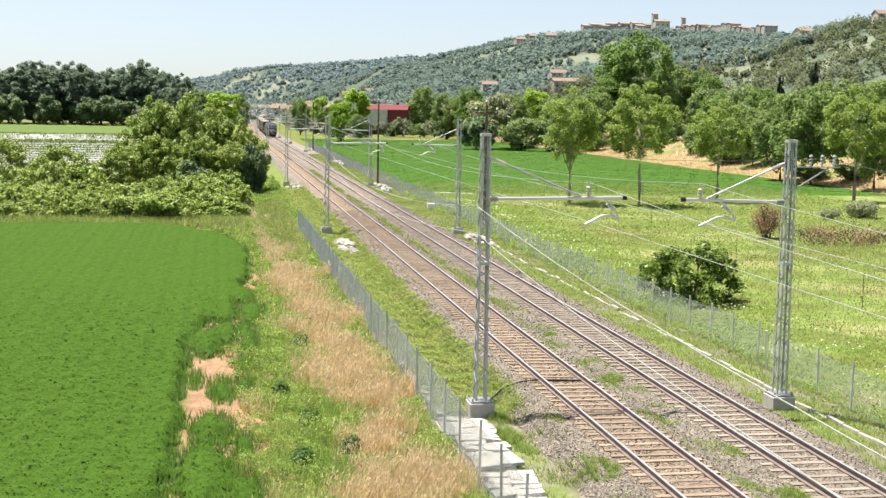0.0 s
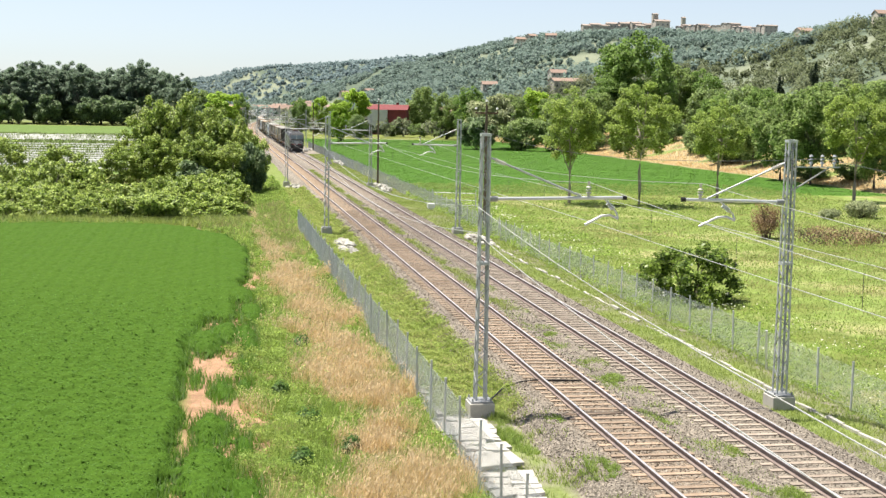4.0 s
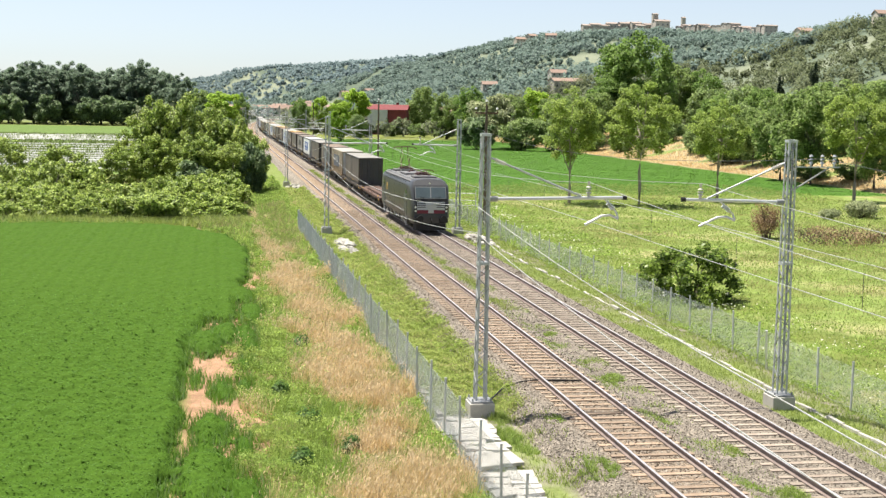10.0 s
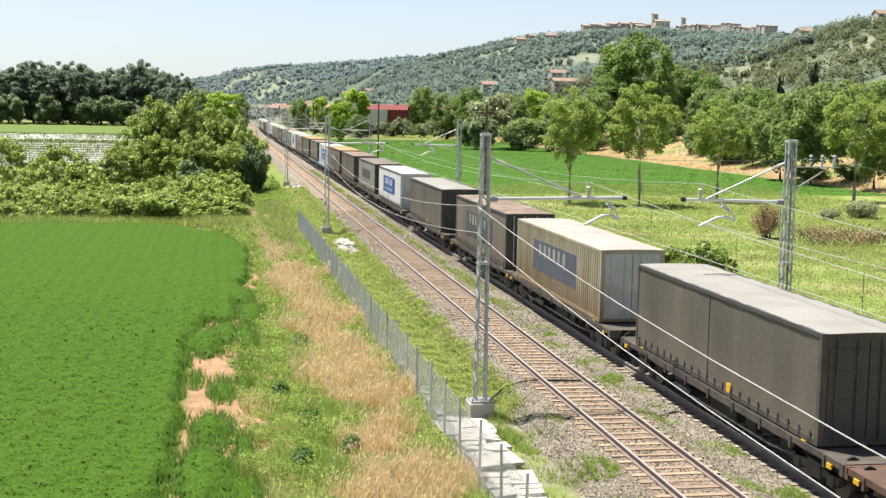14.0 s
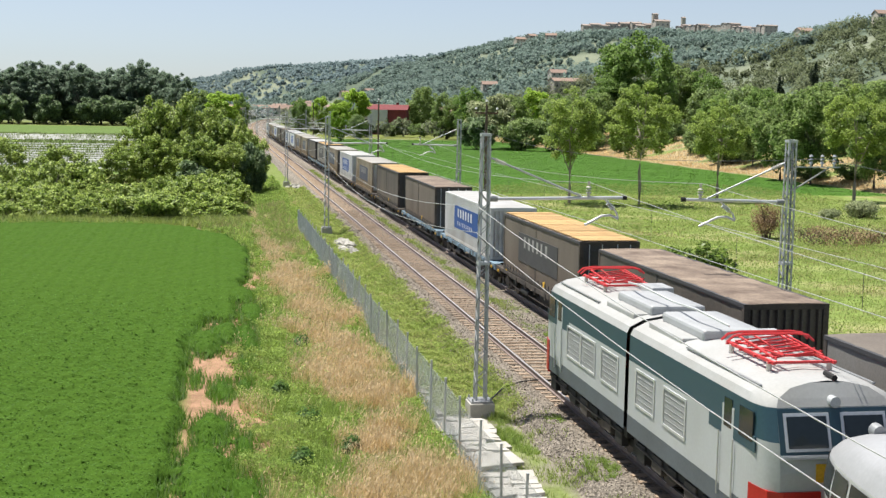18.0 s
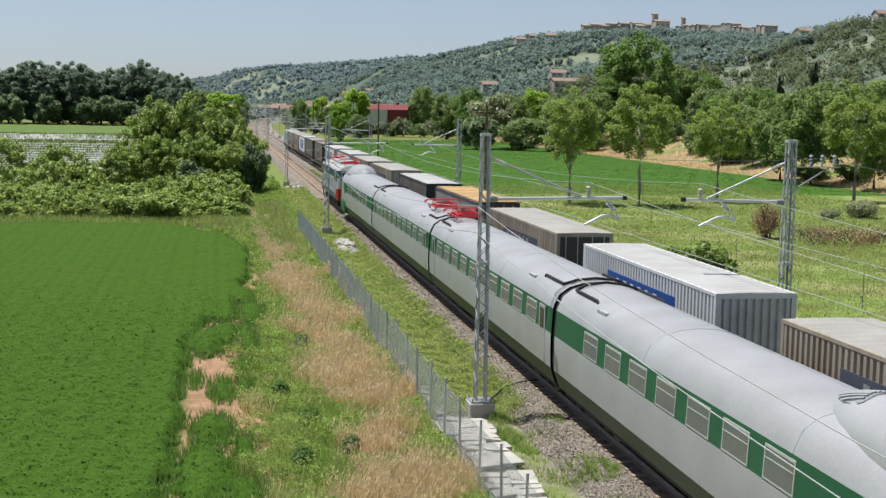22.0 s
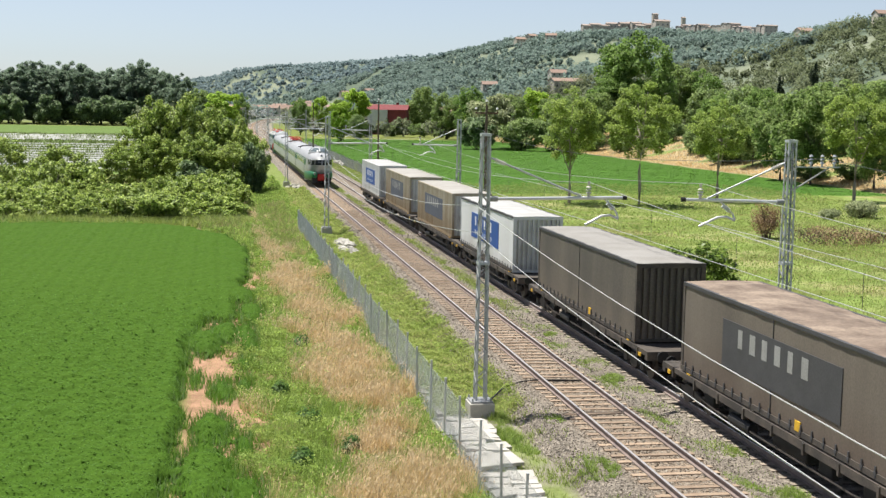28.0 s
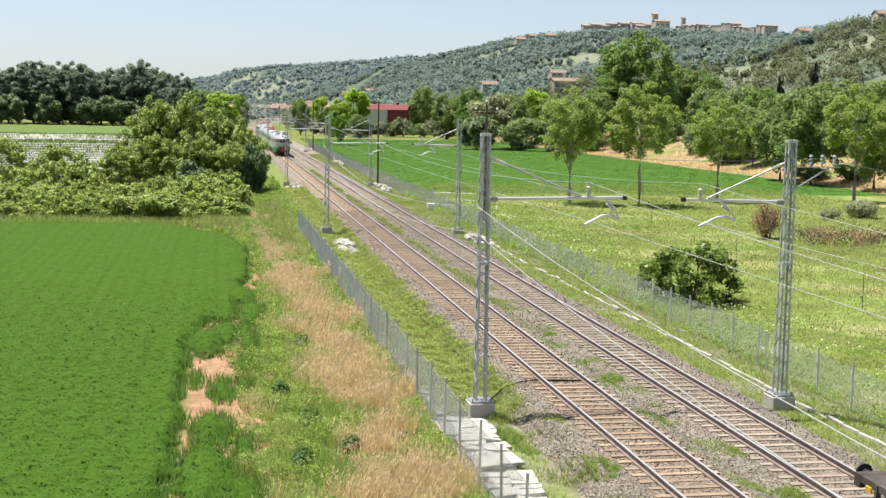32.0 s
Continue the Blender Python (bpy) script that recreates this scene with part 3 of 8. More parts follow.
# ---- trains ----
PAINT = {
    "dark": mat("dark_curtain", (0.088, 0.078, 0.068), 0.7, 0, 0.25, 0.9, 14, 0.1, (0.155, 0.132, 0.108), 0.75, streak=True, low=(1.1, 2.8, (0.18, 0.145, 0.11), 0.5)),
    "brown": mat("dusty_brown_curtain", (0.165, 0.14, 0.115), 0.8, 0, 0.2, 0.8, 20, 0.1, (0.10, 0.085, 0.07), 0.7, streak=True, low=(1.1, 2.8, (0.11, 0.075, 0.055), 0.6)),
    "grey": mat("dusty_grey_curtain", (0.25, 0.24, 0.225), 0.75, 0, 0.15, 0.8, 20, 0.1, (0.17, 0.155, 0.135), 0.6, streak=True, low=(1.1, 2.6, (0.16, 0.13, 0.10), 0.5)),
    "tan": mat("dirty_beige_steel", (0.45, 0.405, 0.325), 0.65, 0, 0.18, 1.3, 20, 0.1, (0.26, 0.20, 0.13), 0.8, streak=True, low=(1.2, 3.2, (0.215, 0.140, 0.070), 0.85)),
    "white": mat("white_curtain", (0.66, 0.67, 0.68), 0.6, 0, 0.1, 0.7, 15, 0.05, (0.50, 0.49, 0.47), 0.5, streak=True, low=(1.1, 2.0, (0.33, 0.29, 0.24), 0.5)),
}
ROOF = {
    "grey": mat("pale_grey_roof", (0.29, 0.278, 0.26), 0.8, 0, 0.15, 0.6, 15, 0.1, (0.21, 0.197, 0.175), 0.8),
    "white": mat("white_roof", (0.44, 0.44, 0.435), 0.7, 0, 0.1, 0.6, 15, 0.1, (0.33, 0.32, 0.30), 0.8),
    "tan": mat("beige_roof", (0.37, 0.355, 0.33), 0.8, 0, 0.15, 0.6, 15, 0.1, (0.28, 0.26, 0.235), 0.8),
    "rust": mat("rusty_brown_roof", (0.30, 0.235, 0.18), 0.85, 0, 0.3, 0.9, 9, 0.2, (0.12, 0.085, 0.065), 1.0),
    "wood": mat("orange_wooden_roof", (0.56, 0.36, 0.15), 0.8, 0, 0.2, 1.0, 12, 0.15, (0.42, 0.27, 0.13), 0.7, rand=0.18),
    "dark": mat("dark_roof", (0.19, 0.165, 0.14), 0.85, 0, 0.2, 0.7, 15, 0.15, (0.12, 0.10, 0.085), 0.7),
}
BLUE = mat("blue_panel", (0.022, 0.085, 0.33), 0.5, 0, 0.12, 1, 20)
FADED_BLUE = mat("faded_blue_panel", (0.085, 0.095, 0.13), 0.65, 0, 0.2, 1, 20)
WHITE_PAINT = mat("white_marking", (0.74, 0.74, 0.74), 0.6, 0, 0.08, 2, 20)
GREY_MARK = mat("worn_grey_marking", (0.33, 0.33, 0.32), 0.7, 0, 0.2, 2, 20)
DARK_MARK = mat("dark_marking", (0.07, 0.07, 0.075), 0.7, 0, 0.2, 2, 20)
YELLOW = mat("yellow_paint", (0.70, 0.42, 0.03), 0.6, 0, 0.2, 3, 20)
RUST_FRAME = mat("rusty_wagon_frame", (0.135, 0.080, 0.060), 0.85, 0.1, 0.3, 1.5, 25, 0.2, (0.075, 0.052, 0.043), 0.8)
GREY_FRAME = mat("dark_wagon_frame", (0.060, 0.053, 0.048), 0.8, 0.1, 0.3, 1.5, 25, 0.2, (0.16, 0.13, 0.105), 0.6)
BLUE_FRAME = mat("light_blue_wagon_frame", (0.25, 0.37, 0.47), 0.7, 0.1, 0.3, 2.2, 25, 0.2, (0.05, 0.055, 0.06), 0.95)
DOOR_STEEL = mat("grey_door_steel", (0.58, 0.585, 0.585), 0.55, 0.05, 0.18, 1.5, 20, 0.1, (0.42, 0.40, 0.38), 0.6, low=(1.1, 2.4, (0.28, 0.24, 0.19), 0.5))
DOOR_DARK = mat("dark_door_steel", (0.060, 0.060, 0.062), 0.5, 0.1, 0.3, 1.5, 20, 0.1, (0.08, 0.072, 0.066), 0.5)
LOCO_GREY = mat("anthracite_loco_paint", (0.044, 0.045, 0.049), 0.32, 0, 0.15, 1.2, 18, 0.0, (0.066, 0.065, 0.064), 0.6)
UNDER_GREY = mat("dusty_underframe_grey", (0.15, 0.145, 0.135), 0.75, 0.1, 0.3, 2, 20, 0.1, (0.07, 0.06, 0.05), 0.7)
LOCO_ROOF = mat("dusty_loco_roof", (0.125, 0.125, 0.13), 0.65, 0, 0.15, 1.2, 18, 0.1, (0.18, 0.175, 0.17), 0.5)
SILVER_PAINT = mat("silver_grey_panel", (0.42, 0.43, 0.44), 0.5, 0.1, 0.1, 2, 20)
LOCO_PANEL = mat("dull_grey_panel", (0.115, 0.112, 0.10), 0.5, 0, 0.15, 2, 20)
PANTO_DARK = mat("dark_red_pantograph", (0.105, 0.040, 0.038), 0.6, 0.1, 0.2, 3, 20)
MAROON = mat("maroon_stripe", (0.16, 0.02, 0.035), 0.5, 0, 0.1, 2, 20)
RED = mat("signal_red", (0.46, 0.022, 0.016), 0.45, 0, 0.12, 2, 20)
PANTO_RED = mat("red_pantograph", (0.66, 0.055, 0.06), 0.5, 0, 0.12, 2, 20)
ARL_GREY = mat("light_grey_coach_paint", (0.415, 0.42, 0.435), 0.33, 0.05, 0.08, 0.6, 12, 0.0, (0.335, 0.335, 0.34), 0.7)
ARL_ROOF = mat("light_grey_coach_roof", (0.375, 0.38, 0.395), 0.45, 0, 0.08, 0.5, 12, 0.0, (0.285, 0.285, 0.29), 0.75)
ARL_GREEN = mat("dark_green_coach_paint", (0.018, 0.115, 0.055), 0.4, 0, 0.1, 1, 15)
ARL_SKIRT = mat("olive_green_skirt", (0.05, 0.085, 0.04), 0.55, 0, 0.2, 1, 15, 0, (0.09, 0.08, 0.06), 0.6)
ARL_BRIGHT = mat("bright_green_fairing", (0.010, 0.155, 0.055), 0.35, 0, 0.1, 1, 15)
E_LIGHT = mat("pearl_grey_loco_paint", (0.46, 0.485, 0.495), 0.4, 0, 0.06, 1, 15, 0, (0.40, 0.41, 0.41), 0.6)
E_BLUE = mat("teal_blue_loco_paint", (0.030, 0.072, 0.100), 0.4, 0, 0.1, 1, 15, 0, (0.045, 0.085, 0.112), 0.5)
E_SLATE = mat("slate_grey_loco_paint", (0.105, 0.125, 0.145), 0.5, 0, 0.15, 1, 15, 0, (0.075, 0.085, 0.095), 0.6)
E_GRILLE = mat("grey_filter_mesh", (0.36, 0.37, 0.37), 0.7, 0.1, 0.15, 2, 60, 0.3, (0.28, 0.28, 0.275), 0.6)
E_ROOF = mat("pale_loco_roof", (0.40, 0.405, 0.40), 0.6, 0, 0.08, 0.8, 15, 0, (0.33, 0.32, 0.30), 0.6)
LAMP_GLASS = mat("headlight_glass", (0.75, 0.75, 0.72), 0.15, 0.3, 0.05, 3, 20)


def bars(parent, x, y0, y1, z0, z1, n, material, seed, fill=0.55):
    """A row of plain bars on a side wall that looks to -x, standing for writing; y0 is the first bar's end (far), y1 the last's."""
    r = random.Random(seed)
    w = (y0 - y1) / n
    for i in range(n):
        a = y0 - w * i
        bm = B()
        box(bm, x - 0.004, x, a - w * fill * r.uniform(0.8, 1.1), a, z0 + (z1 - z0) * r.uniform(0, 0.06), z1)
        part("marking_bar", bm, material, parent)


def bogie_parts(parent, y, wheelbase=1.8, r=0.46, material=None):
    material = material or GREY_FRAME
    bm = B()
    for s in (-1, 1):
        box(bm, s * 1.02 - 0.06, s * 1.02 + 0.06, y - wheelbase / 2 - 0.35, y + wheelbase / 2 + 0.35, 0.42, 0.62)
        box(bm, s * 1.02 - 0.09, s * 1.02 + 0.09, y - 0.35, y + 0.35, 0.32, 0.72)
        for w in (-1, 1):
            box(bm, s * 1.02 - 0.11, s * 1.02 + 0.11, y + w * wheelbase / 2 - 0.16, y + w * wheelbase / 2 + 0.16, 0.32, 0.62)
    box(bm, -1.0, 1.0, y - 0.2, y + 0.2, 0.45, 0.7)
    bogie = part("bogie", bm, material, parent)
    for w in (-1, 1):
        for s in (-1, 1):
            bm = B()
            tube(bm, (s * 0.69, y + w * wheelbase / 2, r), (s * 0.82, y + w * wheelbase / 2, r), r, 20)
            tube(bm, (s * 0.82, y + w * wheelbase / 2, r), (s * 0.87, y + w * wheelbase / 2, r), r * 0.35, 10)
            part("wheel", bm, WHEEL, bogie, "", True)
        bm = B()
        tube(bm, (-0.7, y + w * wheelbase / 2, r), (0.7, y + w * wheelbase / 2, r), 0.08, 8)
        part("axle", bm, WHEEL, bogie)
    return bogie


def build_wagon(length, frame_mat, label):
    """One platform of a low container wagon, its origin on the rails at its middle."""
    w = thing("container_wagon", label, "wagon", "container wagons")
    h = length / 2
    for s in (-1, 1):
        bm = B()
        pts = [(-h + 0.2, 0.96), (-h + 2.6, 0.96), (-h + 3.6, 0.90), (h - 3.6, 0.90), (h - 2.6, 0.96), (h - 0.2, 0.96)]
        loft(bm, [[(s * 1.30, y, z), (s * 1.12, y, z), (s * 1.12, y, z + 0.03), (s * 1.27, y, z + 0.03), (s * 1.27, y, 1.08), (s * 1.12, y, 1.08), (s * 1.12, y, 1.12), (s * 1.30, y, 1.12)] for y, z in pts], True, True, True)
        part("side_sill", bm, frame_mat, w)
    for s in (-1, 1):
        bm = B()
        box(bm, s * 0.45 - 0.13, s * 0.45 + 0.13, -h + 2.4, h - 2.4, 0.78, 1.10)
        part("centre_beam", bm, frame_mat, w)
    for e in (-1, 1):
        bm = B()
        y0, y1 = sorted((e * (h - 2.7), e * (h - 0.15)))
        box(bm, -1.12, 1.12, y0, y1, 1.02, 1.115)
        part("end_deck", bm, frame_mat, w)
        bm = B()
        y0, y1 = sorted((e * (h - 0.25), e * h))
        box(bm, -1.30, 1.30, y0, y1, 0.82, 1.12)
        part("headstock", bm, frame_mat, w)
        for s in (-1, 1):
            bm = B()
            tube(bm, (s * 0.87, e * h, 1.0), (s * 0.87, e * (h + 0.32), 1.0), 0.09, 10)
            tube(bm, (s * 0.87, e * (h + 0.32), 1.0), (s * 0.87, e * (h + 0.38), 1.0), 0.2, 14)
            part("buffer", bm, BLACK, w)
        bm = B()
        tube(bm, (0, e * h, 0.98), (0, e * (h + 0.45), 0.95), 0.06, 6)
        part("coupling", bm, BLACK, w)
    n = 6
    for i in range(n):
        y = -h + 3.2 + (2 * h - 6.4) * i / (n - 1)
        bm = B()
        box(bm, -1.13, 1.13, y - 0.16, y + 0.16, 0.88, 1.075)
        part("cross_member", bm, frame_mat, w)
    for x0, x1 in ((-1.115, -0.92), (-0.48, -0.10), (0.10, 0.48), (0.92, 1.115)):
        bm = B()
        box(bm, x0, x1, -h + 2.72, h - 2.72, 1.085, 1.108)
        part("deck_plate", bm, frame_mat, w)
    for s in (-1, 1):
        for i in range(9 if s < 0 else 0):
            y = -h + 1.0 + (2 * h - 2.0) * i / 8
            bm = B()
            box(bm, *sorted((s * 1.22, s * 1.335)), y - 0.05, y + 0.05, 0.80, 1.10)
            part("bracket", bm, frame_mat if i % 3 else GREY_FRAME, w)
        bm = B()
        path_tube(bm, [(s * 1.18, -h + 2.8, 0.62), (s * 1.18, -h + 4.2, 0.50), (s * 1.18, h - 4.2, 0.50), (s * 1.18, h - 2.8, 0.62)], 0.035, 5)
        part("brake_rod", bm, GREY_FRAME, w)
        for y in (-h + 3.5, -2.6, 2.9, h - 3.5) if s < 0 else ():
            bm = B()
            box(bm, s * 1.0 - 0.1, s * 1.0 + 0.1, y - 0.35, y + 0.35, 0.45, 0.88, 0.03)
            part("brake_box", bm, BLACK, w)
        for e in (-1, 1):
            bm = B()
            path_tube(bm, [(s * 0.45, e * (h - 0.1), 0.95), (s * 0.42, e * (h + 0.25), 0.70), (s * 0.3, e * (h + 0.45), 0.72)], 0.035, 6)
            part("brake_hose", bm, BLACK if s > 0 else RUST_FRAME, w)
            bm = B()
            box(bm, *sorted((s * 1.305, s * 1.345)), e * (h - 0.7) - 0.12, e * (h - 0.7) + 0.12, 0.86, 0.98)
            part("lever_plate", bm, YELLOW, w, "yellow lever plate")
    for y in (-h + 2.2, h - 2.2, -1.4, 1.4):
        for s in (-1, 1):
            bm = B()
            box(bm, s * 1.2 - 0.07, s * 1.2 + 0.07, y - 0.12, y + 0.12, 1.12, 1.16)
            tube(bm, (s * 1.2, y, 1.16), (s * 1.2, y, 1.22), 0.035, 6)
            part("container_pin", bm, YELLOW if y in (-h + 2.2, h - 2.2) else frame_mat, w)
    for e in (-1, 1):
        bogie_parts(w, e * (h - 1.9))
    bm = B()
    box(bm, -0.9, 0.9, -1.2, 0.8, 0.36, 0.74, 0.04)
    part("brake_gear", bm, BLACK, w)
    bm = B()
    tube(bm, (-1.1, 1.6, 0.55), (-1.1, 3.0, 0.55), 0.16, 10)
    part("air_tank", bm, BLACK, w)
    return w


LEN, WID, Z0, Z1 = 13.62, 2.50, 1.17, 3.92


def build_container(kind, paint, roof, sign, end, label, dusty_sign=False):
    c = thing("container", label, "container", "containers on the freight train")
    h, x = LEN / 2, WID / 2
    side = PAINT[paint]
    ribbed = kind == "ribbed"
    for s in (-1, 1):
        bm = B()
        ring = []
        if ribbed:
            n = 46
            for i in range(n):
                y = -h + 0.15 + (LEN - 0.3) * i / n
                p = (LEN - 0.3) / n
                ring += [(x - 0.065, y), (x - 0.065, y + p * 0.30), (x, y + p * 0.42), (x, y + p * 0.88)]
            ring.append((x - 0.065, h - 0.15))
        else:
            n = 28
            for i in range(n + 1):
                y = -h + 0.1 + (LEN - 0.2) * i / n
                ring.append((x - 0.012 + 0.010 * math.sin(i * 2.3) * math.sin(i * 0.9), y))
        zs = (Z0 + 0.14, Z1 - 0.12) if ribbed else (Z0 + 0.06, Z0 + 0.9, Z1 - 0.7, Z1 - 0.08)
        loft(bm, [[(s * (a - (0.012 if not ribbed and k in (0, len(zs) - 1) else 0)), y, z) for a, y in ring] for k, z in enumerate(zs)])
        part("side_wall" if ribbed else "curtain", bm, side, c, "", not ribbed)
        bm = B()
        box(bm, s * x - s * 0.10 if s > 0 else s * x - 0.012, s * x + 0.012 if s > 0 else s * x + 0.10, -h, h, Z1 - 0.10, Z1 + 0.0)
        part("top_rail", bm, side if ribbed else DARK_MARK, c)
        bm = B()
        box(bm, s * x - 0.10 if s > 0 else s * x - 0.01, s * x + 0.01 if s > 0 else s * x + 0.10, -h, h, Z0, Z0 + 0.15)
        part("bottom_rail", bm, side if ribbed else GREY_FRAME, c)
    for sx in (-1, 1):
        for sy in (-1, 1):
            bm = B()
            box(bm, sx * (x - 0.075) - 0.08, sx * (x - 0.075) + 0.08, sy * (h - 0.075) - 0.08, sy * (h - 0.075) + 0.08, Z0, Z1 - 0.004)
            part("corner_post", bm, side if paint in ("tan", "white") else GREY_FRAME, c)
    bm = B()
    nr = 72 if ribbed else 30
    loft(bm, [[(a, -h + 0.02 + (LEN - 0.04) * i / nr, Z1 + b + (0.022 * (i % 3 == 1) if ribbed else 0.010 * math.sin(i * 1.9) + 0.006 * math.sin(i * 0.7 + a)) * (abs(a) < 1.2)) for a, b in ((-x + 0.02, -0.004), (-x + 0.12, 0.0), (-0.6, 0.016), (0, 0.022), (0.6, 0.016), (x - 0.12, 0.0), (x - 0.02, -0.004))] for i in range(nr + 1)])
    if roof == "wood":
        part("roof", bm, ROOF["rust"], c)
        n = 34
        bm = B()
        box(bm, -x + 0.10, x - 0.06, -0.17, 0.17, 0, 0.03)
        pl = part("plank", bm, ROOF["wood"], c)
        pl.matrix_basis = pose(0, -h + 0.22, Z1 + 0.035)
        r = random.Random(9)
        for i in range(1, n):
            same("plank", pl, c, pose(r.uniform(-0.02, 0.02), -h + 0.22 + (LEN - 0.44) * i / (n - 1), Z1 + 0.035 + r.uniform(0, 0.008)))
    else:
        part("roof", bm, ROOF[roof], c)
    for e in (-1, 1):
        if end != "ribs" and e < 0 or e > 0 and end == "ribs":
            dm = DOOR_STEEL if paint in ("tan", "white") and end != "black" else DOOR_DARK
            for s in (-1, 1):
                bm = B()
                box(bm, min(s * 0.015, s * (x - 0.14)), max(s * 0.015, s * (x - 0.14)), min(e * (h - 0.05), e * h * 0.999), max(e * (h - 0.05), e * (h - 0.005)), Z0 + 0.1, Z1 - 0.12)
                door = part("door", bm, dm, c)
                for k in (0.32, 0.85):
                    bm = B()
                    tube(bm, (s * k, e * (h + 0.03), Z0 + 0.08), (s * k, e * (h + 0.03), Z1 - 0.1), 0.022, 6)
                    part("lock_bar", bm, GALV if paint != "dark" else GREY_FRAME, door)
                bm = B()
                for z in (Z0 + 0.35, Z0 + 1.1, Z0 + 1.8, Z0 + 2.35):
                    box(bm, min(s * 0.08, s * (x - 0.16)), max(s * 0.08, s * (x - 0.16)), min(e * h, e * (h + 0.018)), max(e * h, e * (h + 0.018)), z, z + 0.045)
                box(bm, min(s * (x - 0.26), s * (x - 0.20)), max(s * (x - 0.26), s * (x - 0.20)), min(e * h, e * (h + 0.016)), max(e * h, e * (h + 0.016)), Z0 + 0.3, Z0 + 2.42)
                part("hinge_strap", bm, dm, door)
        else:
            bm = B()
            ring = []
            n = 9
            for i in range(n):
                a = -x + 0.16 + (WID - 0.32) * i / n
                p = (WID - 0.32) / n
                ring += [(a, -0.04), (a + p * 0.35, -0.04), (a + p * 0.45, 0.05), (a + p * 0.9, 0.05)]
            ring.append((x - 0.16, -0.04))
            loft(bm, [[(a, e * (h - 0.07 + b), z) for a, b in ring] for z in (Z0 + 0.1, Z1 - 0.12)])
            part("end_wall", bm, DOOR_STEEL if paint in ("white", "tan") else DOOR_DARK if paint == "grey" else side, c)
        bm = B()
        box(bm, -x + 0.1, x - 0.1, min(e * h, e * (h - 0.1)), max(e * h, e * (h - 0.1)), Z1 - 0.16, Z1 - 0.002)
        part("header", bm, side if paint in ("tan", "white") else GREY_FRAME, c)
        bm = B()
        box(bm, -x + 0.1, x - 0.1, min(e * h, e * (h - 0.1)), max(e * h, e * (h - 0.1)), Z0, Z0 + 0.12)
        part("threshold", bm, side if paint in ("tan", "white") else GREY_FRAME, c)
    if not ribbed:
        bm = B()
        box(bm, -0.012, 0.012, -0.03, 0.03, 0, 0.26)
        box(bm, -0.02, 0.02, -0.055, 0.055, 0.05, 0.13)
        strap = part("strap", bm, DARK_MARK, c)
        n = 22
        for i in range(n):
            m = pose(-x - 0.008, -h + 0.4 + (LEN - 0.8) * i / (n - 1), Z0 + 0.04)
            if i == 0:
                strap.matrix_basis = m
            else:
                same("strap", strap, c, m)
        bm = B()
        box(bm, -x - 0.006, -x + 0.01, 0.288, 0.312, Z0 + 0.1, Z1 - 0.1)
        part("curtain_seam", bm, DARK_MARK if paint != "white" else GREY_MARK, c)
    xs = -x - 0.004
    if sign == "blue":
        bm = B()
        box(bm, xs - 0.004, xs + 0.02, -3.5, 3.6, Z0 + 0.78, Z0 + 2.14)
        s = part("sign_panel", bm, BLUE if not dusty_sign else FADED_BLUE, c, "blue panel with white bars")
        m1 = WHITE_PAINT if not dusty_sign else GREY_MARK
        bars(s, xs - 0.005, 2.5, -2.2, Z0 + 1.45, Z0 + 1.98, 6, m1, 1, 0.42)
        bars(s, xs - 0.005, 2.5, -2.2, Z0 + 0.98, Z0 + 1.22, 9, m1, 2, 0.28)
    elif sign == "faded":
        bm = B()
        box(bm, xs - 0.004, xs + 0.02, -3.5, 3.6, Z0 + 0.78, Z0 + 2.14)
        s = part("sign_panel", bm, DARK_MARK if paint != "tan" else FADED_BLUE, c, "faded dark panel with pale bars")
        bars(s, xs - 0.005, 2.5, -2.2, Z0 + 1.45, Z0 + 2.0, 6, GREY_MARK, 1, 0.45)
    elif sign == "dark":
        bars(c, xs, 3.4, -3.4, Z0 + 1.1, Z0 + 1.95, 8, DARK_MARK, 3, 0.62)
    if not ribbed and paint != "white":
        bm = B()
        box(bm, xs - 0.01, xs + 0.02, -1.5, -1.2, Z0 + 0.1, Z0 + 0.36)
        part("yellow_label", bm, YELLOW, c, "small yellow plate")
    return c


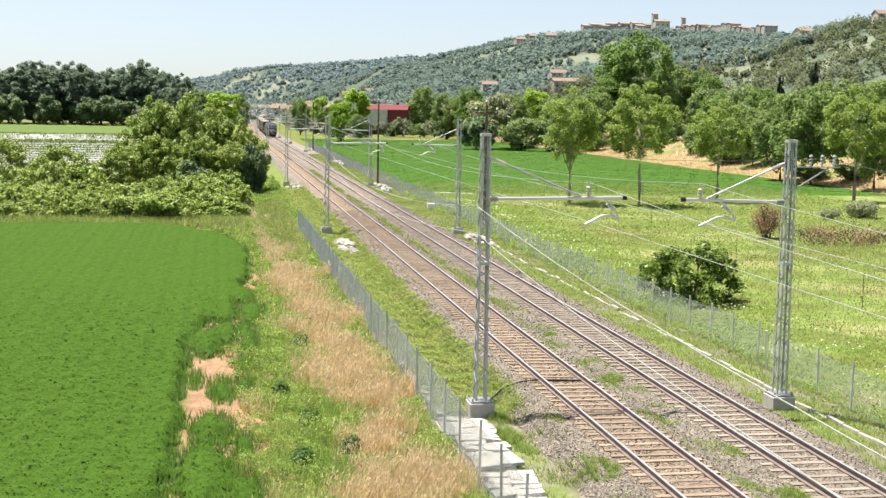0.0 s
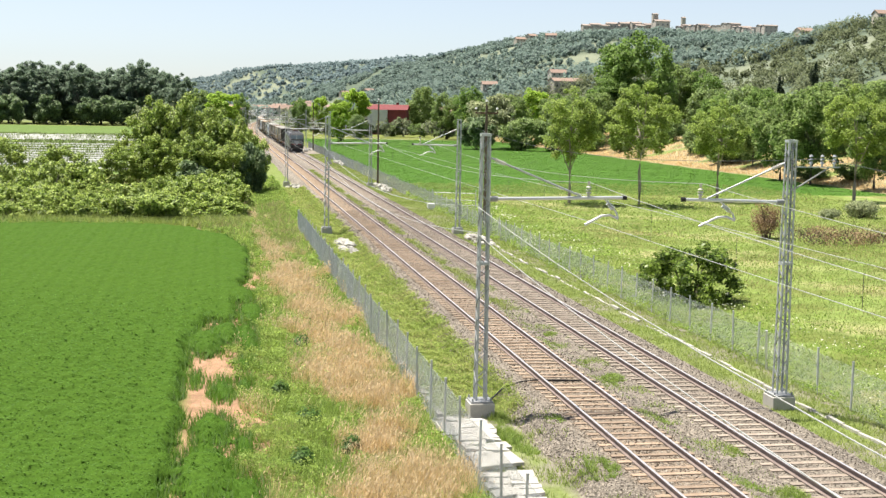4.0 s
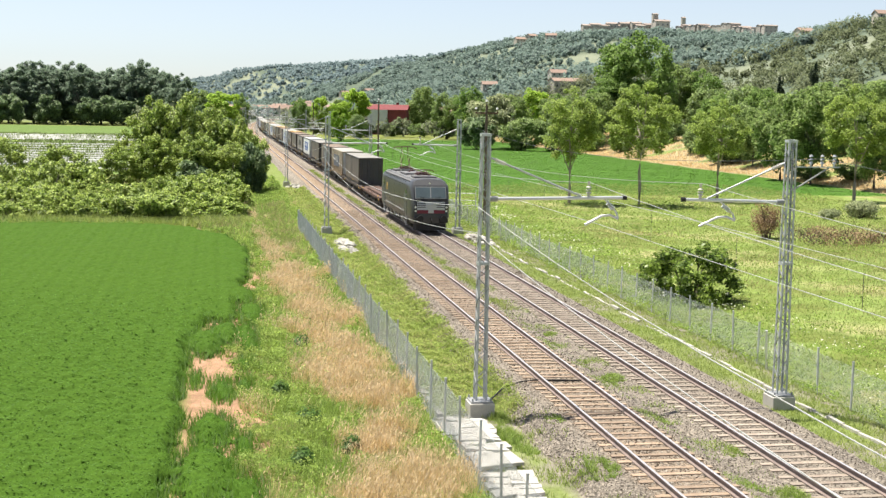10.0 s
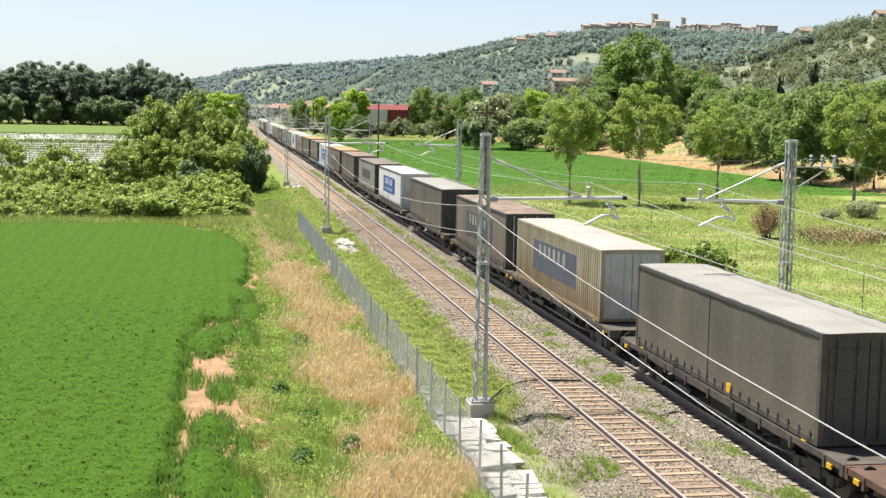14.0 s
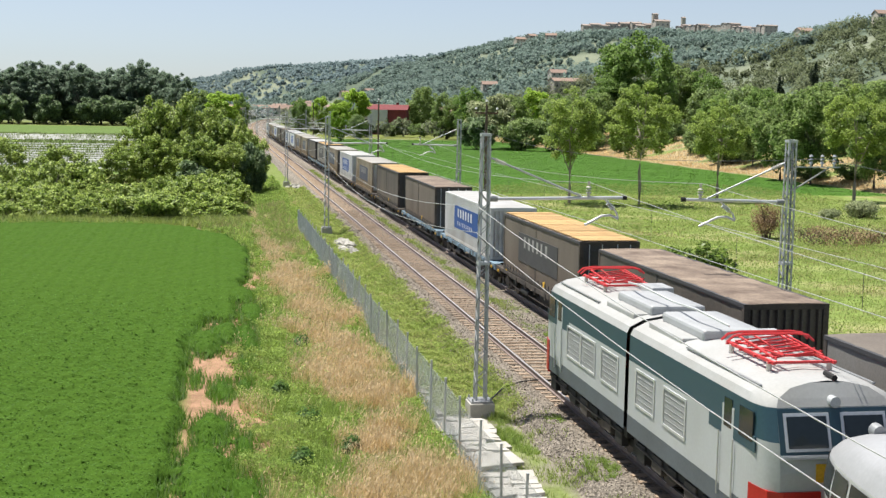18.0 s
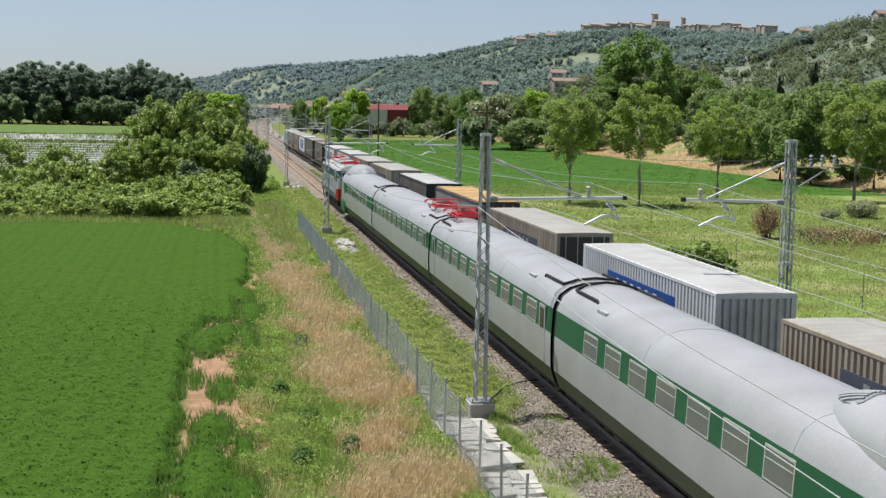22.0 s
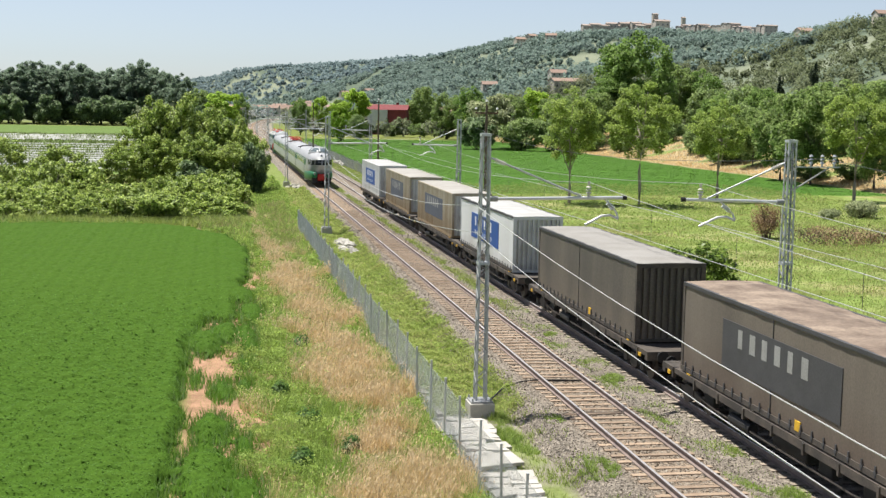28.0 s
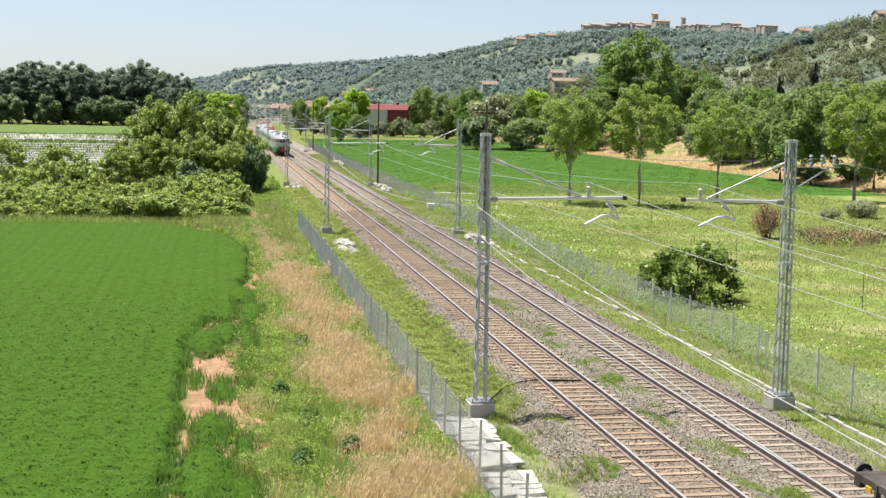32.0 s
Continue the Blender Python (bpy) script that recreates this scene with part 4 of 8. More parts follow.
# near end (metres behind the loco's nose at its own clock), build, paint, roof, sign, end, words
LOADS = [
    (385.2, "curtain", "dark", "grey", "", "doors", "dark grey curtain-sided container with a dusty grey roof"),
    (403.1, "ribbed", "tan", "tan", "faded", "doors", "dirty beige corrugated steel container with a faded sign"),
    (419.2, "curtain", "brown", "rust", "faded", "doors", "dusty brown curtain-sided container with a rusty roof"),
    (438.0, "curtain", "dark", "grey", "", "doors", "dark grey curtain-sided container with a dusty grey roof"),
    (456.8, "curtain", "white", "white", "blue", "doors", "white curtain-sided container with a blue sign"),
    (473.6, "curtain", "grey", "dark", "dark", "ribs", "grey curtain-sided container with large dark lettering bars"),
    (491.9, "curtain", "dark", "rust", "", "ribs", "dark grey curtain-sided container with a rusty brown roof"),
    (508.1, "curtain", "brown", "wood", "faded", "doors", "dusty brown curtain-sided container with an orange plank roof"),
    (525.0, "ribbed", "white", "white", "blue", "ribs", "white corrugated container with a blue sign"),
    (542.6, "curtain", "brown", "rust", "", "doors", "dusty brown curtain-sided container with a rusty roof"),
    (560.3, "curtain", "dark", "wood", "", "doors", "dark container with an orange plank roof"),
    (578.0, "ribbed", "tan", "tan", "faded", "ribs", "dirty beige corrugated steel container with a faded sign"),
    (596.0, "ribbed", "white", "white", "blue", "ribs", "white corrugated container with a blue sign"),
    (613.7, "ribbed", "tan", "tan", "faded", "black", "dirty beige corrugated steel container with a faded sign"),
    (630.9, "curtain", "grey", "wood", "faded", "doors", "grey curtain-sided container with an orange plank roof"),
    (648.3, "curtain", "dark", "white", "", "doors", "dark grey curtain-sided container with a white roof"),
    (666.6, "ribbed", "tan", "tan", "faded", "ribs", "dirty beige corrugated steel container with a faded sign"),
    (683.5, "ribbed", "tan", "tan", "faded", "ribs", "dirty beige corrugated steel container with a faded sign"),
    (701.6, "curtain", "white", "white", "blue", "doors", "white curtain-sided container with a blue sign"),
    (719.8, "curtain", "white", "white", "blue", "ribs", "white curtain-sided container with a blue sign"),
    (738.1, "curtain", "brown", "rust", "faded", "doors", "dusty brown curtain-sided container with a rusty roof"),
    (756.2, "curtain", "dark", "grey", "", "ribs", "dark grey curtain-sided container with a dusty grey roof"),
    (774.9, "curtain", "white", "white", "blue", "ribs", "white curtain-sided container with a blue sign"),
    (791.5, "ribbed", "tan", "tan", "faded", "ribs", "dirty beige corrugated steel container with a faded sign"),
    (809.3, "ribbed", "tan", "tan", "faded", "ribs", "dirty beige corrugated steel container with a faded sign"),
    (827.5, "ribbed", "white", "white", "blue", "ribs", "white corrugated container with a blue sign"),
]
RIDERS = []  # thing, place along its train, which train
proto_wagons, proto_boxes = {}, {}


def wagon_of(frame_name):
    frames = {"rust": (RUST_FRAME, "rust-brown low container wagon on two bogies"), "grey": (GREY_FRAME, "dark grimy low container wagon on two bogies"), "blue": (BLUE_FRAME, "light blue grimy low container wagon on two bogies")}
    if frame_name not in proto_wagons:
        proto_wagons[frame_name] = build_wagon(16.6, *frames[frame_name])
        return proto_wagons[frame_name]
    return copy_thing(proto_wagons[frame_name], pose(0, 0, 0))


RIDERS.append((tagged(wagon_of("rust"), "empty rust-brown low container wagon on two bogies"), 375.5, "freight"))
for i, (u, kind, paint, roof, sign, end, label) in enumerate(LOADS):
    key = (kind, paint, roof, sign, end)
    if key in proto_boxes:
        c = copy_thing(proto_boxes[key], pose(0, 0, 0))
    else:
        c = proto_boxes[key] = build_container(kind, paint, roof, sign, end, label)
    RIDERS.append((c, u + LEN / 2, "freight"))
    RIDERS.append((wagon_of("blue" if i in (8, 9, 14, 15) else "grey"), u + LEN / 2, "freight"))


# ---- locomotives and coaches ----
def mirror(half):
    """A half section (x, z) from the bottom up, made whole: left bottom, over the top, to right bottom."""
    left = [(-x, z) for x, z in half]
    return left + [p for p in half[::-1] if p[0] > 0]


def pantograph(parent, y, z, material, up=False, size=1.0):
    bm = B()
    for s in (-1, 1):
        box(bm, s * 0.55 * size - 0.03, s * 0.55 * size + 0.03, y - 1.0 * size, y + 1.0 * size, z + 0.12, z + 0.18)
    for e in (-0.9, -0.3, 0.3, 0.9):
        box(bm, -0.62 * size, 0.62 * size, y + e * size - 0.03, y + e * size + 0.03, z + 0.12, z + 0.17)
    p = part("pantograph", bm, material, parent, "folded pantograph")
    for sx in (-1, 1):
        for sy in (-1, 1):
            bm = B()
            tube(bm, (sx * 0.55 * size, y + sy * 0.8 * size, z - 0.04), (sx * 0.55 * size, y + sy * 0.8 * size, z + 0.14), 0.06, 8)
            part("insulator", bm, PORCELAIN if material is not BLACK else BROWN_PORCELAIN, p)
    lift = 1.55 if up else 0.09
    for s in (-1, 1):
        bm = B()
        path_tube(bm, [(s * 0.45 * size, y + 0.85 * size, z + 0.2), (s * 0.35 * size, y - 0.95 * size, z + 0.26 + lift * 0.5), (s * 0.3 * size, y + 0.55 * size, z + 0.34 + lift)], 0.026, 5)
        part("arm", bm, material, p)
        bm = B()
        path_tube(bm, [(s * 0.45 * size, y - 0.85 * size, z + 0.2), (s * 0.4 * size, y + 0.95 * size, z + 0.28 + lift * 0.45), (s * 0.3 * size, y + 0.45 * size, z + 0.34 + lift)], 0.026, 5)
        part("arm", bm, material, p)
    for e in (0.38, 0.62):
        bm = B()
        path_tube(bm, [(-1.0, y + e * size, z + 0.20 + lift), (-0.85, y + e * size, z + 0.33 + lift), (-0.6, y + e * size, z + 0.37 + lift), (0.6, y + e * size, z + 0.37 + lift), (0.85, y + e * size, z + 0.33 + lift), (1.0, y + e * size, z + 0.20 + lift)], 0.03, 5)
        part("collector_strip", bm, material, p)
    bm = B()
    for k in range(7):
        a = y - 0.8 * size + 0.26 * size * k
        tube(bm, (-0.5 * size, a, z + 0.22), (0.5 * size, a + 0.2 * size, z + 0.3), 0.022, 4)
    part("spring_frame", bm, material, p)
    return p


def buffers(parent, y, e, z=1.05):
    for s in (-1, 1):
        bm = B()
        tube(bm, (s * 0.87, y, z), (s * 0.87, y + e * 0.45, z), 0.12, 12, 0.10)
        tube(bm, (s * 0.87, y + e * 0.45, z), (s * 0.87, y + e * 0.52, z), 0.25, 16)
        part("buffer", bm, BLACK, parent, "", True)
    bm = B()
    path_tube(bm, [(0, y, z), (0, y + e * 0.3, z + 0.05), (0, y + e * 0.42, z - 0.1), (0.03, y + e * 0.3, z - 0.3)], 0.05, 6)
    part("coupling_hook", bm, BLACK, parent)


def build_modern_loco():
    L = 17.95
    h = L / 2
    v = thing("electric_locomotive", "anthracite modern electric locomotive with a silver front panel", "locomotive")
    half = [(1.30, 0.62), (1.44, 0.98), (1.49, 1.15), (1.49, 2.0), (1.49, 2.7), (1.49, 3.25), (1.44, 3.45), (1.30, 3.68), (1.12, 3.80), (0.6, 3.86), (0.0, 3.88)]
    ring = mirror(half)
    def back(z):
        return 0.10 * max(0, 1.1 - z) if z < 1.1 else 0.0 if z < 2.15 else (z - 2.15) * 0.42 if z < 3.36 else 0.508 + (z - 3.36) * 1.5
    ds = (0.0, 0.12, 0.35, 0.8, 1.5, 2.2, 3.0)
    wd = (0.84, 0.90, 0.95, 0.985, 1.0, 1.0, 1.0)
    def ring_at(d, k, e):
        return [(x * k, e * (h - d - back(z) * max(0, 1 - d / 3.0)), z) for x, z in ring]
    rings = [ring_at(d, k, -1) for d, k in zip(ds, wd)] + [ring_at(d, k, 1) for d, k in list(zip(ds, wd))[::-1]]
    n = len(ring)
    cut = half.index((1.30, 3.68))
    for nm, a, b, material in (("body_side", 0, cut + 1, LOCO_GREY), ("roof", cut, n - cut, LOCO_ROOF), ("body_side", n - cut - 1, n, LOCO_GREY)):
        bm = B()
        use = rings if nm != "roof" else rings[4:-4]
        loft(bm, [r[a:b] for r in use])
        part(nm, bm, material, v, "", True)
    for e in (-1, 1):
        rs = rings[:5] if e < 0 else rings[-5:]
        bm = B()
        loft(bm, [r[cut:n - cut] for r in rs])
        part("cab_roof", bm, LOCO_GREY, v, "", True)
        r0 = rings[0] if e < 0 else rings[-1]
        bm = B()
        for i in range(n // 2):
            a, b, c, d = r0[i], r0[i + 1], r0[n - 2 - i], r0[n - 1 - i]
            if i + 1 < n - 2 - i:
                quad(bm, a, b, c, d)
            else:
                bm.faces.new([bm.verts.new(p) for p in (a, b, d)])
        front = part("front", bm, LOCO_GREY, v)
        def on(x, z, out=0.012):
            return (x, e * (h - back(z) + out), z)
        def panel(name, material, x0, x1, z0, z1, lab="", out=0.012, thick=True):
            bm = B()
            zs = [z0 + (z1 - z0) * i / 3 for i in range(4)]
            loft(bm, [[on(x0, z, out - 0.03), on(x0, z, out), on(x1, z, out), on(x1, z, out - 0.03)] for z in zs], True, True, True)
            return part(name, bm, material, front, lab)
        panel("screen_frame", GREY_MARK, -1.16, 1.16, 2.49, 3.34, "", 0.006)
        panel("windscreen", GLASS_SCREEN, -1.11, -0.04, 2.54, 3.30)
        panel("windscreen", GLASS_SCREEN, 0.04, 1.11, 2.54, 3.30)
        panel("wiper_sill", BLACK, -1.18, 1.18, 2.30, 2.48)
        panel("silver_panel", SILVER_PAINT, -1.03, 1.03, 1.66, 2.26, "silver front panel")
        for z in (1.84, 1.98, 2.12):
            for s in (-1, 1):
                panel("grille_slot", BLACK, *sorted((s * 0.40, s * 1.01)), z, z + 0.05, "", 0.02)
        panel("stripe", MAROON, -1.03, 1.03, 1.40, 1.64, "maroon stripe")
        panel("silver_panel", SILVER_PAINT, -0.2, 0.2, 1.42, 1.68, "", 0.018)
        for s in (-1, 1):
            bm = B()
            box(bm, *sorted((s * 1.05, s * 1.25)), *sorted((e * (h - 0.3), e * (h + 0.004))), 1.42, 2.06, 0.03)
            cluster = part("headlight_housing", bm, BLACK, front)
            for zz in (1.58, 1.86):
                bm = B()
                tube(bm, (s * 1.15, e * (h - 0.05), zz), (s * 1.15, e * (h + 0.02), zz), 0.085, 12)
                part("headlight", bm, LAMP_GLASS, cluster)
            bm = B()
            box(bm, s * 0.95 - 0.32, s * 0.95 + 0.32, *sorted((e * (h - 0.1), e * (h + 0.12))), 0.72, 1.05, 0.03)
            part("buffer_shroud", bm, BLACK, v)
            bm = B()
            path_tube(bm, [on(s * 0.5, 2.50, 0.03), on(s * 0.8, 2.62, 0.04), on(s * 0.35, 2.6, 0.04)], 0.014, 4)
            part("wiper", bm, BLACK, front)
        bm = B()
        tube(bm, on(0, 3.55, -0.2), on(0, 3.55, 0.03), 0.07, 12)
        part("top_light", bm, LAMP_GLASS, front)
        buffers(v, e * (h - 0.05), e, 1.02)
        bm = B()
        loft(bm, [[(-1.25, e * (h - 0.5), z), (-1.1, e * (h - 0.1), z), (0, e * (h + 0.05), z), (1.1, e * (h - 0.1), z), (1.25, e * (h - 0.5), z)] for z in (0.16, 0.68)])
        part("snow_plough", bm, BLACK, v)
        for s in (-1, 1):
            yd = e * (h - 2.6)
            bm = B()
            box(bm, *sorted((s * 1.47, s * 1.502)), yd - 0.33, yd + 0.33, 1.15, 3.2)
            door = part("cab_door", bm, LOCO_GREY, v)
            bm = B()
            box(bm, *sorted((s * 1.48, s * 1.508)), yd - 0.2, yd + 0.2, 2.45, 3.0)
            part("door_window", bm, GLASS, door)
            for a in (-0.42, 0.42):
                bm = B()
                tube(bm, (s * 1.56, yd + a, 1.2), (s * 1.56, yd + a, 2.7), 0.018, 5)
                part("handrail", bm, ALU, door)
            bm = B()
            for z in (0.45, 0.75, 1.05):
                box(bm, *sorted((s * 1.36, s * 1.52)), yd - 0.25, yd + 0.25, z, z + 0.03)
            part("steps", bm, BLACK, v)
    rl = random.Random(6)
    for s in (-1, 1):
        bm = B()
        box(bm, *sorted((s * 1.485, s * 1.497)), -h + 3.6, h - 3.6, 1.30, 1.36)
        part("side_stripe", bm, SILVER_PAINT, v, "thin silver stripe")
        bm = B()
        box(bm, *sorted((s * 1.485, s * 1.496)), h - 5.0, h - 3.9, 1.7, 3.0)
        poster = part("panel_sticker", bm, LOCO_PANEL, v, "dull grey panel with a yellow mark")
        bm = B()
        box(bm, *sorted((s * 1.49, s * 1.50)), h - 4.6, h - 4.25, 2.3, 2.9)
        part("yellow_mark", bm, YELLOW, poster)
        bm = B()
        box(bm, *sorted((s * 1.30, s * 1.35)), -h + 1.9, h - 1.9, 3.63, 3.69)
        part("roof_gutter", bm, BLACK, v)
        for k in range(6):
            y0 = -h + 3.4 + k * 2.05
            bm = B()
            for j in range(7):
                z = 3.30 + 0.045 * j
                xx = 1.485 - (z - 3.25) * 0.36
                box(bm, *sorted((s * (xx - 0.02), s * (xx + 0.012))), y0, y0 + 1.7, z, z + 0.022)
            part("vent_grille", bm, BLACK, v)
        for y0, y1 in ((-h + 3.3, -h + 3.32), (-3.0, -2.98), (0.0, 0.02), (3.0, 3.02), (h - 3.42, h - 3.4)):
            bm = B()
            box(bm, *sorted((s * 1.484, s * 1.4935)), y0, y1, 1.18, 3.24)
            part("panel_joint", bm, BLACK, v)
        for k in range(7):
            y0 = -h + 2.2 + k * 2.2
            bm = B()
            box(bm, *sorted((s * 1.24, s * 1.43)), y0, y0 + rl.uniform(0.4, 1.2), rl.uniform(0.42, 0.55), 0.88, 0.03)
            part("equipment_box", bm, UNDER_GREY if k % 2 else GREY_FRAME, v)
    bars(v, -1.492, 4.5, -1.0, 1.44, 1.50, 16, LOCO_PANEL, 4, 0.5)
    for y0, y1 in ((-6.2, -4.4), (-1.6, 1.6), (4.4, 6.0)):
        bm = B()
        box(bm, -0.85, 0.85, y0, y1, 3.82, 4.0, 0.05)
        part("roof_hatch", bm, LOCO_ROOF, v)
    bm = B()
    for a in (5.4, 5.9, 6.4):
        box(bm, -0.9, 0.9, a, a + 0.06, 3.86, 3.92)
    part("roof_cross_rail", bm, LOCO_GREY, v)
    pantograph(v, -4.7, 3.93, PANTO_DARK, size=0.85)
    pantograph(v, 4.5, 3.95, PANTO_DARK, True, 0.8)
    for y in (-2.3, 2.4, 3.2):
        bm = B()
        for i in range(4):
            tube(bm, (0.3, y, 3.86 + 0.1 * i), (0.3, y, 3.93 + 0.1 * i), 0.1, 8, 0.06)
        part("roof_insulator", bm, BROWN_PORCELAIN, v)
    bm = B()
    path_tube(bm, [(0.3, -2.3, 4.26), (0.3, 0, 4.2), (0.3, 3.2, 4.26)], 0.025, 5)
    part("roof_conductor", bm, GALV, v)
    bm = B()
    box(bm, -1.28, 1.28, -h + 0.6, h - 0.6, 0.7, 1.0)
    part("underframe", bm, BLACK, v)
    bm = B()
    box(bm, -1.25, 1.25, -2.2, 2.2, 0.3, 0.75, 0.05)
    part("transformer", bm, BLACK, v)
    for e in (-1, 1):
        bogie_parts(v, e * 4.75, 3.0, 0.62, BLACK)
        for s in (-1, 1):
            for a in (-1.5, 1.5):
                bm = B()
                tube(bm, (s * 1.12, e * 4.75 + a, 0.62), (s * 1.38, e * 4.75 + a, 0.62), 0.17, 12)
                part("axle_box", bm, UNDER_GREY, v, "", True)
                for d in (-0.28, 0.28):
                    bm = B()
                    for i in range(5):
                        tube(bm, (s * 1.29, e * 4.75 + a + d, 0.70 + 0.05 * i), (s * 1.29, e * 4.75 + a + d, 0.73 + 0.05 * i), 0.09, 8)
                    part("spring", bm, UNDER_GREY, v)
            bm = B()
            tube(bm, (s * 1.38, e * 4.75 - 0.7, 0.42), (s * 1.38, e * 4.75 + 0.7, 0.60), 0.05, 6)
            part("damper", bm, UNDER_GREY, v)
            bm = B()
            path_tube(bm, [(s * 1.46, e * (h - 2.9), 1.1), (s * 1.46, e * (h - 2.9), 0.35), (s * 1.46, e * (h - 2.4), 0.35), (s * 1.46, e * (h - 2.4), 1.1)], 0.025, 5)
            part("step_frame", bm, ALU, v)
    for s in (-1, 1):
        bm = B()
        path_tube(bm, [(s * 1.30, -7.2, 0.80), (s * 1.30, -3.0, 0.76), (s * 1.30, 3.0, 0.78), (s * 1.30, 7.2, 0.80)], 0.03, 5)
        part("air_pipe", bm, UNDER_GREY, v)
        bm = B()
        path_tube(bm, [(s * 1.12, -6.9, 3.83), (s * 1.12, 0, 3.84), (s * 1.12, 6.9, 3.83)], 0.025, 5)
        part("roof_cable", bm, GALV_DARK, v)
        for k in range(9):
            y0 = -6.6 + 1.55 * k
            bm = B()
            box(bm, *sorted((s * 0.98, s * 1.10)), y0, y0 + 1.2, 3.80, 3.86)
            part("roof_panel", bm, LOCO_ROOF, v)
    return v


def build_classic_loco():
    L = 16.8
    h = L / 2
    v = thing("electric_locomotive", "pearl grey and slate blue articulated vintage electric locomotive", "locomotive")
    half = [(1.40, 0.96), (1.47, 1.03), (1.47, 1.48), (1.47, 2.3), (1.47, 2.88), (1.46, 3.52), (1.38, 3.68), (1.02, 3.86), (0.5, 3.95), (0, 3.98)]
    ring = mirror(half)
    n = len(ring)
    def back(z):
        return 0.0 if z < 2.6 else (z - 2.6) * 0.35 if z < 3.55 else 0.33 + (z - 3.55) * 0.6
    def ring_at(y, k, e=0, d=9.0):
        return [(x * k, y - e * back(z) * max(0, 1 - d / 2.0), z) for x, z in ring]
    for e in (-1, 1):
        st = [ring_at(e * (h - d), k, e, d) for d, k in ((0.0, 0.80), (0.12, 0.90), (0.3, 0.955), (0.6, 0.99), (1.0, 1.0), (2.0, 1.0))] + [ring_at(e * y, 1.0) for y in (4.5, 0.14)]
        runs = (("lower_band", 1, 3, E_SLATE), ("body_side", 2, 5, E_LIGHT), ("upper_band", 4, 6, E_BLUE), ("roof", 5, n - 5, E_ROOF), ("upper_band", n - 6, n - 4, E_BLUE), ("body_side", n - 5, n - 2, E_LIGHT), ("lower_band", n - 3, n - 1, E_SLATE))
        for nm, a, b, material in runs:
            bm = B()
            loft(bm, [r[a:b] for r in st])
            part(nm, bm, material, v, "", True)
        r0 = st[0]
        bm = B()
        for i in range(1, 5):
            quad(bm, r0[i], r0[i + 1], r0[n - 2 - i], r0[n - 1 - i])
        front = part("front", bm, E_LIGHT, v)
        bm = B()
        for i in range(4, n // 2 - 1):
            quad(bm, r0[i], r0[i + 1], r0[n - 2 - i], r0[n - 1 - i])
        part("front_brow", bm, E_ROOF, front)
        def on(x, z, out=0.012):
            return (x, e * (h - back(z) + out), z)
        def panel(name, material, x0, x1, z0, z1, lab="", out=0.012):
            bm = B()
            zs = [z0, (z0 + z1) / 2, z1]
            loft(bm, [[on(x0, z, out - 0.03), on(x0, z, out), on(x1, z, out), on(x1, z, out - 0.03)] for z in zs], True, True, True)
            return part(name, bm, material, front, lab)
        panel("blue_mask", E_BLUE, -1.17, 1.17, 2.66, 3.5, "teal blue window band", 0.006)
        panel("waist_stripe", ALU, -1.17, 1.17, 2.58, 2.66, "pale waist stripe", 0.016)
        for s in (-1, 1):
            panel("window_frame", ALU, *sorted((s * 0.12, s * 1.06)), 2.72, 3.42, "", 0.014)
            panel("windscreen", GLASS, *sorted((s * 0.18, s * 1.0)), 2.78, 3.36, "", 0.022)
            bm = B()
            tube(bm, (s * 0.95, e * (h - 0.05), 1.62), (s * 0.95, e * (h + 0.14), 1.62), 0.15, 16)
            part("headlight", bm, LAMP_GLASS, front)
            bm = B()
            loft(bm, [[(s * x, e * (h + 0.05 - dd), z) for x, dd, z in ((0.35, 0.0, z0), (1.12, 0.0, z0), (1.38, 0.16, z0), (1.49, 0.8, z0), (1.4, 0.8, z0), (0.4, 0.2, z0))] for z0 in (0.95, 1.95)], True, True, True)
            part("bumper_panel", bm, RED, v, "red front panel")
            yd = e * (h - 1.9)
            bm = B()
            box(bm, *sorted((s * 1.455, s * 1.478)), yd - 0.3, yd + 0.3, 1.35, 3.2)
            part("cab_door", bm, E_LIGHT, v)
            for a in (-0.37, 0.37):
                bm = B()
                tube(bm, (s * 1.51, yd + a, 1.25), (s * 1.51, yd + a, 2.6), 0.018, 5)
                part("handrail", bm, ALU, v)
            bm = B()
            box(bm, *sorted((s * 1.45, s * 1.476)), *sorted((e * (h - 2.9), e * (h - 0.55))), 2.58, 2.90)
            part("cab_band", bm, E_BLUE, v, "slate blue cab band")
            for yy, w in ((e * (h - 1.0), 0.33), (e * (h - 1.9), 0.2)):
                bm = B()
                box(bm, *sorted((s * 1.45, s * 1.482)), yy - w, yy + w, 2.76, 3.36)
                part("cab_window", bm, GLASS, v)
            for yy, w in ((1.42, 0.70), (3.45, 0.74)) if e < 0 else ((1.45, 0.76), (3.45, 0.72), (4.90, 0.72)):
                yy *= e
                bm = B()
                for a in (-1, 1):
                    box(bm, *sorted((s * 1.46, s * 1.496)), yy + a * (w - 0.03) - 0.03, yy + a * (w - 0.03) + 0.03, 1.84, 2.78)
                for z in (1.84, 2.72):
                    box(bm, *sorted((s * 1.46, s * 1.494)), yy - w + 0.06, yy + w - 0.06, z, z + 0.06)
                fr = part("grille_frame", bm, ALU, v)
                bm = B()
                box(bm, *sorted((s * 1.46, s * 1.474)), yy - w + 0.06, yy + w - 0.06, 1.90, 2.72)
                part("filter_mesh", bm, E_GRILLE, fr)
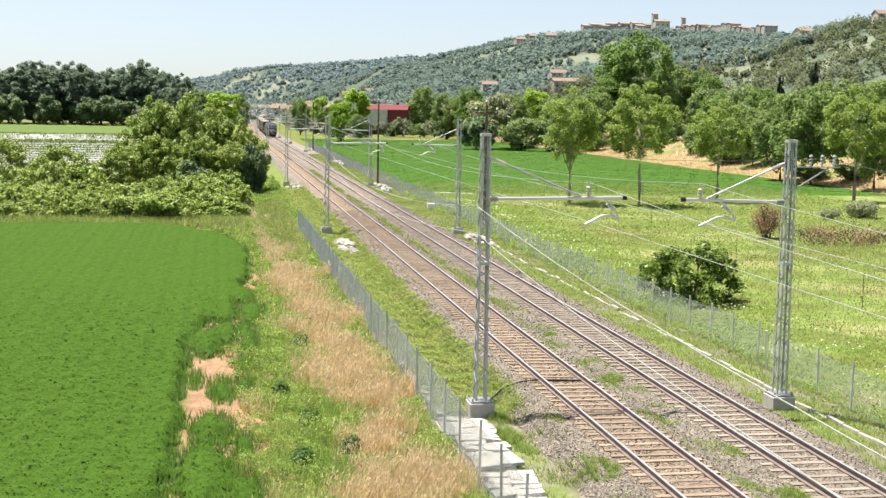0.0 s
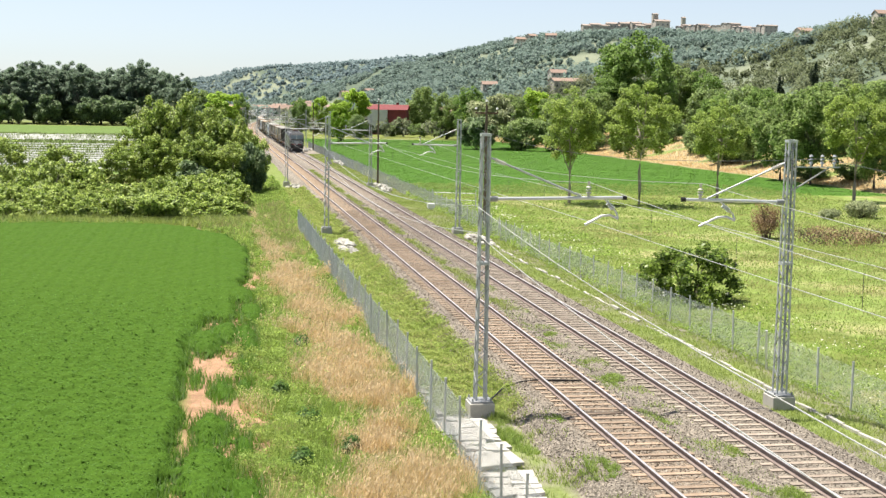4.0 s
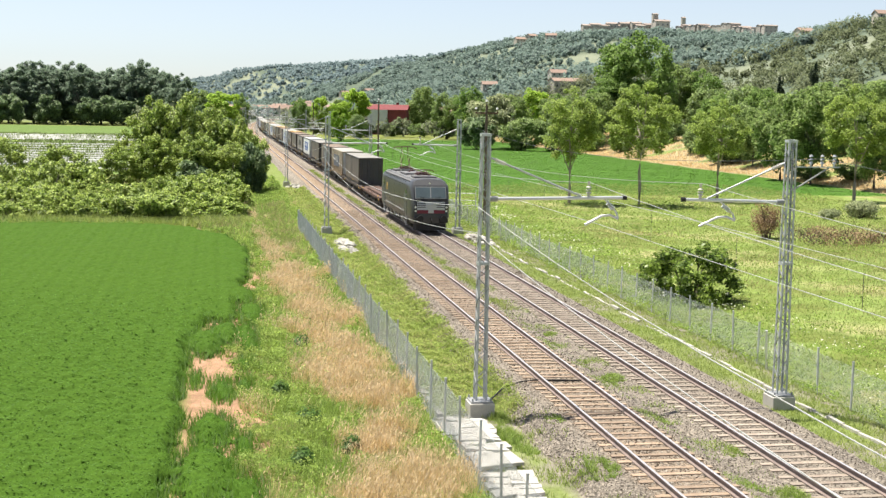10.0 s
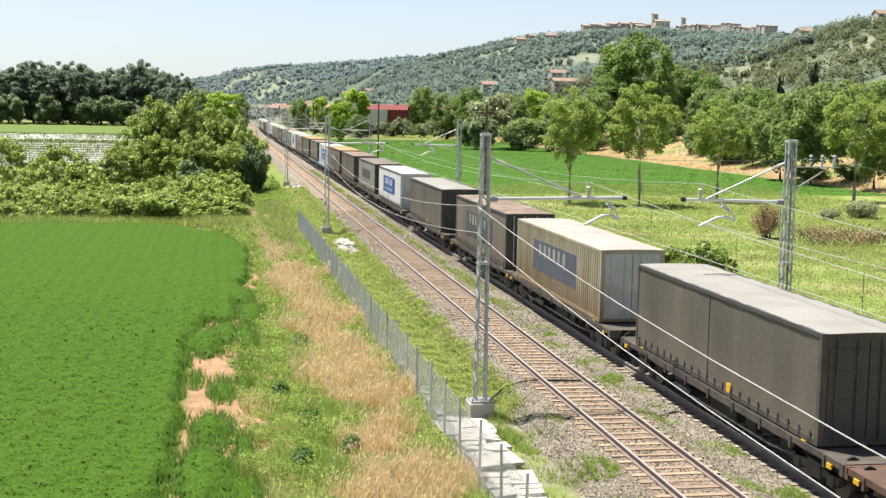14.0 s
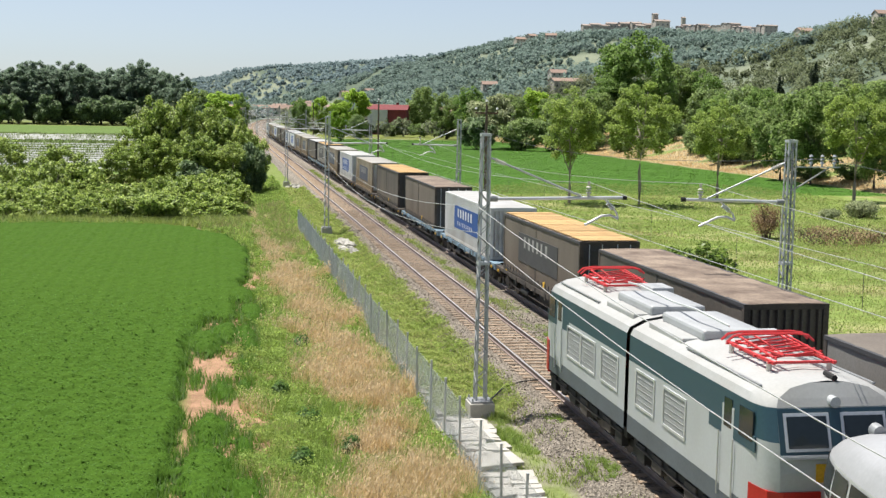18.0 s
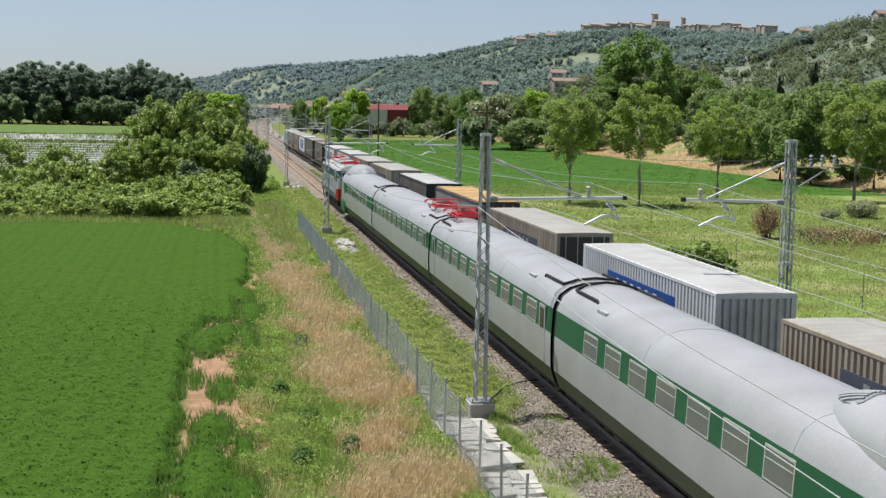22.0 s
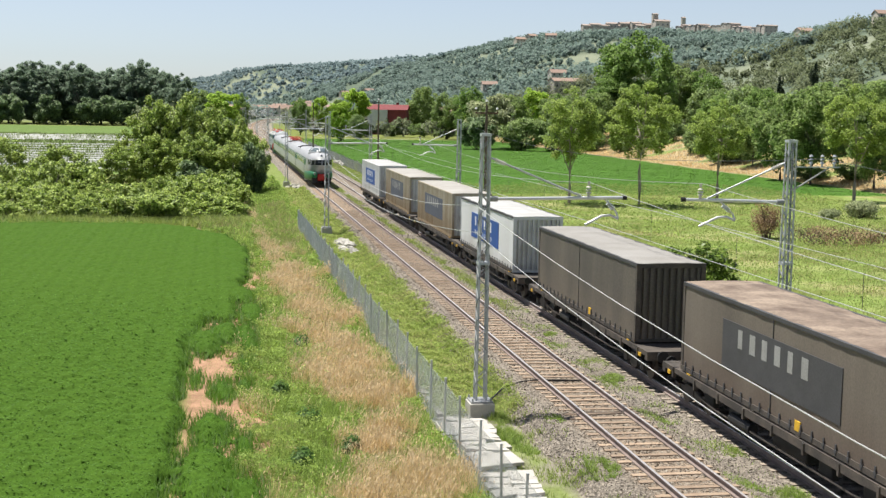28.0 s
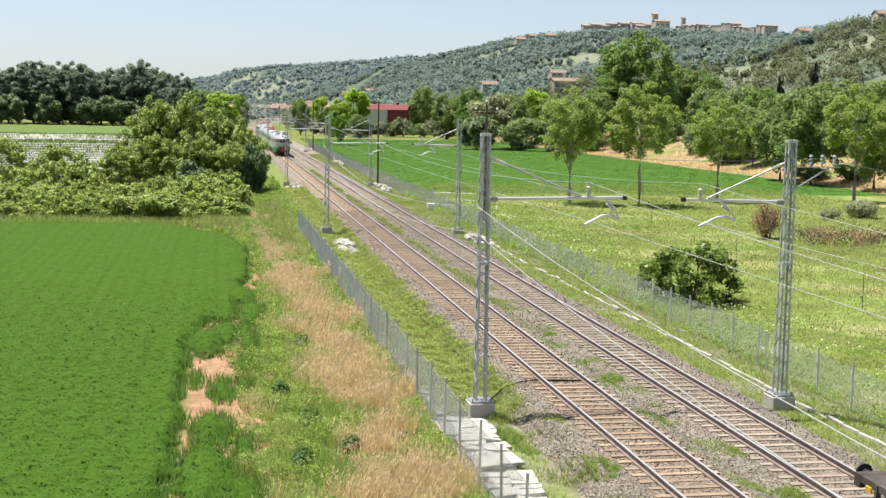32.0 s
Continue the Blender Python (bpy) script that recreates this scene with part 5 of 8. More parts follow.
                for k in range(5):
                    bm = B()
                    z = 2.02 + 0.14 * k
                    box(bm, *sorted((s * 1.472, s * 1.482)), yy - w + 0.06, yy + w - 0.06, z, z + 0.018)
                    part("mesh_bar", bm, E_GRILLE, fr)
        panel("number_bar", YELLOW, -0.45, 0.45, 2.12, 2.48, "faded yellow plate")
        bm = B()
        tube(bm, on(0, 3.62, -0.2), on(0, 3.62, 0.14), 0.11, 14)
        part("top_headlight", bm, GALV, front)
        bm = B()
        tube(bm, (0.15, e * (h - 1.0), 4.04), (0.15, e * (h - 0.6), 4.02), 0.06, 8)
        part("horn", bm, BLACK, v)
        buffers(v, e * h, e, 1.05)
        pantograph(v, e * 5.6, 3.97, PANTO_RED, False, 1.2)
        bm = B()
        box(bm, -0.75, 0.75, *sorted((e * 0.4, e * 3.2)), 3.88, 4.16, 0.08)
        part("roof_box", bm, SILVER_PAINT, v)
        bm = B()
        box(bm, -1.15, -0.2, *sorted((e * 0.6, e * 2.9)), 3.74, 3.93, 0.04)
        part("resistor_cover", bm, E_ROOF, v)
        bm = B()
        box(bm, 0.3, 0.95, *sorted((e * 3.3, e * 4.3)), 3.88, 4.22, 0.04)
        part("roof_box", bm, SILVER_PAINT, v)
        bm = B()
        for s in (-1, 1):
            box(bm, s * 1.2 - 0.03, s * 1.2 + 0.03, *sorted((e * 3.4, e * 7.4)), 3.79, 3.83)
        part("roof_walkway", bm, GALV_DARK, v)
        bm = B()
        box(bm, -1.3, 1.3, *sorted((e * 0.3, e * (h - 0.3))), 0.72, 0.98)
        part("underframe", bm, BLACK, v)
        for s in (-1, 1):
            for k in range(7):
                y = e * (0.9 + 1.1 * k)
                bm = B()
                box(bm, s * 1.25 - 0.1, s * 1.25 + 0.1, y - 0.3 - 0.1 * (k % 2), y + 0.3, 0.42 + 0.08 * (k % 3), 0.88, 0.02)
                part("side_box", bm, GREY_FRAME if k % 2 else BLACK, v)
            bm = B()
            path_tube(bm, [(s * 1.36, e * 0.6, 0.78), (s * 1.36, e * 3.5, 0.70), (s * 1.36, e * (h - 1.0), 0.76)], 0.03, 5)
            part("air_pipe", bm, GREY_FRAME, v)
    bm = B()
    loft(bm, [[(x * 0.95, y, z * 0.985) for x, z in ring] for y in (-0.14, 0.14)])
    part("articulation_bellows", bm, RUBBER, v)
    bm = B()
    path_tube(bm, [(-0.3, -3.6, 4.33), (-0.5, -2.0, 4.47), (-0.3, 0, 4.33), (-0.5, 2.0, 4.47), (-0.3, 3.6, 4.33)], 0.03, 5)
    part("roof_conductor", bm, ALU, v)
    for y in (-5.6, 0.0, 5.6):
        bogie_parts(v, y, 3.1, 0.62, BLACK)
    return v


COACH = [(1.05, 0.46), (1.30, 0.60), (1.43, 0.95), (1.48, 1.12), (1.50, 1.5), (1.50, 2.12), (1.49, 2.20), (1.45, 3.0), (1.41, 3.12), (1.26, 3.44), (0.95, 3.66), (0.5, 3.79), (0.0, 3.83)]


def coach_window(parent, s, y, w=1.15):
    """A framed pane on the side wall s."""
    def p(yy, z, out):
        x = 1.49 + (1.45 - 1.49) * (z - 2.2) / 0.8 + out
        return (s * x, yy, z)
    bm = B()
    loft(bm, [[p(y - w / 2 - 0.05, z, 0.014), p(y - w / 2 - 0.05, z, -0.02), p(y + w / 2 + 0.05, z, -0.02), p(y + w / 2 + 0.05, z, 0.014)] for z in (2.23, 2.91)], True, True, True)
    f = part("window_frame", bm, ALU, parent)
    bm = B()
    loft(bm, [[p(y - w / 2, z, 0.018), p(y - w / 2, z, -0.02), p(y + w / 2, z, -0.02), p(y + w / 2, z, 0.018)] for z in (2.28, 2.86)], True, True, True)
    part("pane", bm, GLASS_PALE, f)
    bm = B()
    loft(bm, [[p(y - w / 2, z, 0.024), p(y - w / 2, z, 0.0), p(y + w / 2, z, 0.0), p(y + w / 2, z, 0.024)] for z in (2.65, 2.675)], True, True, True)
    part("glazing_bar", bm, ALU, f)
    return f


def coach_shell(v, ys):
    """The straight part of a coach between its two ends."""
    ring = mirror(COACH)
    n = len(ring)
    st = [[(x, y, z) for x, z in ring] for y in ys]
    for nm, a, b, material in (("skirt", 0, 4, ARL_SKIRT), ("lower_side", 3, 7, ARL_GREY), ("window_band", 6, 8, ARL_GREEN), ("roof", 7, n - 7, ARL_ROOF), ("window_band", n - 8, n - 6, ARL_GREEN), ("lower_side", n - 7, n - 3, ARL_GREY), ("skirt", n - 4, n, ARL_SKIRT)):
        bm = B()
        loft(bm, [r[a:b] for r in st])
        part(nm, bm, material, v, "dark green window band" if nm == "window_band" else "", True)


def roof_details(v, h, ends):
    for e in ends:
        for s in (-1, 1):
            bm = B()
            path_tube(bm, [(s * 0.98, e * (h - 3.0), 3.62), (s * 0.98, e * (h - 2.9), 3.70), (s * 0.98, e * (h - 0.7), 3.70), (s * 0.60, e * (h - 0.55), 3.84), (0, e * (h - 0.5), 3.90)], 0.045, 6)
            part("roof_rail", bm, BLACK, v)
    for y in (-h / 3, h / 3):
        bm = B()
        path_tube(bm, [(x, y, z + 0.004) for x, z in mirror(COACH)[7:-7]], 0.009, 4)
        part("roof_seam", bm, GALV, v)
    for e in ends:
        bm = B()
        box(bm, -1.2, -0.95, *sorted((e * (h - 4.4), e * (h - 3.6))), 3.50, 3.58)
        part("roof_vent", bm, GALV, v)


def gangway(v, y0, y1):
    bm = B()
    loft(bm, [[(x * 0.955, y, 0.2 + (z - 0.2) * 0.985) for x, z in mirror(COACH)] for y in (y0, y1)])
    part("gangway_bellows", bm, RUBBER, v, "black rubber gangway")


def build_mid_coach(L, panto_y):
    h = L / 2
    v = thing("railcar_coach", "light grey railcar coach with a dark green window band", "railway coach", "streamlined railcar set")
    coach_shell(v, (-h + 0.22, 0, h - 0.22))
    n = 10
    for s in (-1, 1):
        for i in range(n):
            coach_window(v, s, -h + 2.85 + (L - 5.7) * i / (n - 1), 1.24)
        for e in (-1, 1):
            bm = B()
            box(bm, *sorted((s * 1.48, s * 1.507)), e * (h - 1.35) - 0.38, e * (h - 1.35) + 0.38, 1.15, 2.95)
            part("door", bm, ARL_GREY, v)
            bm = B()
            box(bm, *sorted((s * 1.46, s * 1.512)), e * (h - 1.35) - 0.25, e * (h - 1.35) + 0.25, 2.2, 2.85)
            part("door_window", bm, GLASS, v)
    gangway(v, h - 0.25, h + 0.02)
    gangway(v, -h - 0.02, -h + 0.25)
    roof_details(v, h, (-1, 1))
    if panto_y is not None:
        pantograph(v, panto_y, 3.9, PANTO_RED, False, 1.15)
    bm = B()
    box(bm, -1.2, 1.2, -h + 0.4, h - 0.4, 0.45, 0.95)
    part("underframe", bm, BLACK, v)
    for e in (-1, 1):
        bogie_parts(v, e * (h - 3.2), 2.8, 0.5, BLACK)
    return v


def build_nose_coach(L):
    """An end coach with its nose towards -y, the origin at its middle."""
    h = L / 2
    v = thing("railcar_end_coach", "light grey streamlined railcar end coach with a panoramic nose", "railway coach", "streamlined railcar set")
    ring = mirror(COACH)
    n = len(ring)
    cut = 7.2
    LB = 4.7
    coach_shell(v, (-h + cut, 0, h - 0.22))
    TIP = ((0.55, 1.5), (0.95, 0.95), (1.3, 0.45), (1.7, 0.02), (2.1, -0.27), (2.45, -0.40), (2.75, -0.37), (3.05, -0.24), (3.25, 0.04), (3.42, 0.5), (3.56, 1.15), (3.68, 2.0), (3.77, 2.95), (3.815, 3.85), (3.83, LB))
    def tip(z):
        return float(np.interp(z, [q[0] for q in TIP], [q[1] for q in TIP]))
    def half_width(z):
        return float(np.interp(z, [q[1] for q in COACH], [q[0] for q in COACH]))
    def skin(u, z, out=0.0):
        """A point of the nose: u is the angle from dead ahead, z the height."""
        c, w = max(math.cos(u), 0.0), half_width(z) + out
        d0 = tip(z) - out
        return (w * math.copysign(abs(math.sin(u)) ** 0.86, u), -h + d0 + (LB - d0) * (1 - c ** 0.86), z)
    us = [math.pi / 2 * k / 14 for k in range(-14, 15)]
    for nm, zs, m in (("nose_belly", (0.95, 1.15, 1.4, 1.7, 2.0, 2.2, 2.45, 2.75, 3.05), ARL_GREY), ("nose_roof", (3.05, 3.15, 3.25, 3.34, 3.42, 3.5, 3.56, 3.62, 3.68, 3.73, 3.77, 3.8, 3.82, 3.829), ARL_ROOF)):
        part(nm, loft(B(), [[skin(u, z) for u in us] for z in zs]), m, v, "", True)
    ring = mirror(COACH)
    n = len(ring)
    st = [[(x, y, z) for x, z in ring] for y in (-h + LB, -h + 6.0, -h + cut)]
    for nm, i0, i1, m in (("nose_side", 2, 8, ARL_GREY), ("nose_roof", 7, n - 7, ARL_ROOF), ("nose_side", n - 8, n - 2, ARL_GREY)):
        part(nm, loft(B(), [r[i0:i1] for r in st]), m, v, "", True)
    # pointed end of the green band
    for s in (-1, 1):
        bm = B()
        loft(bm, [[(s * (half_width(z) + 0.006), -h + d, z) for d in (d0, (d0 + cut) / 2, cut)] for z, d0 in ((2.10, 6.2), (2.2, 5.85), (2.4, 5.35), (2.6, 5.05), (2.8, 4.9), (3.0, 4.95))])
        part("band_end", bm, ARL_GREEN, v)
        for i in range(7):
            coach_window(v, s, -h + 8.8 + 2.03 * i, 1.22)
        bm = B()
        box(bm, *sorted((s * 1.48, s * 1.507)), -h + cut - 0.6, -h + cut + 0.15, 1.15, 2.1)
        part("door", bm, ARL_GREY, v)
        bm = B()
        tube(bm, (s * 1.53, -h + cut + 0.2, 1.3), (s * 1.53, -h + cut + 0.2, 2.2), 0.018, 5)
        part("handrail", bm, ALU, v)
    # panoramic glazing round the nose
    def strip(a, b, z0, z1, out, m=8):
        return loft(B(), [[skin(radians(a + (b - a) * i / m), z, out) for i in range(m + 1)] for z in (z0, z0 * 0.6 + z1 * 0.4, z1)])
    band = part("glazing_band", strip(-74, 74, 2.36, 3.06, 0.008, 60), ALU, v, "bright window surround", True)
    edges = (-73, -61, -48, -28, 0, 28, 48, 61, 73)
    for a, b in zip(edges, edges[1:]):
        part("nose_window", strip(a + 0.9, b - 0.9, 2.41, 3.01, 0.018), GLASS_NOSE, band, "", True)
    # cupola with the driver's windows
    cy, cz, ax, ay, az = -h + 4.75, 3.50, 1.24, 1.95, 0.90
    def dome(u, w, k=1.0):
        return (ax * k * math.cos(w) * math.sin(u), cy - ay * k * math.cos(w) * math.cos(u) + (2.9 * max(0, -math.cos(u)) ** 1.5 * math.cos(w)), cz + az * k * math.sin(w))
    bm = B()
    loft(bm, [[dome(2 * math.pi * i / 32, w) for i in range(32)] for w in np.linspace(0, math.pi / 2 - 0.02, 9)], True, False, True)
    cup = part("cab_cupola", bm, ARL_ROOF, v, "", True)
    for a, b in ((-1.0, -0.05), (0.05, 1.0), (1.25, 1.75), (-1.75, -1.25)):
        for nm, k, g, m in (("cupola_frame", 1.012, 0.05, ALU), ("cupola_window", 1.02, 0.0, GLASS_SCREEN)):
            bm = B()
            loft(bm, [[dome(a - g + (b - a + 2 * g) * i / 8, w, k) for i in range(9)] for w in np.linspace(0.40 - g, 0.96 + g * 0.6, 5)])
            part(nm, bm, m, cup, "", True)
    bm = B()
    rim = [2 * math.pi * i / 20 for i in range(20)]
    loft(bm, [[dome(math.pi + 0.62 * k * math.cos(t), 0.66 + 0.24 * k * math.sin(t), 1.012) for t in rim] for k in (1.0, 0.66, 0.33, 0.02)], False, False, True)
    vent = part("cupola_vent", bm, GALV_DARK, cup, "dark oval vent panel", True)
    for i in range(9):
        u = -0.48 + i * 0.12
        bm = B()
        span = 0.20 * math.sqrt(max(0.1, 1 - (u / 0.6) ** 2))
        path_tube(bm, [dome(math.pi + u, w, 1.03) for w in np.linspace(0.66 - span, 0.66 + span, 4)], 0.024, 4)
        part("louvre", bm, ARL_ROOF, vent)
    bm = B()
    tube(bm, (0.0, cy - ay - 0.15, 3.78), (0.0, cy - ay + 0.15, 3.84), 0.08, 10)
    part("horn", bm, BLACK, v)
    bm = B()
    tube(bm, (0, -h + 0.62, 3.46), (0, -h + 0.42, 3.48), 0.13, 16)
    part("crest_light", bm, GALV_DARK, v, "round dark crest lamp")
    # green fairings, lamps, bumper and pilot
    for s in (-1, 1):
        rows = []
        for d, top, xo, xi, bot in ((-0.18, 1.44, 0.92, 0.66, 1.16), (-0.10, 1.54, 1.02, 0.54, 1.00), (0.3, 1.60, 1.14, 0.48, 0.82), (1.3, 1.66, 1.33, 0.5, 0.66), (2.8, 1.66, 1.49, 0.6, 0.56), (4.4, 1.62, 1.55, 0.7, 0.50), (5.6, 1.58, 1.555, 0.8, 0.50), (6.7, 1.52, 1.55, 0.9, 0.50), (6.75, 1.42, 1.52, 0.95, 0.56)):
            mx, mz, rx, rz = (xo + xi) / 2, (top + bot) / 2, (xo - xi) / 2, (top - bot) / 2
            rows.append([(s * (mx + rx * math.copysign(abs(math.cos(t)) ** 0.42, math.cos(t))), -h + d, mz + rz * math.copysign(abs(math.sin(t)) ** 0.42, math.sin(t))) for t in [2 * math.pi * i / 16 for i in range(16)]])
        part("fairing", loft(B(), rows, True, True, True), ARL_BRIGHT, v, "bright green side fairing", True)
        bm = B()
        tube(bm, (s * 0.82, -h + 0.3, 1.44), (s * 0.82, -h - 0.28, 1.44), 0.14, 16)
        lamp = part("headlight", bm, ALU, v, "", True)
        bm = B()
        tube(bm, (s * 0.82, -h - 0.28, 1.44), (s * 0.82, -h - 0.295, 1.44), 0.10, 16)
        part("lens", bm, GLASS, lamp)
        bm = B()
        tube(bm, (s * 0.82, -h + 0.0, 1.56), (s * 0.82, -h + 0.0, 1.84), 0.015, 5)
        part("marker_rod", bm, BLACK, lamp)
        bm = B()
        box(bm, *sorted((s * 0.45, s * 1.10)), -h + 0.0, -h + 1.4, 0.32, 1.06, 0.05)
        part("pilot_box", bm, BLACK, v)
        bm = B()
        box(bm, *sorted((s * 1.2, s * 1.5)), -h + 6.7, -h + 7.3, 0.34, 0.46)
        part("step", bm, ALU, v)
    bm = B()
    loft(bm, [[(x, -h - 0.22 + 0.35 * abs(x) ** 2 - dd, z) for x in (-0.46, -0.25, 0, 0.25, 0.46)] for z, dd in ((0.68, 0.0), (0.78, 0.08), (1.32, 0.08), (1.42, 0.0))])
    bmesh.ops.solidify(bm, geom=bm.faces[:], thickness=0.25)
    part("bumper", bm, RED, v, "red centre bumper", True)
    bm = B()
    box(bm, -1.15, 1.15, -h + 1.5, h - 0.4, 0.4, 0.95)
    part("underframe", bm, BLACK, v)
    gangway(v, h - 0.25, h + 0.02)
    roof_details(v, h, (1,))
    for y in (-h + 4.6, h - 3.2):
        bogie_parts(v, y, 2.8, 0.5, BLACK)
    return v


RIDERS.append((build_modern_loco(), 356.36, "freight"))
# places in the railcar set are taken from its rear nose, growing towards its head
tail = build_nose_coach(24.95)
RIDERS.append((tail, 12.475, "railcar"))
RIDERS.append((build_mid_coach(23.6, 10.2), 24.95 + 11.8, "railcar"))
RIDERS.append((build_mid_coach(23.6, -7.6), 48.55 + 11.8, "railcar"))
RIDERS.append((copy_thing(tail, pose(0, 0, 0, 0, 0, 180)), 72.15 + 12.475, "railcar_turned"))
RIDERS.append((build_classic_loco(), 97.65 + 8.7, "railcar"))


def freight_shift(t):
    """How far the freight train has come towards the camera; it brakes a little at first."""
    return 25.52 * t - 0.26 * max(0.0, 10 - t) ** 2


def railcar_tail(t):
    return 34.9 + 22.15 * (t - 23.0)


def motions():
    for ob, s, train in RIDERS:
        rows = []
        for i in range(0, 33):
            t = float(i)
            if train == "freight":
                x, y = D, s - freight_shift(t)
            else:
                x, y = 0.0, railcar_tail(t) + s
            slope = 2 * BEND * max(0.0, y - STRAIGHT)
            turn = -math.degrees(math.atan(slope)) + (180 if train == "railcar_turned" else 0)
            rows.append((t, pose(x + bend(y), y, 0, 0, 0, turn)))
        walk(ob, rows)

# ---- plants ----
CROP = leaf_mat("alfalfa_leaf", (0.078, 0.190, 0.016), (0.120, 0.235, 0.030), 0.6, 0.5, 0.14, 0.8)
STRAW_GREEN = leaf_mat("ripening_grass", (0.279, 0.307, 0.102), (0.409, 0.363, 0.177), 0.7, 0.5, 0.35, 0.6)
STRAW = leaf_mat("dry_straw", (0.829, 0.594, 0.314), (0.672, 0.549, 0.302), 0.8, 0.5, 0.25, 0.7)
SEED = leaf_mat("dry_seed_head", (0.82, 0.62, 0.38), (0.66, 0.54, 0.33), 0.8, 0.5, 0.25, 0.7)
DOCK = leaf_mat("dock_leaf", (0.050, 0.120, 0.018), (0.090, 0.170, 0.028), 0.5, 0.3, 0.3, 0.5)
CROP_MASS = mat("alfalfa_mass", (0.056, 0.116, 0.011), 0.9, 0, 0.35, 2.2, 14.0, 1.0, (0.046, 0.104, 0.009), 0.7, spec=0.1)
CROP_STEM = leaf_mat("alfalfa_stem", (0.110, 0.240, 0.025), (0.160, 0.290, 0.045), 0.6, 0.5, 0.2, 0.6)
WEED = leaf_mat("verge_weed", (0.185, 0.320, 0.045), (0.350, 0.440, 0.110), 0.6, 0.5, 0.35, 0.65)
GRASS = leaf_mat("meadow_grass", (0.163, 0.258, 0.047), (0.284, 0.331, 0.103), 0.65, 0.5, 0.25, 0.7)
GRASS_DARK = leaf_mat("lush_grass", (0.230, 0.340, 0.062), (0.380, 0.430, 0.125), 0.6, 0.5, 0.30, 0.75)
FLOWER = leaf_mat("white_umbel_flower", (0.78, 0.78, 0.68), (0.66, 0.66, 0.50), 0.7, 0.3, 0.1)
FIELD_GREEN = leaf_mat("young_crop", (0.092, 0.207, 0.024), (0.116, 0.237, 0.031), 0.5, 0.4, 0.12, 0.8)
LEAF = {
    "a": leaf_mat("walnut_leaf", (0.195, 0.305, 0.062), (0.380, 0.460, 0.120), 0.5, 0.6, 0.35, 0.5),
    "b": leaf_mat("tree_leaf", (0.175, 0.275, 0.080), (0.290, 0.370, 0.125), 0.55, 0.6, 0.35, 0.5),
    "c": leaf_mat("oak_leaf", (0.140, 0.250, 0.056), (0.240, 0.345, 0.095), 0.55, 0.6, 0.32, 0.5),
    "y": leaf_mat("acacia_leaf", (0.276, 0.444, 0.043), (0.372, 0.504, 0.078), 0.55, 0.5, 0.3, 0.5),
    "o": leaf_mat("olive_leaf", (0.266, 0.315, 0.168), (0.371, 0.399, 0.210), 0.6, 0.4, 0.3, 0.5),
    "s": leaf_mat("hedge_leaf", (0.160, 0.255, 0.080), (0.280, 0.360, 0.125), 0.55, 0.45, 0.35, 0.5),
    "d": leaf_mat("dark_hedge_leaf", (0.134, 0.211, 0.100), (0.221, 0.298, 0.134), 0.55, 0.4, 0.3, 0.4),
    "v": leaf_mat("vine_leaf", (0.120, 0.230, 0.035), (0.440, 0.510, 0.130), 0.5, 0.4, 0.50, 0.4),
    "f": leaf_mat("grove_leaf", (0.164, 0.234, 0.164), (0.246, 0.316, 0.217), 0.6, 0.6, 0.25, 0.5),
    "g": leaf_mat("laurel_leaf", (0.060, 0.125, 0.018), (0.235, 0.310, 0.060), 0.4, 0.45, 0.6, 0.25),
    "r": leaf_mat("dead_brown_leaf", (0.250, 0.165, 0.100), (0.330, 0.235, 0.140), 0.8, 0.3, 0.3, 0.3),
    "k": leaf_mat("cypress_leaf", (0.055, 0.085, 0.045), (0.085, 0.115, 0.060), 0.6, 0.3, 0.2, 0.5),
    "t": leaf_mat("grey_scrub_leaf", (0.208, 0.208, 0.156), (0.270, 0.266, 0.192), 0.7, 0.4, 0.25, 0.6),
}
# HILL_LEAF and FAR_LEAF carry distance haze as a blue-grey tint in their colour.
HILL_LEAF = leaf_mat("haze_tinted_wood", (0.139, 0.208, 0.188), (0.246, 0.315, 0.269), 0.7, 0.5, 0.18, 0.75)
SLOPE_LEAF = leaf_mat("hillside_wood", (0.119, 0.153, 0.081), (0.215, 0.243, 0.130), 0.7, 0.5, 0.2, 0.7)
FAR_LEAF = leaf_mat("haze_tinted_far_woods", (0.168, 0.241, 0.259), (0.252, 0.319, 0.322), 0.7, 0.5, 0.12, 0.8)
RG = np.random.default_rng(11)


def diamonds(p, normal, size, rg, aspect=0.6):
    """Leaf-shaped quads at p (n, 3), facing about the given normals, with half length size (n)."""
    n = len(p)
    nn = normal / (np.linalg.norm(normal, axis=1, keepdims=True) + 1e-9)
    a = rg.normal(size=(n, 3))
    u = np.cross(nn, a)
    u /= np.linalg.norm(u, axis=1, keepdims=True) + 1e-9
    w = np.cross(nn, u)
    s = np.asarray(size).reshape(-1, 1)
    droop = nn * s * 0.25
    v = np.stack([p - u * s - droop, p - w * s * aspect, p + u * s - droop, p + w * s * aspect], 1).reshape(-1, 3)
    return v, np.arange(4 * n).reshape(-1, 4)


def blades(x, y, z, high, lean, width, rg):
    """Upright triangles of grass."""
    n = len(x)
    t = rg.uniform(0, 2 * np.pi, n)
    dx, dy = np.cos(t), np.sin(t)
    k = rg.uniform(0, 2 * np.pi, n)
    lx, ly = np.cos(k) * lean * high, np.sin(k) * lean * high
    v = np.stack([np.stack([x - dx * width, y - dy * width, z], 1), np.stack([x + dx * width, y + dy * width, z], 1), np.stack([x + lx, y + ly, z + high], 1)], 1).reshape(-1, 3)
    return v, np.arange(3 * n).reshape(-1, 3)


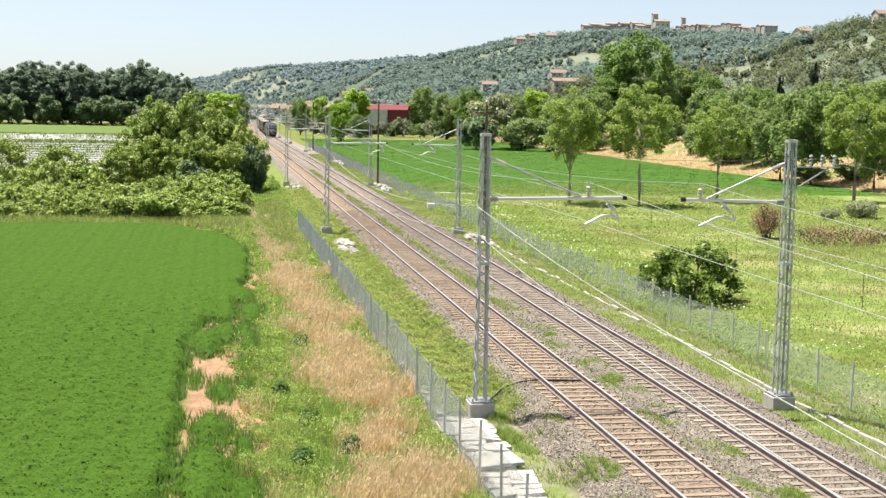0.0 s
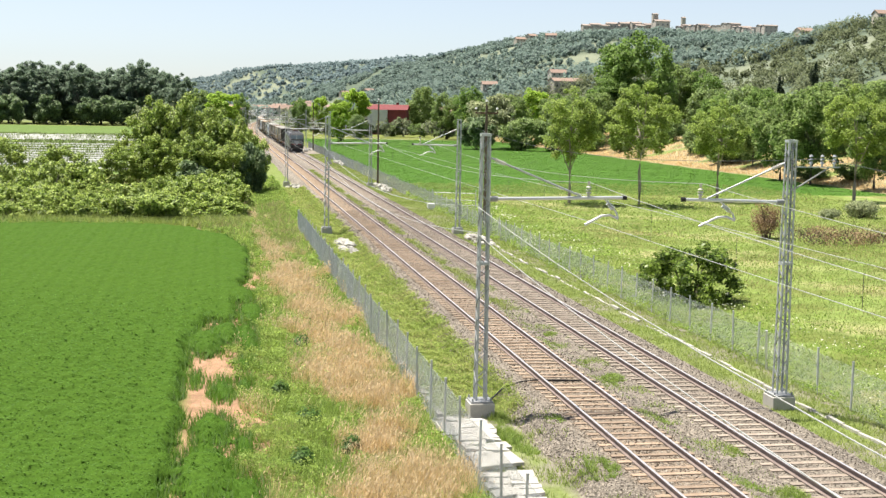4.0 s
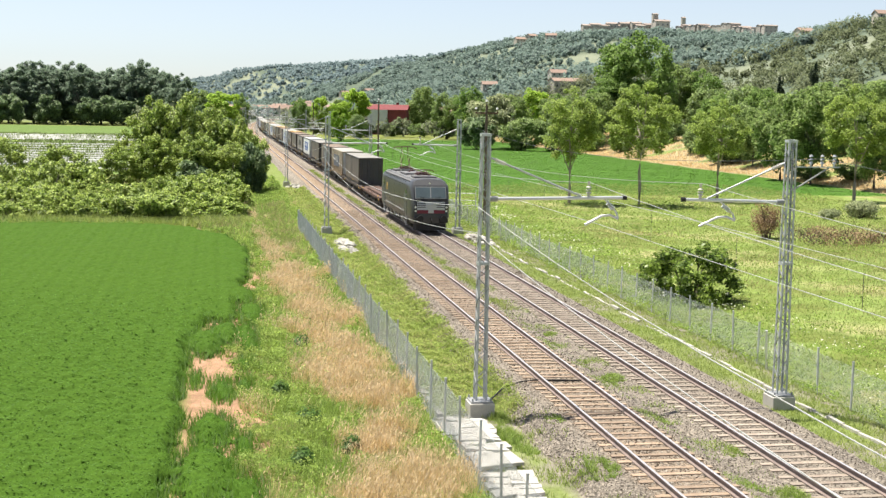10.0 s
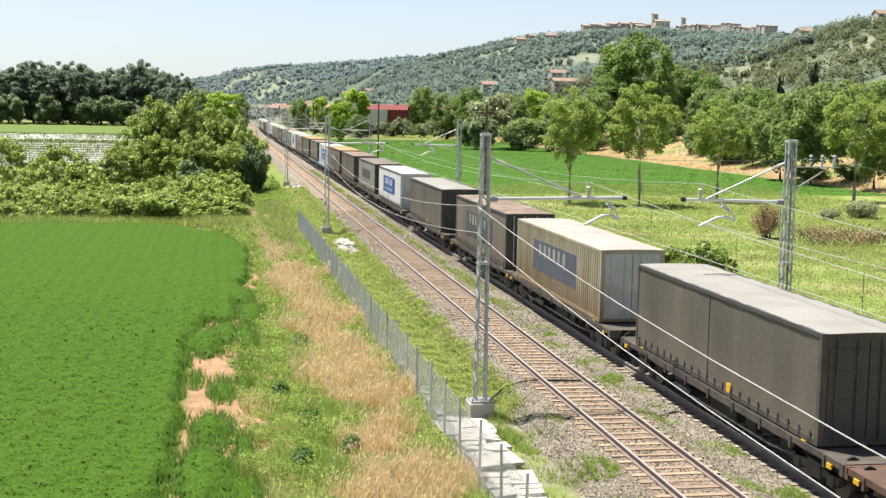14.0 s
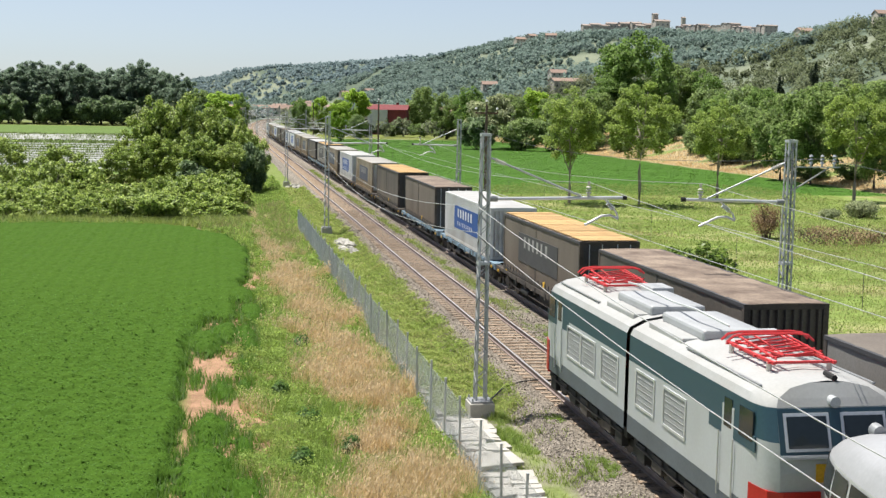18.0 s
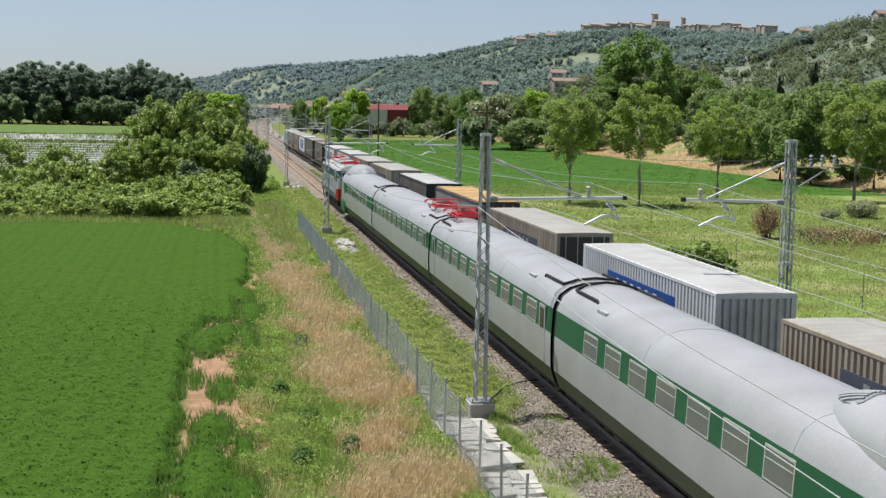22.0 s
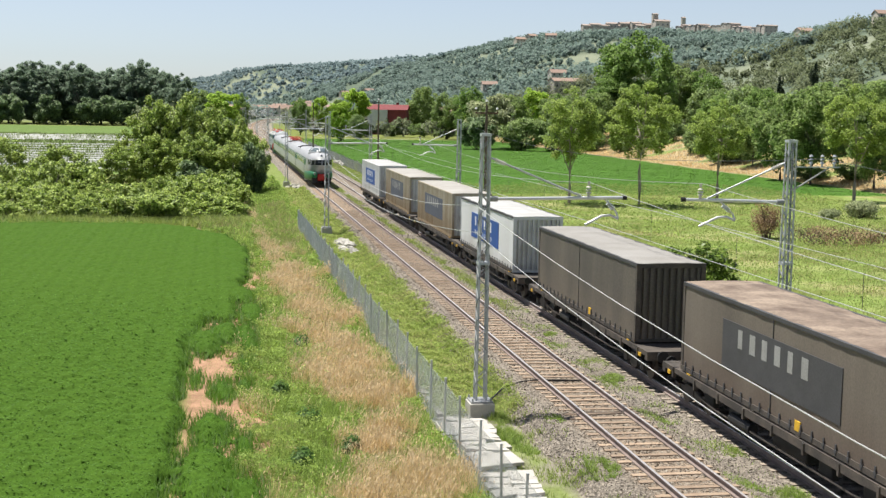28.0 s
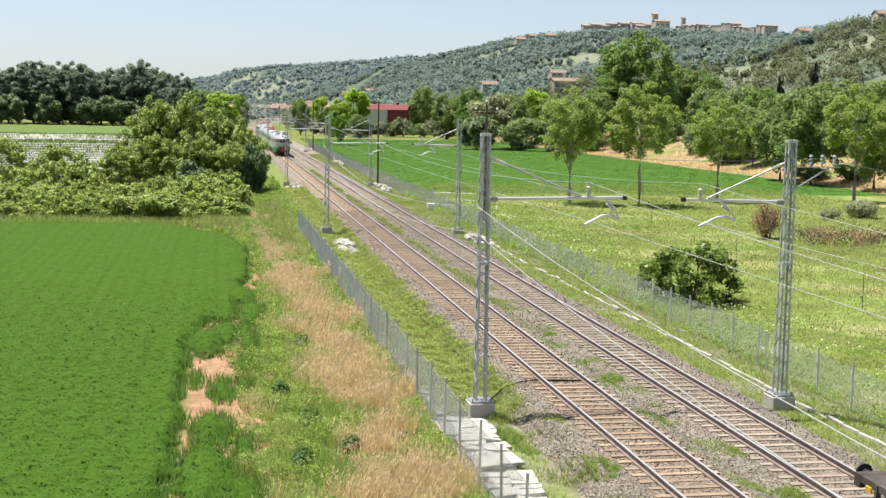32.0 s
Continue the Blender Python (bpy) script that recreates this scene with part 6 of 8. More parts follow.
def spread(n, x0, x1, y0, y1, rg, bias=1.7):
    """Places over a stretch, denser towards the near end."""
    y = y0 * (y1 / y0) ** (rg.uniform(0, 1, n) ** (1 / 1.0)) if bias else rg.uniform(y0, y1, n)
    x = rg.uniform(x0, x1, n)
    return x, y


# loose stones over the ballast
STONE = leaf_mat("ballast_stone", (0.195, 0.165, 0.132), (0.315, 0.282, 0.240), 0.95, 0.0, 0.30, 0.55)
n = 150000
x, y = spread(n, -2.9, 6.7, 24, 130, RG)
keep = (x > -2.0) | (y < 41)
x, y = x[keep], y[keep]
n = len(x)
prof_x = np.array([-2.95, -2.05, -1.6, -0.75, 0, 0.75, 1.35, 1.9, 2.5, 3.0, D, 4.5, 5.4, 5.85, 6.75])
prof_z = np.array([-1.0, -0.36, -0.24, -0.215, -0.222, -0.215, -0.24, -0.36, -0.24, -0.215, -0.222, -0.215, -0.24, -0.36, -1.0])
p = np.stack([x, y, np.interp(x, prof_x, prof_z) + 0.015], 1)
v, f = diamonds(p, RG.normal(size=p.shape) * 0.45 + np.array([0, 0, 1.0]), (0.016 + 0.00028 * y) * RG.uniform(0.6, 1.5, n), RG, 0.8)
tagged(soup("ballast_stones", v, f, STONE), "loose crushed stones on the ballast bed", "stones", kind="stuff")

# green crop beside the railway, with stray clumps of its drill rows on the bare soil
CLUMPS = ((-11.6, 44.8, 0.36, 1.7), (-11.9, 39.0, 0.62, 2.0), (-12.1, 34.2, 0.85, 3.2), (-10.95, 37.2, 0.32, 1.0), (-11.0, 32.4, 0.5, 1.6), (-12.2, 53.6, 0.80, 2.6), (-11.4, 56.2, 0.65, 2.4), (-10.5, 55.0, 0.50, 3.4), (-10.7, 49.2, 0.30, 1.0), (-12.55, 46.6, 0.22, 0.9), (-10.1, 61.5, 0.7, 2.8), (-12.3, 29.5, 0.7, 2.0), (-10.8, 45.6, 0.25, 1.1), (-11.6, 62.0, 0.9, 3.0), (-10.6, 67.0, 0.8, 3.0))


def crop_cover(x, y):
    """How deep inside the standing crop a place lies, in metres; below zero is bare."""
    edge = field_edge(y) + 0.25 * rough(x, y, 2.1) + 0.16 * rough(x + 7, y, 0.8)
    deep = edge - x
    for cx, cy, rx, ry in CLUMPS:
        q = np.hypot((x - cx) / rx, (y - cy) / ry) + 0.22 * rough(x * 3, y * 2, 1.0) + 0.15 * rough(x * 7, y * 5, 1.0)
        deep = np.maximum(deep, (1 - q) * rx * 0.7)
    return deep


def canopy(x, y):
    deep = crop_cover(x, y)
    lumps = 0.05 * rough(x, y, 1.1) + 0.08 * rough(x + 5, y, 0.42) + 0.085 * rough(x - 3, y * 1.2, 0.23)
    return height(x, y) + (0.42 + lumps) * np.sqrt(np.clip(deep / 0.35, 0, 1)) - 0.02


cx = np.arange(-34, -8.6, 0.13)
cy = np.exp(np.linspace(math.log(24.0), math.log(110.5), 620))
CX, CY = np.meshgrid(cx, cy)
ci = np.arange(CX.size).reshape(CX.shape)
cf = np.stack([ci[:-1, :-1], ci[:-1, 1:], ci[1:, 1:], ci[1:, :-1]], -1).reshape(-1, 4)
inside = (crop_cover(CX, CY) > 0.0) & (CX > -15 - CY * 0.16)
cf = cf[inside.ravel()[cf].all(1)]
tagged(soup("crop", np.stack([CX, CY, canopy(CX, CY) - 0.035], -1).reshape(-1, 3), cf, CROP_MASS, True), "close-grown mass of green alfalfa stems", "crop", kind="stuff")
n = 260000
x, y = spread(n, -34, -9, 24, 110, RG)
deep = crop_cover(x, y)
keep = (deep > 0.0) & (x > -14 - y * 0.16) & (y < 62 + 6 * RG.normal(size=n))
x, y, deep = x[keep], y[keep], deep[keep]
z = canopy(x, y) + RG.uniform(-0.045, -0.018, len(x)) - (deep < 0.2) * RG.uniform(0, 0.3, len(x)) * (1 - deep / 0.2)
p = np.stack([x, y, z], 1)
nv = RG.normal(size=p.shape) * 0.30 + np.array([0, 0, 1.0])
v, f = diamonds(p, nv, (0.013 + 0.00050 * y) * RG.uniform(0.6, 1.3, len(x)), RG, 0.6)
tagged(soup("crop", v, f, CROP), "dense bright green alfalfa crop", "crop", kind="stuff")

# dry bits and seedlings on the bare soil
x, y = spread(26000, -14, -9.5, 25, 72, RG)
k = (crop_cover(x, y) < 0) & (RG.uniform(0, 1, len(x)) < 0.5)
x, y = x[k], y[k]
v, f = blades(x, y, height(x, y) - 0.01, RG.uniform(0.03, 0.12, len(x)), 1.2, 0.007, RG)
tagged(soup("soil_litter", v, f, STRAW_GREEN), "dry bits and seedlings on the bare soil", "litter", kind="stuff")
# stems that stand out round the edges of the crop
n = 60000
x, y = spread(n, -14.5, -8.8, 24, 100, RG)
deep = crop_cover(x, y)
keep = (deep > -0.12) & (deep < 0.30)
x, y = x[keep], y[keep]
v, f = blades(x, y, height(x, y) - 0.02, RG.uniform(0.15, 0.52, len(x)), 0.35, 0.008 + 0.0002 * y, RG)
tagged(soup("crop_edge", v, f, CROP_STEM), "ragged stems at the edge of the green crop", "crop", kind="stuff")


# dry verge between the crop and the fence
def straw_share(x, y):
    """Where the dry grass stands, above zero, and where the green weeds do, below."""
    lane = np.interp(y, [24, 32, 38, 47, 60, 84, 100], [-7.6, -7.2, -6.8, -6.9, -7.2, -8.0, -9.0])
    wide = np.interp(y, [24, 40, 60, 84, 100], [1.2, 1.25, 1.35, 0.9, 0.8])
    return 0.52 * np.exp(-((x - lane) / wide) ** 2) - 0.33 + 0.42 * rough(x, y * 0.45, 2.6) + 0.42 * rough(x + 9, y * 0.6, 1.3) + 0.22 * rough(x - 4, y, 0.5) - 0.45 * step(74, 100, y)


def verge_free(x, y):
    return (x < -5.15 - 0.006 * (y - 40) + 2.2 * step(100, 108, y)) & (crop_cover(x, y) < -0.05) & (x > field_edge(y) + np.interp(y, [24, 40, 55, 66, 80], [2.0, 2.1, 1.9, 0.9, 0.3]) + 0.75 * rough(x, y, 1.2) - 60 * (y > 109))


def tussocks(x, y, z, tall, per, base, lean, width, rg):
    """Blades that fan out from each root, and their tips."""
    k = np.repeat(np.arange(len(x)), per)
    a, q = rg.uniform(0, 2 * np.pi, len(k)), rg.uniform(0, 1, len(k)) ** 0.6
    bx, by = x[k] + np.cos(a) * q * base, y[k] + np.sin(a) * q * base
    hh = tall[k] * rg.uniform(0.55, 1.12, len(k))
    out = lean * (0.3 + q) * hh
    tx, ty = bx + np.cos(a) * out + 0.10 * hh, by + np.sin(a) * out
    t = rg.uniform(0, 2 * np.pi, len(k))
    w = width * (0.7 + 0.6 * rg.uniform(0, 1, len(k))) * (1 + y[k] / 55)
    dx, dy = np.cos(t) * w, np.sin(t) * w
    zz = z[k]
    v = np.stack([np.stack([bx - dx, by - dy, zz], 1), np.stack([bx + dx, by + dy, zz], 1), np.stack([tx, ty, zz + hh], 1)], 1).reshape(-1, 3)
    return v, np.arange(3 * len(k)).reshape(-1, 3), np.stack([tx, ty, zz + hh], 1)


def plumes(p, long, wide, rg):
    """Slender upright seed heads at the tips p."""
    n = len(p)
    t = rg.uniform(0, 2 * np.pi, n)
    side = np.stack([np.cos(t), np.sin(t), np.zeros(n)], 1) * np.reshape(wide, (-1, 1))
    up = (np.array([0.25, 0.1, 1.0]) + rg.normal(size=(n, 3)) * 0.25) * np.reshape(long, (-1, 1))
    v = np.stack([p - up * 0.6, p + side, p + up * 0.8, p - side], 1).reshape(-1, 3)
    return v, np.arange(4 * n).reshape(-1, 4)


n = 21000
x, y = spread(n, -13.0, -4.6, 24, 172, RG)
keep = (straw_share(x, y) + 0.10 * RG.normal(size=n) > 0.0) & verge_free(x, y)
x, y = x[keep], y[keep]
tall = np.clip(0.70 + 0.30 * rough(x, y, 1.9) + 0.25 * rough(x, y, 0.6), 0.25, 1.2)
v, f, tips = tussocks(x, y, height(x, y) - 0.03, tall, 20, 0.13, 0.30, 0.0042, RG)
tagged(soup("dry_grass", v, f, STRAW), "tall sun-bleached dry grass on the verge", "dry grass", kind="stuff")
q = RG.uniform(0, 1, len(tips)) < 0.5
tp = tips[q]
v, f = plumes(tp, (0.05 + 0.0006 * tp[:, 1]) * RG.uniform(0.6, 1.4, len(tp)), (0.008 + 0.00018 * tp[:, 1]) * RG.uniform(0.6, 1.4, len(tp)), RG)
tagged(soup("seed_heads", v, f, SEED), "pale dry seed heads of tall grass", "dry grass", kind="stuff")
n = 8000
x, y = spread(n, -13.0, -4.6, 24, 172, RG)
keep = (straw_share(x, y) < 0.20 + 0.15 * RG.normal(size=n)) & verge_free(x, y)
x, y = x[keep], y[keep]
v, f, tips = tussocks(x, y, height(x, y) - 0.03, np.clip(0.42 + 0.30 * rough(x, y, 1.6) + 0.15 * rough(x, y, 0.5), 0.15, 0.9), 24, 0.12, 0.45, 0.0055, RG)
tagged(soup("green_grass", v, f, WEED), "green grass tussocks among the dry grass", "grass", kind="stuff")
n = 330000
x, y = spread(n, -13.0, -4.4, 24, 172, RG)
share = straw_share(x, y)
keep = ((share < 0.02 + 0.14 * RG.normal(size=n)) | (RG.uniform(0, 1, n) < 0.10)) & verge_free(x, y)
xs, ys = x[keep], y[keep]
hh = 0.26 + 0.36 * np.clip(rough(xs, ys, 1.8), -0.5, 1) + 0.24 * np.clip(rough(xs + 3, ys, 0.55), -0.6, 1)
p = np.stack([xs, ys, height(xs, ys) + np.maximum(hh, 0.06) * RG.uniform(0.45, 1.05, len(xs))], 1)
v, f = diamonds(p, RG.normal(size=p.shape) * 0.8 + np.array([0, 0, 0.8]), (0.013 + 0.00062 * ys) * RG.uniform(0.5, 1.5, len(xs)), RG, 0.5)
tagged(soup("weeds", v, f, WEED), "leafy green weeds among the dry grass", "weeds", kind="stuff")
# tall dark docks in the weeds
for wx, wy, wr in ((-8.9, 39.6, 0.55), (-9.6, 43.5, 0.4), (-8.3, 52.5, 0.5), (-9.4, 34.8, 0.45), (-7.9, 36.0, 0.4)):
    k = 700
    d = RG.normal(size=(k, 3))
    d /= np.linalg.norm(d, axis=1, keepdims=True)
    p = np.array([wx, wy, -0.68]) + d * np.array([wr * 0.8, wr * 0.8, 0.36]) * RG.uniform(0.5, 1.05, (k, 1))
    v, f = diamonds(p, d + np.array([0, 0, 0.6]), 0.05 * RG.uniform(0.6, 1.5, k), RG, 0.55)
    tagged(soup("dock_weed", v, f, DOCK), "dark green broad-leaved weed in the verge", "weed", kind="stuff")

# grass beside the ballast and in the meadow
def bed(x, y):
    """The ground's or the ballast shoulder's surface."""
    z = height(x, y)
    return np.where((x > prof_x[0]) & (x < prof_x[-1]) & (y < 280), np.maximum(z, np.interp(x, prof_x, prof_z)), z)


def grass(name, label, material, n, x0, x1, y0, y1, lo, hi, width, cond=None, lean=0.5):
    x, y = spread(n, x0, x1, y0, y1, RG)
    if cond is not None:
        k = cond(x, y)
        x, y = x[k], y[k]
    v, f = blades(x, y, bed(x, y) - 0.03, RG.uniform(lo, hi, len(x)), lean, width + 0.00024 * y, RG)
    return tagged(soup(name, v, f, material), label, "grass", kind="stuff")


def turf(name, label, material, n, x0, x1, y0, y1, lo, hi, cond, size=0.014):
    """Low leafy cover that lies flatter than grass."""
    x, y = spread(n, x0, x1, y0, y1, RG)
    k = cond(x, y)
    x, y = x[k], y[k]
    p = np.stack([x, y, bed(x, y) + RG.uniform(lo, hi, len(x)) * np.clip(0.7 + rough(x, y, 0.7), 0.2, 1.4)], 1)
    v, f = diamonds(p, RG.normal(size=p.shape) * 0.45 + np.array([0, -0.1, 1.0]), (size + 0.0006 * y) * RG.uniform(0.5, 1.5, len(x)), RG, 0.45)
    return tagged(soup(name, v, f, material), label, "grass", kind="stuff")


turf("verge_turf", "short green growth between the fence and the ballast", GRASS_DARK, 150000, -5.2, -1.7, 39, 150, 0.05, 0.20, lambda x, y: 0.7 * rough(x, y, 2.6) + 0.5 * rough(x, y, 0.7) + 2.6 * (1 - step(-2.6, -1.7, x)) + 0.3 * RG.normal(size=len(x)) > 0.7)
turf("verge_turf", "yellowing growth between the fence and the ballast", STRAW_GREEN, 50000, -5.2, -1.9, 39, 150, 0.06, 0.22, lambda x, y: rough(x, y, 1.6) + 0.5 * rough(x, y, 0.6) + 0.3 * RG.normal(size=len(x)) > 0.35)
turf("meadow_turf", "low green growth in the meadow", GRASS, 190000, 9.4, 62, 26, 170, 0.04, 0.22, lambda x, y: (x < 6 + y * 0.62) & (rough(x, y, 6.0) + 0.5 * rough(x, y, 1.6) + 0.3 * RG.normal(size=len(x)) < 0.55))
grass("verge_grass", "green grass between the fence and the ballast", GRASS_DARK, 60000, -5.1, -1.6, 39, 150, 0.05, 0.22, 0.005, lambda x, y: 0.7 * rough(x, y, 2.6) + 0.5 * rough(x, y, 0.7) + 2.6 * (1 - step(-2.5, -1.6, x)) + 0.3 * RG.normal(size=len(x)) > 0.6)
grass("verge_grass", "yellowing grass between the fence and the ballast", STRAW_GREEN, 25000, -5.1, -1.7, 39, 150, 0.05, 0.22, 0.005, lambda x, y: rough(x, y, 2.1) + 0.5 * rough(x, y, 0.8) + 0.3 * RG.normal(size=len(x)) > 0.1)
grass("verge_grass", "sparse grass tufts beside the mast footing", GRASS_DARK, 30000, -4.9, -1.6, 24, 44, 0.08, 0.28, 0.006, lambda x, y: rough(x, y, 1.5) + 0.5 * rough(x, y, 0.5) + 0.35 * RG.normal(size=len(x)) > 0.5)
grass("verge_grass", "green grass between the ballast and the wire fence", GRASS_DARK, 110000, 6.3, 9.4, 24, 260, 0.05, 0.17, 0.006, lambda x, y: rough(x, y, 2.0) > -0.75)
grass("meadow_grass", "light green and straw-coloured meadow grass", GRASS, 130000, 9.4, 62, 26, 170, 0.06, 0.26, 0.005, lambda x, y: (x < 6 + y * 0.62) & (rough(x, y, 6.0) + 0.3 * RG.normal(size=len(x)) < 0.5))
grass("meadow_straw", "bleached dry patches in the meadow", STRAW_GREEN, 130000, 10.5, 62, 30, 160, 0.08, 0.30, 0.006, lambda x, y: (x < 6 + y * 0.62) & (rough(x, y, 6.0) + 0.5 * rough(x, y, 1.9) + 0.2 * RG.normal(size=len(x)) > 0.25))
x, y = spread(120000, 8.7, 17, 26, 140, RG)
k = rough(x, y, 2.5) + 0.4 * rough(x, y, 0.8) + 0.2 * RG.normal(size=len(x)) - 0.5 * step(12, 17, x) > -0.05
x, y = x[k], y[k]
rise = np.clip(0.45 + 0.4 * rough(x, y, 1.7) + 0.25 * rough(x + 2, y, 0.6), 0.1, 1.1)
p = np.stack([x, y, height(x, y) + rise * RG.uniform(0.5, 1.05, len(x))], 1)
v, f = diamonds(p, RG.normal(size=p.shape) * 0.8 + np.array([0, 0, 0.8]), (0.016 + 0.0006 * y) * RG.uniform(0.5, 1.5, len(x)), RG, 0.5)
tagged(soup("fence_weeds", v, f, WEED), "leafy green weeds growing along the wire fence", "weeds", kind="stuff")
x, y = spread(90000, 16, 62, 40, 150, RG)
k = (x < 6 + y * 0.62) & (rough(x, y, 3.7) + 0.5 * rough(x, y, 1.2) + 0.2 * RG.normal(size=len(x)) > 0.45)
x, y = x[k], y[k]
p = np.stack([x, y, height(x, y) + RG.uniform(0.08, 0.55, len(x)) * np.clip(0.6 + rough(x, y, 1.3), 0.2, 1.2)], 1)
v, f = diamonds(p, RG.normal(size=p.shape) * 0.8 + np.array([0, 0, 0.8]), (0.016 + 0.0007 * y) * RG.uniform(0.5, 1.5, len(x)), RG, 0.5)
tagged(soup("meadow_weeds", v, f, WEED), "scattered leafy weeds in the meadow", "weeds", kind="stuff")
PATCHES = ((29.7, 67.0, 7.0, 3.0), (22.0, 104.0, 6.0, 5.0), (46.0, 105.0, 8.0, 6.0), (32.0, 84.0, 8.0, 4.0), (36.0, 77.0, 6.0, 3.0))
grass("meadow_straw", "pale mown patches in the meadow", STRAW_GREEN, 160000, 14, 60, 50, 125, 0.06, 0.22, 0.006, lambda x, y: np.min([np.hypot((x - a) / c, (y - b) / d) for a, b, c, d in PATCHES], 0) + 0.35 * rough(x, y, 1.8) + 0.15 * RG.normal(size=len(x)) < 0.9)
grass("bank_grass", "dry straw-coloured grass on the bank", STRAW, 60000, 75.5, 96, 110, 420, 0.25, 0.6, 0.012, lambda x, y: rough(x, y, 7.0) < 0.35)
grass("young_crop", "bright green young crop beyond the meadow", FIELD_GREEN, 150000, 13, 75, 150, 400, 0.06, 0.13, 0.02)
grass("fringe_grass", "tall green grass between the crop and the brambles", GRASS_DARK, 60000, -44, -6, 106, 124, 0.35, 1.0, 0.012, lambda x, y: x < -9)
grass("fringe_grass", "ripening grass mixed into the green fringe", STRAW_GREEN, 14000, -16, -5.4, 84, 128, 0.35, 0.9, 0.010, lambda x, y: (x > field_edge(y) + 1) & (rough(x, y, 2.2) > -0.1))
x, y = spread(11000, 1.45, 2.35, 58, 190, RG)
k = rough(x * 3, y, 4.0) > -0.35
x, y = x[k], y[k]
v, f = blades(x, y, np.full(len(x), -0.36), RG.uniform(0.06, 0.24, len(x)), 0.5, 0.010 + 0.00022 * y, RG)
tagged(soup("track_weeds", v, f, GRASS_DARK), "low green weeds between the two tracks", "weeds", kind="stuff")
x, y = spread(40000, 1.2, 2.6, 26, 75, RG)
k = rough(x * 2, y, 1.7) + 0.5 * rough(x, y, 0.5) + 0.3 * RG.normal(size=len(x)) > 0.36
x, y = x[k], y[k]
v, f = blades(x, y, bed(x, y) - 0.01, RG.uniform(0.04, 0.16, len(x)), 0.6, 0.009, RG)
tagged(soup("track_weeds", v, f, WEED), "low tufts of weeds in the ballast", "weeds", kind="stuff")
# strong tufts between the tracks and beside the mast
TUFTS = ((2.05, 42.5, 0.55, 0.26), (2.1, 51.5, 0.4, 0.16), (2.4, 32.6, 0.35, 0.16), (2.3, 28.6, 0.5, 0.24), (1.9, 45.8, 0.3, 0.12), (1.75, 36.5, 0.3, 0.10), (-3.0, 38.6, 0.55, 0.34), (-3.2, 36.6, 0.7, 0.36), (-2.9, 35.0, 0.45, 0.26), (-1.8, 31.6, 0.7, 0.26), (-1.6, 36.8, 0.4, 0.14))
for tx, ty, wide, rise in TUFTS:
    k = int(90 * wide)
    a, q = RG.uniform(0, 2 * np.pi, k), RG.uniform(0, 1, k) ** 0.5 * wide
    x, y = tx + np.cos(a) * q * 0.7, ty + np.sin(a) * q * 1.5
    v, f, tips = tussocks(x, y, bed(x, y) - 0.02, np.clip(rise * (1.1 - 0.6 * q / wide), 0.05, 1), 22, 0.05, 0.5, 0.005, RG)
    tagged(soup("grass_tuft", v, f, WEED), "bright green grass tuft in the ballast", "grass", kind="stuff")
n = 3600
x, y = spread(n, 9.5, 14.5, 28, 130, RG)
k = rough(x, y, 2.2) > 0.2
x, y = x[k], y[k]
p = np.stack([x, y, height(x, y) + RG.uniform(0.55, 1.0, len(x))], 1)
v, f = diamonds(p, RG.normal(size=p.shape) * 0.3 + np.array([0, 0, 1.0]), (0.022 + 0.0006 * y) * RG.uniform(0.6, 1.2, len(x)), RG, 0.9)
tagged(soup("white_flowers", v, f, FLOWER), "white umbel flowers along the fence", "flowers", kind="stuff")


def crown_mesh(seed, high, wide, leaf, count, lobes, low=0.35, lobe=0.42, squash=0.8, outline=1.0):
    """Leaves gathered on many lobes, with gaps between them."""
    rg = np.random.default_rng(seed)
    zc, rz, rx = high * (low + (1 - low) / 2), high * (1 - low) / 2, wide / 2
    cs, rs = [], []
    for i in range(lobes):
        d = rg.normal(size=3)
        d /= np.linalg.norm(d)
        k = rg.uniform(0.25, 1.0) ** 0.5 * outline
        r = lobe * rx * rg.uniform(0.55, 1.1)
        cs.append([d[0] * max(rx - r * 0.7, 0.1) * k, d[1] * max(rx - r * 0.7, 0.1) * k, zc + d[2] * max(rz - r * squash * 0.7, 0.1) * k])
        rs.append(r)
    cs, rs = np.array(cs), np.array(rs)
    pick = rg.choice(lobes, count, p=rs ** 2 / (rs ** 2).sum())
    d = rg.normal(size=(count, 3))
    d[:, 2] += 0.25
    d /= np.linalg.norm(d, axis=1, keepdims=True)
    k = rg.uniform(0.35, 1.15, count) ** 0.75
    p = cs[pick] + d * (rs[pick] * k)[:, None] * np.array([1, 1, squash])
    v, f = diamonds(p, d * 0.8 + rg.normal(size=p.shape) * 0.5 + np.array([0, 0, 0.25]), leaf * rg.uniform(0.6, 1.35, count), rg, 0.62)
    return v, f, cs


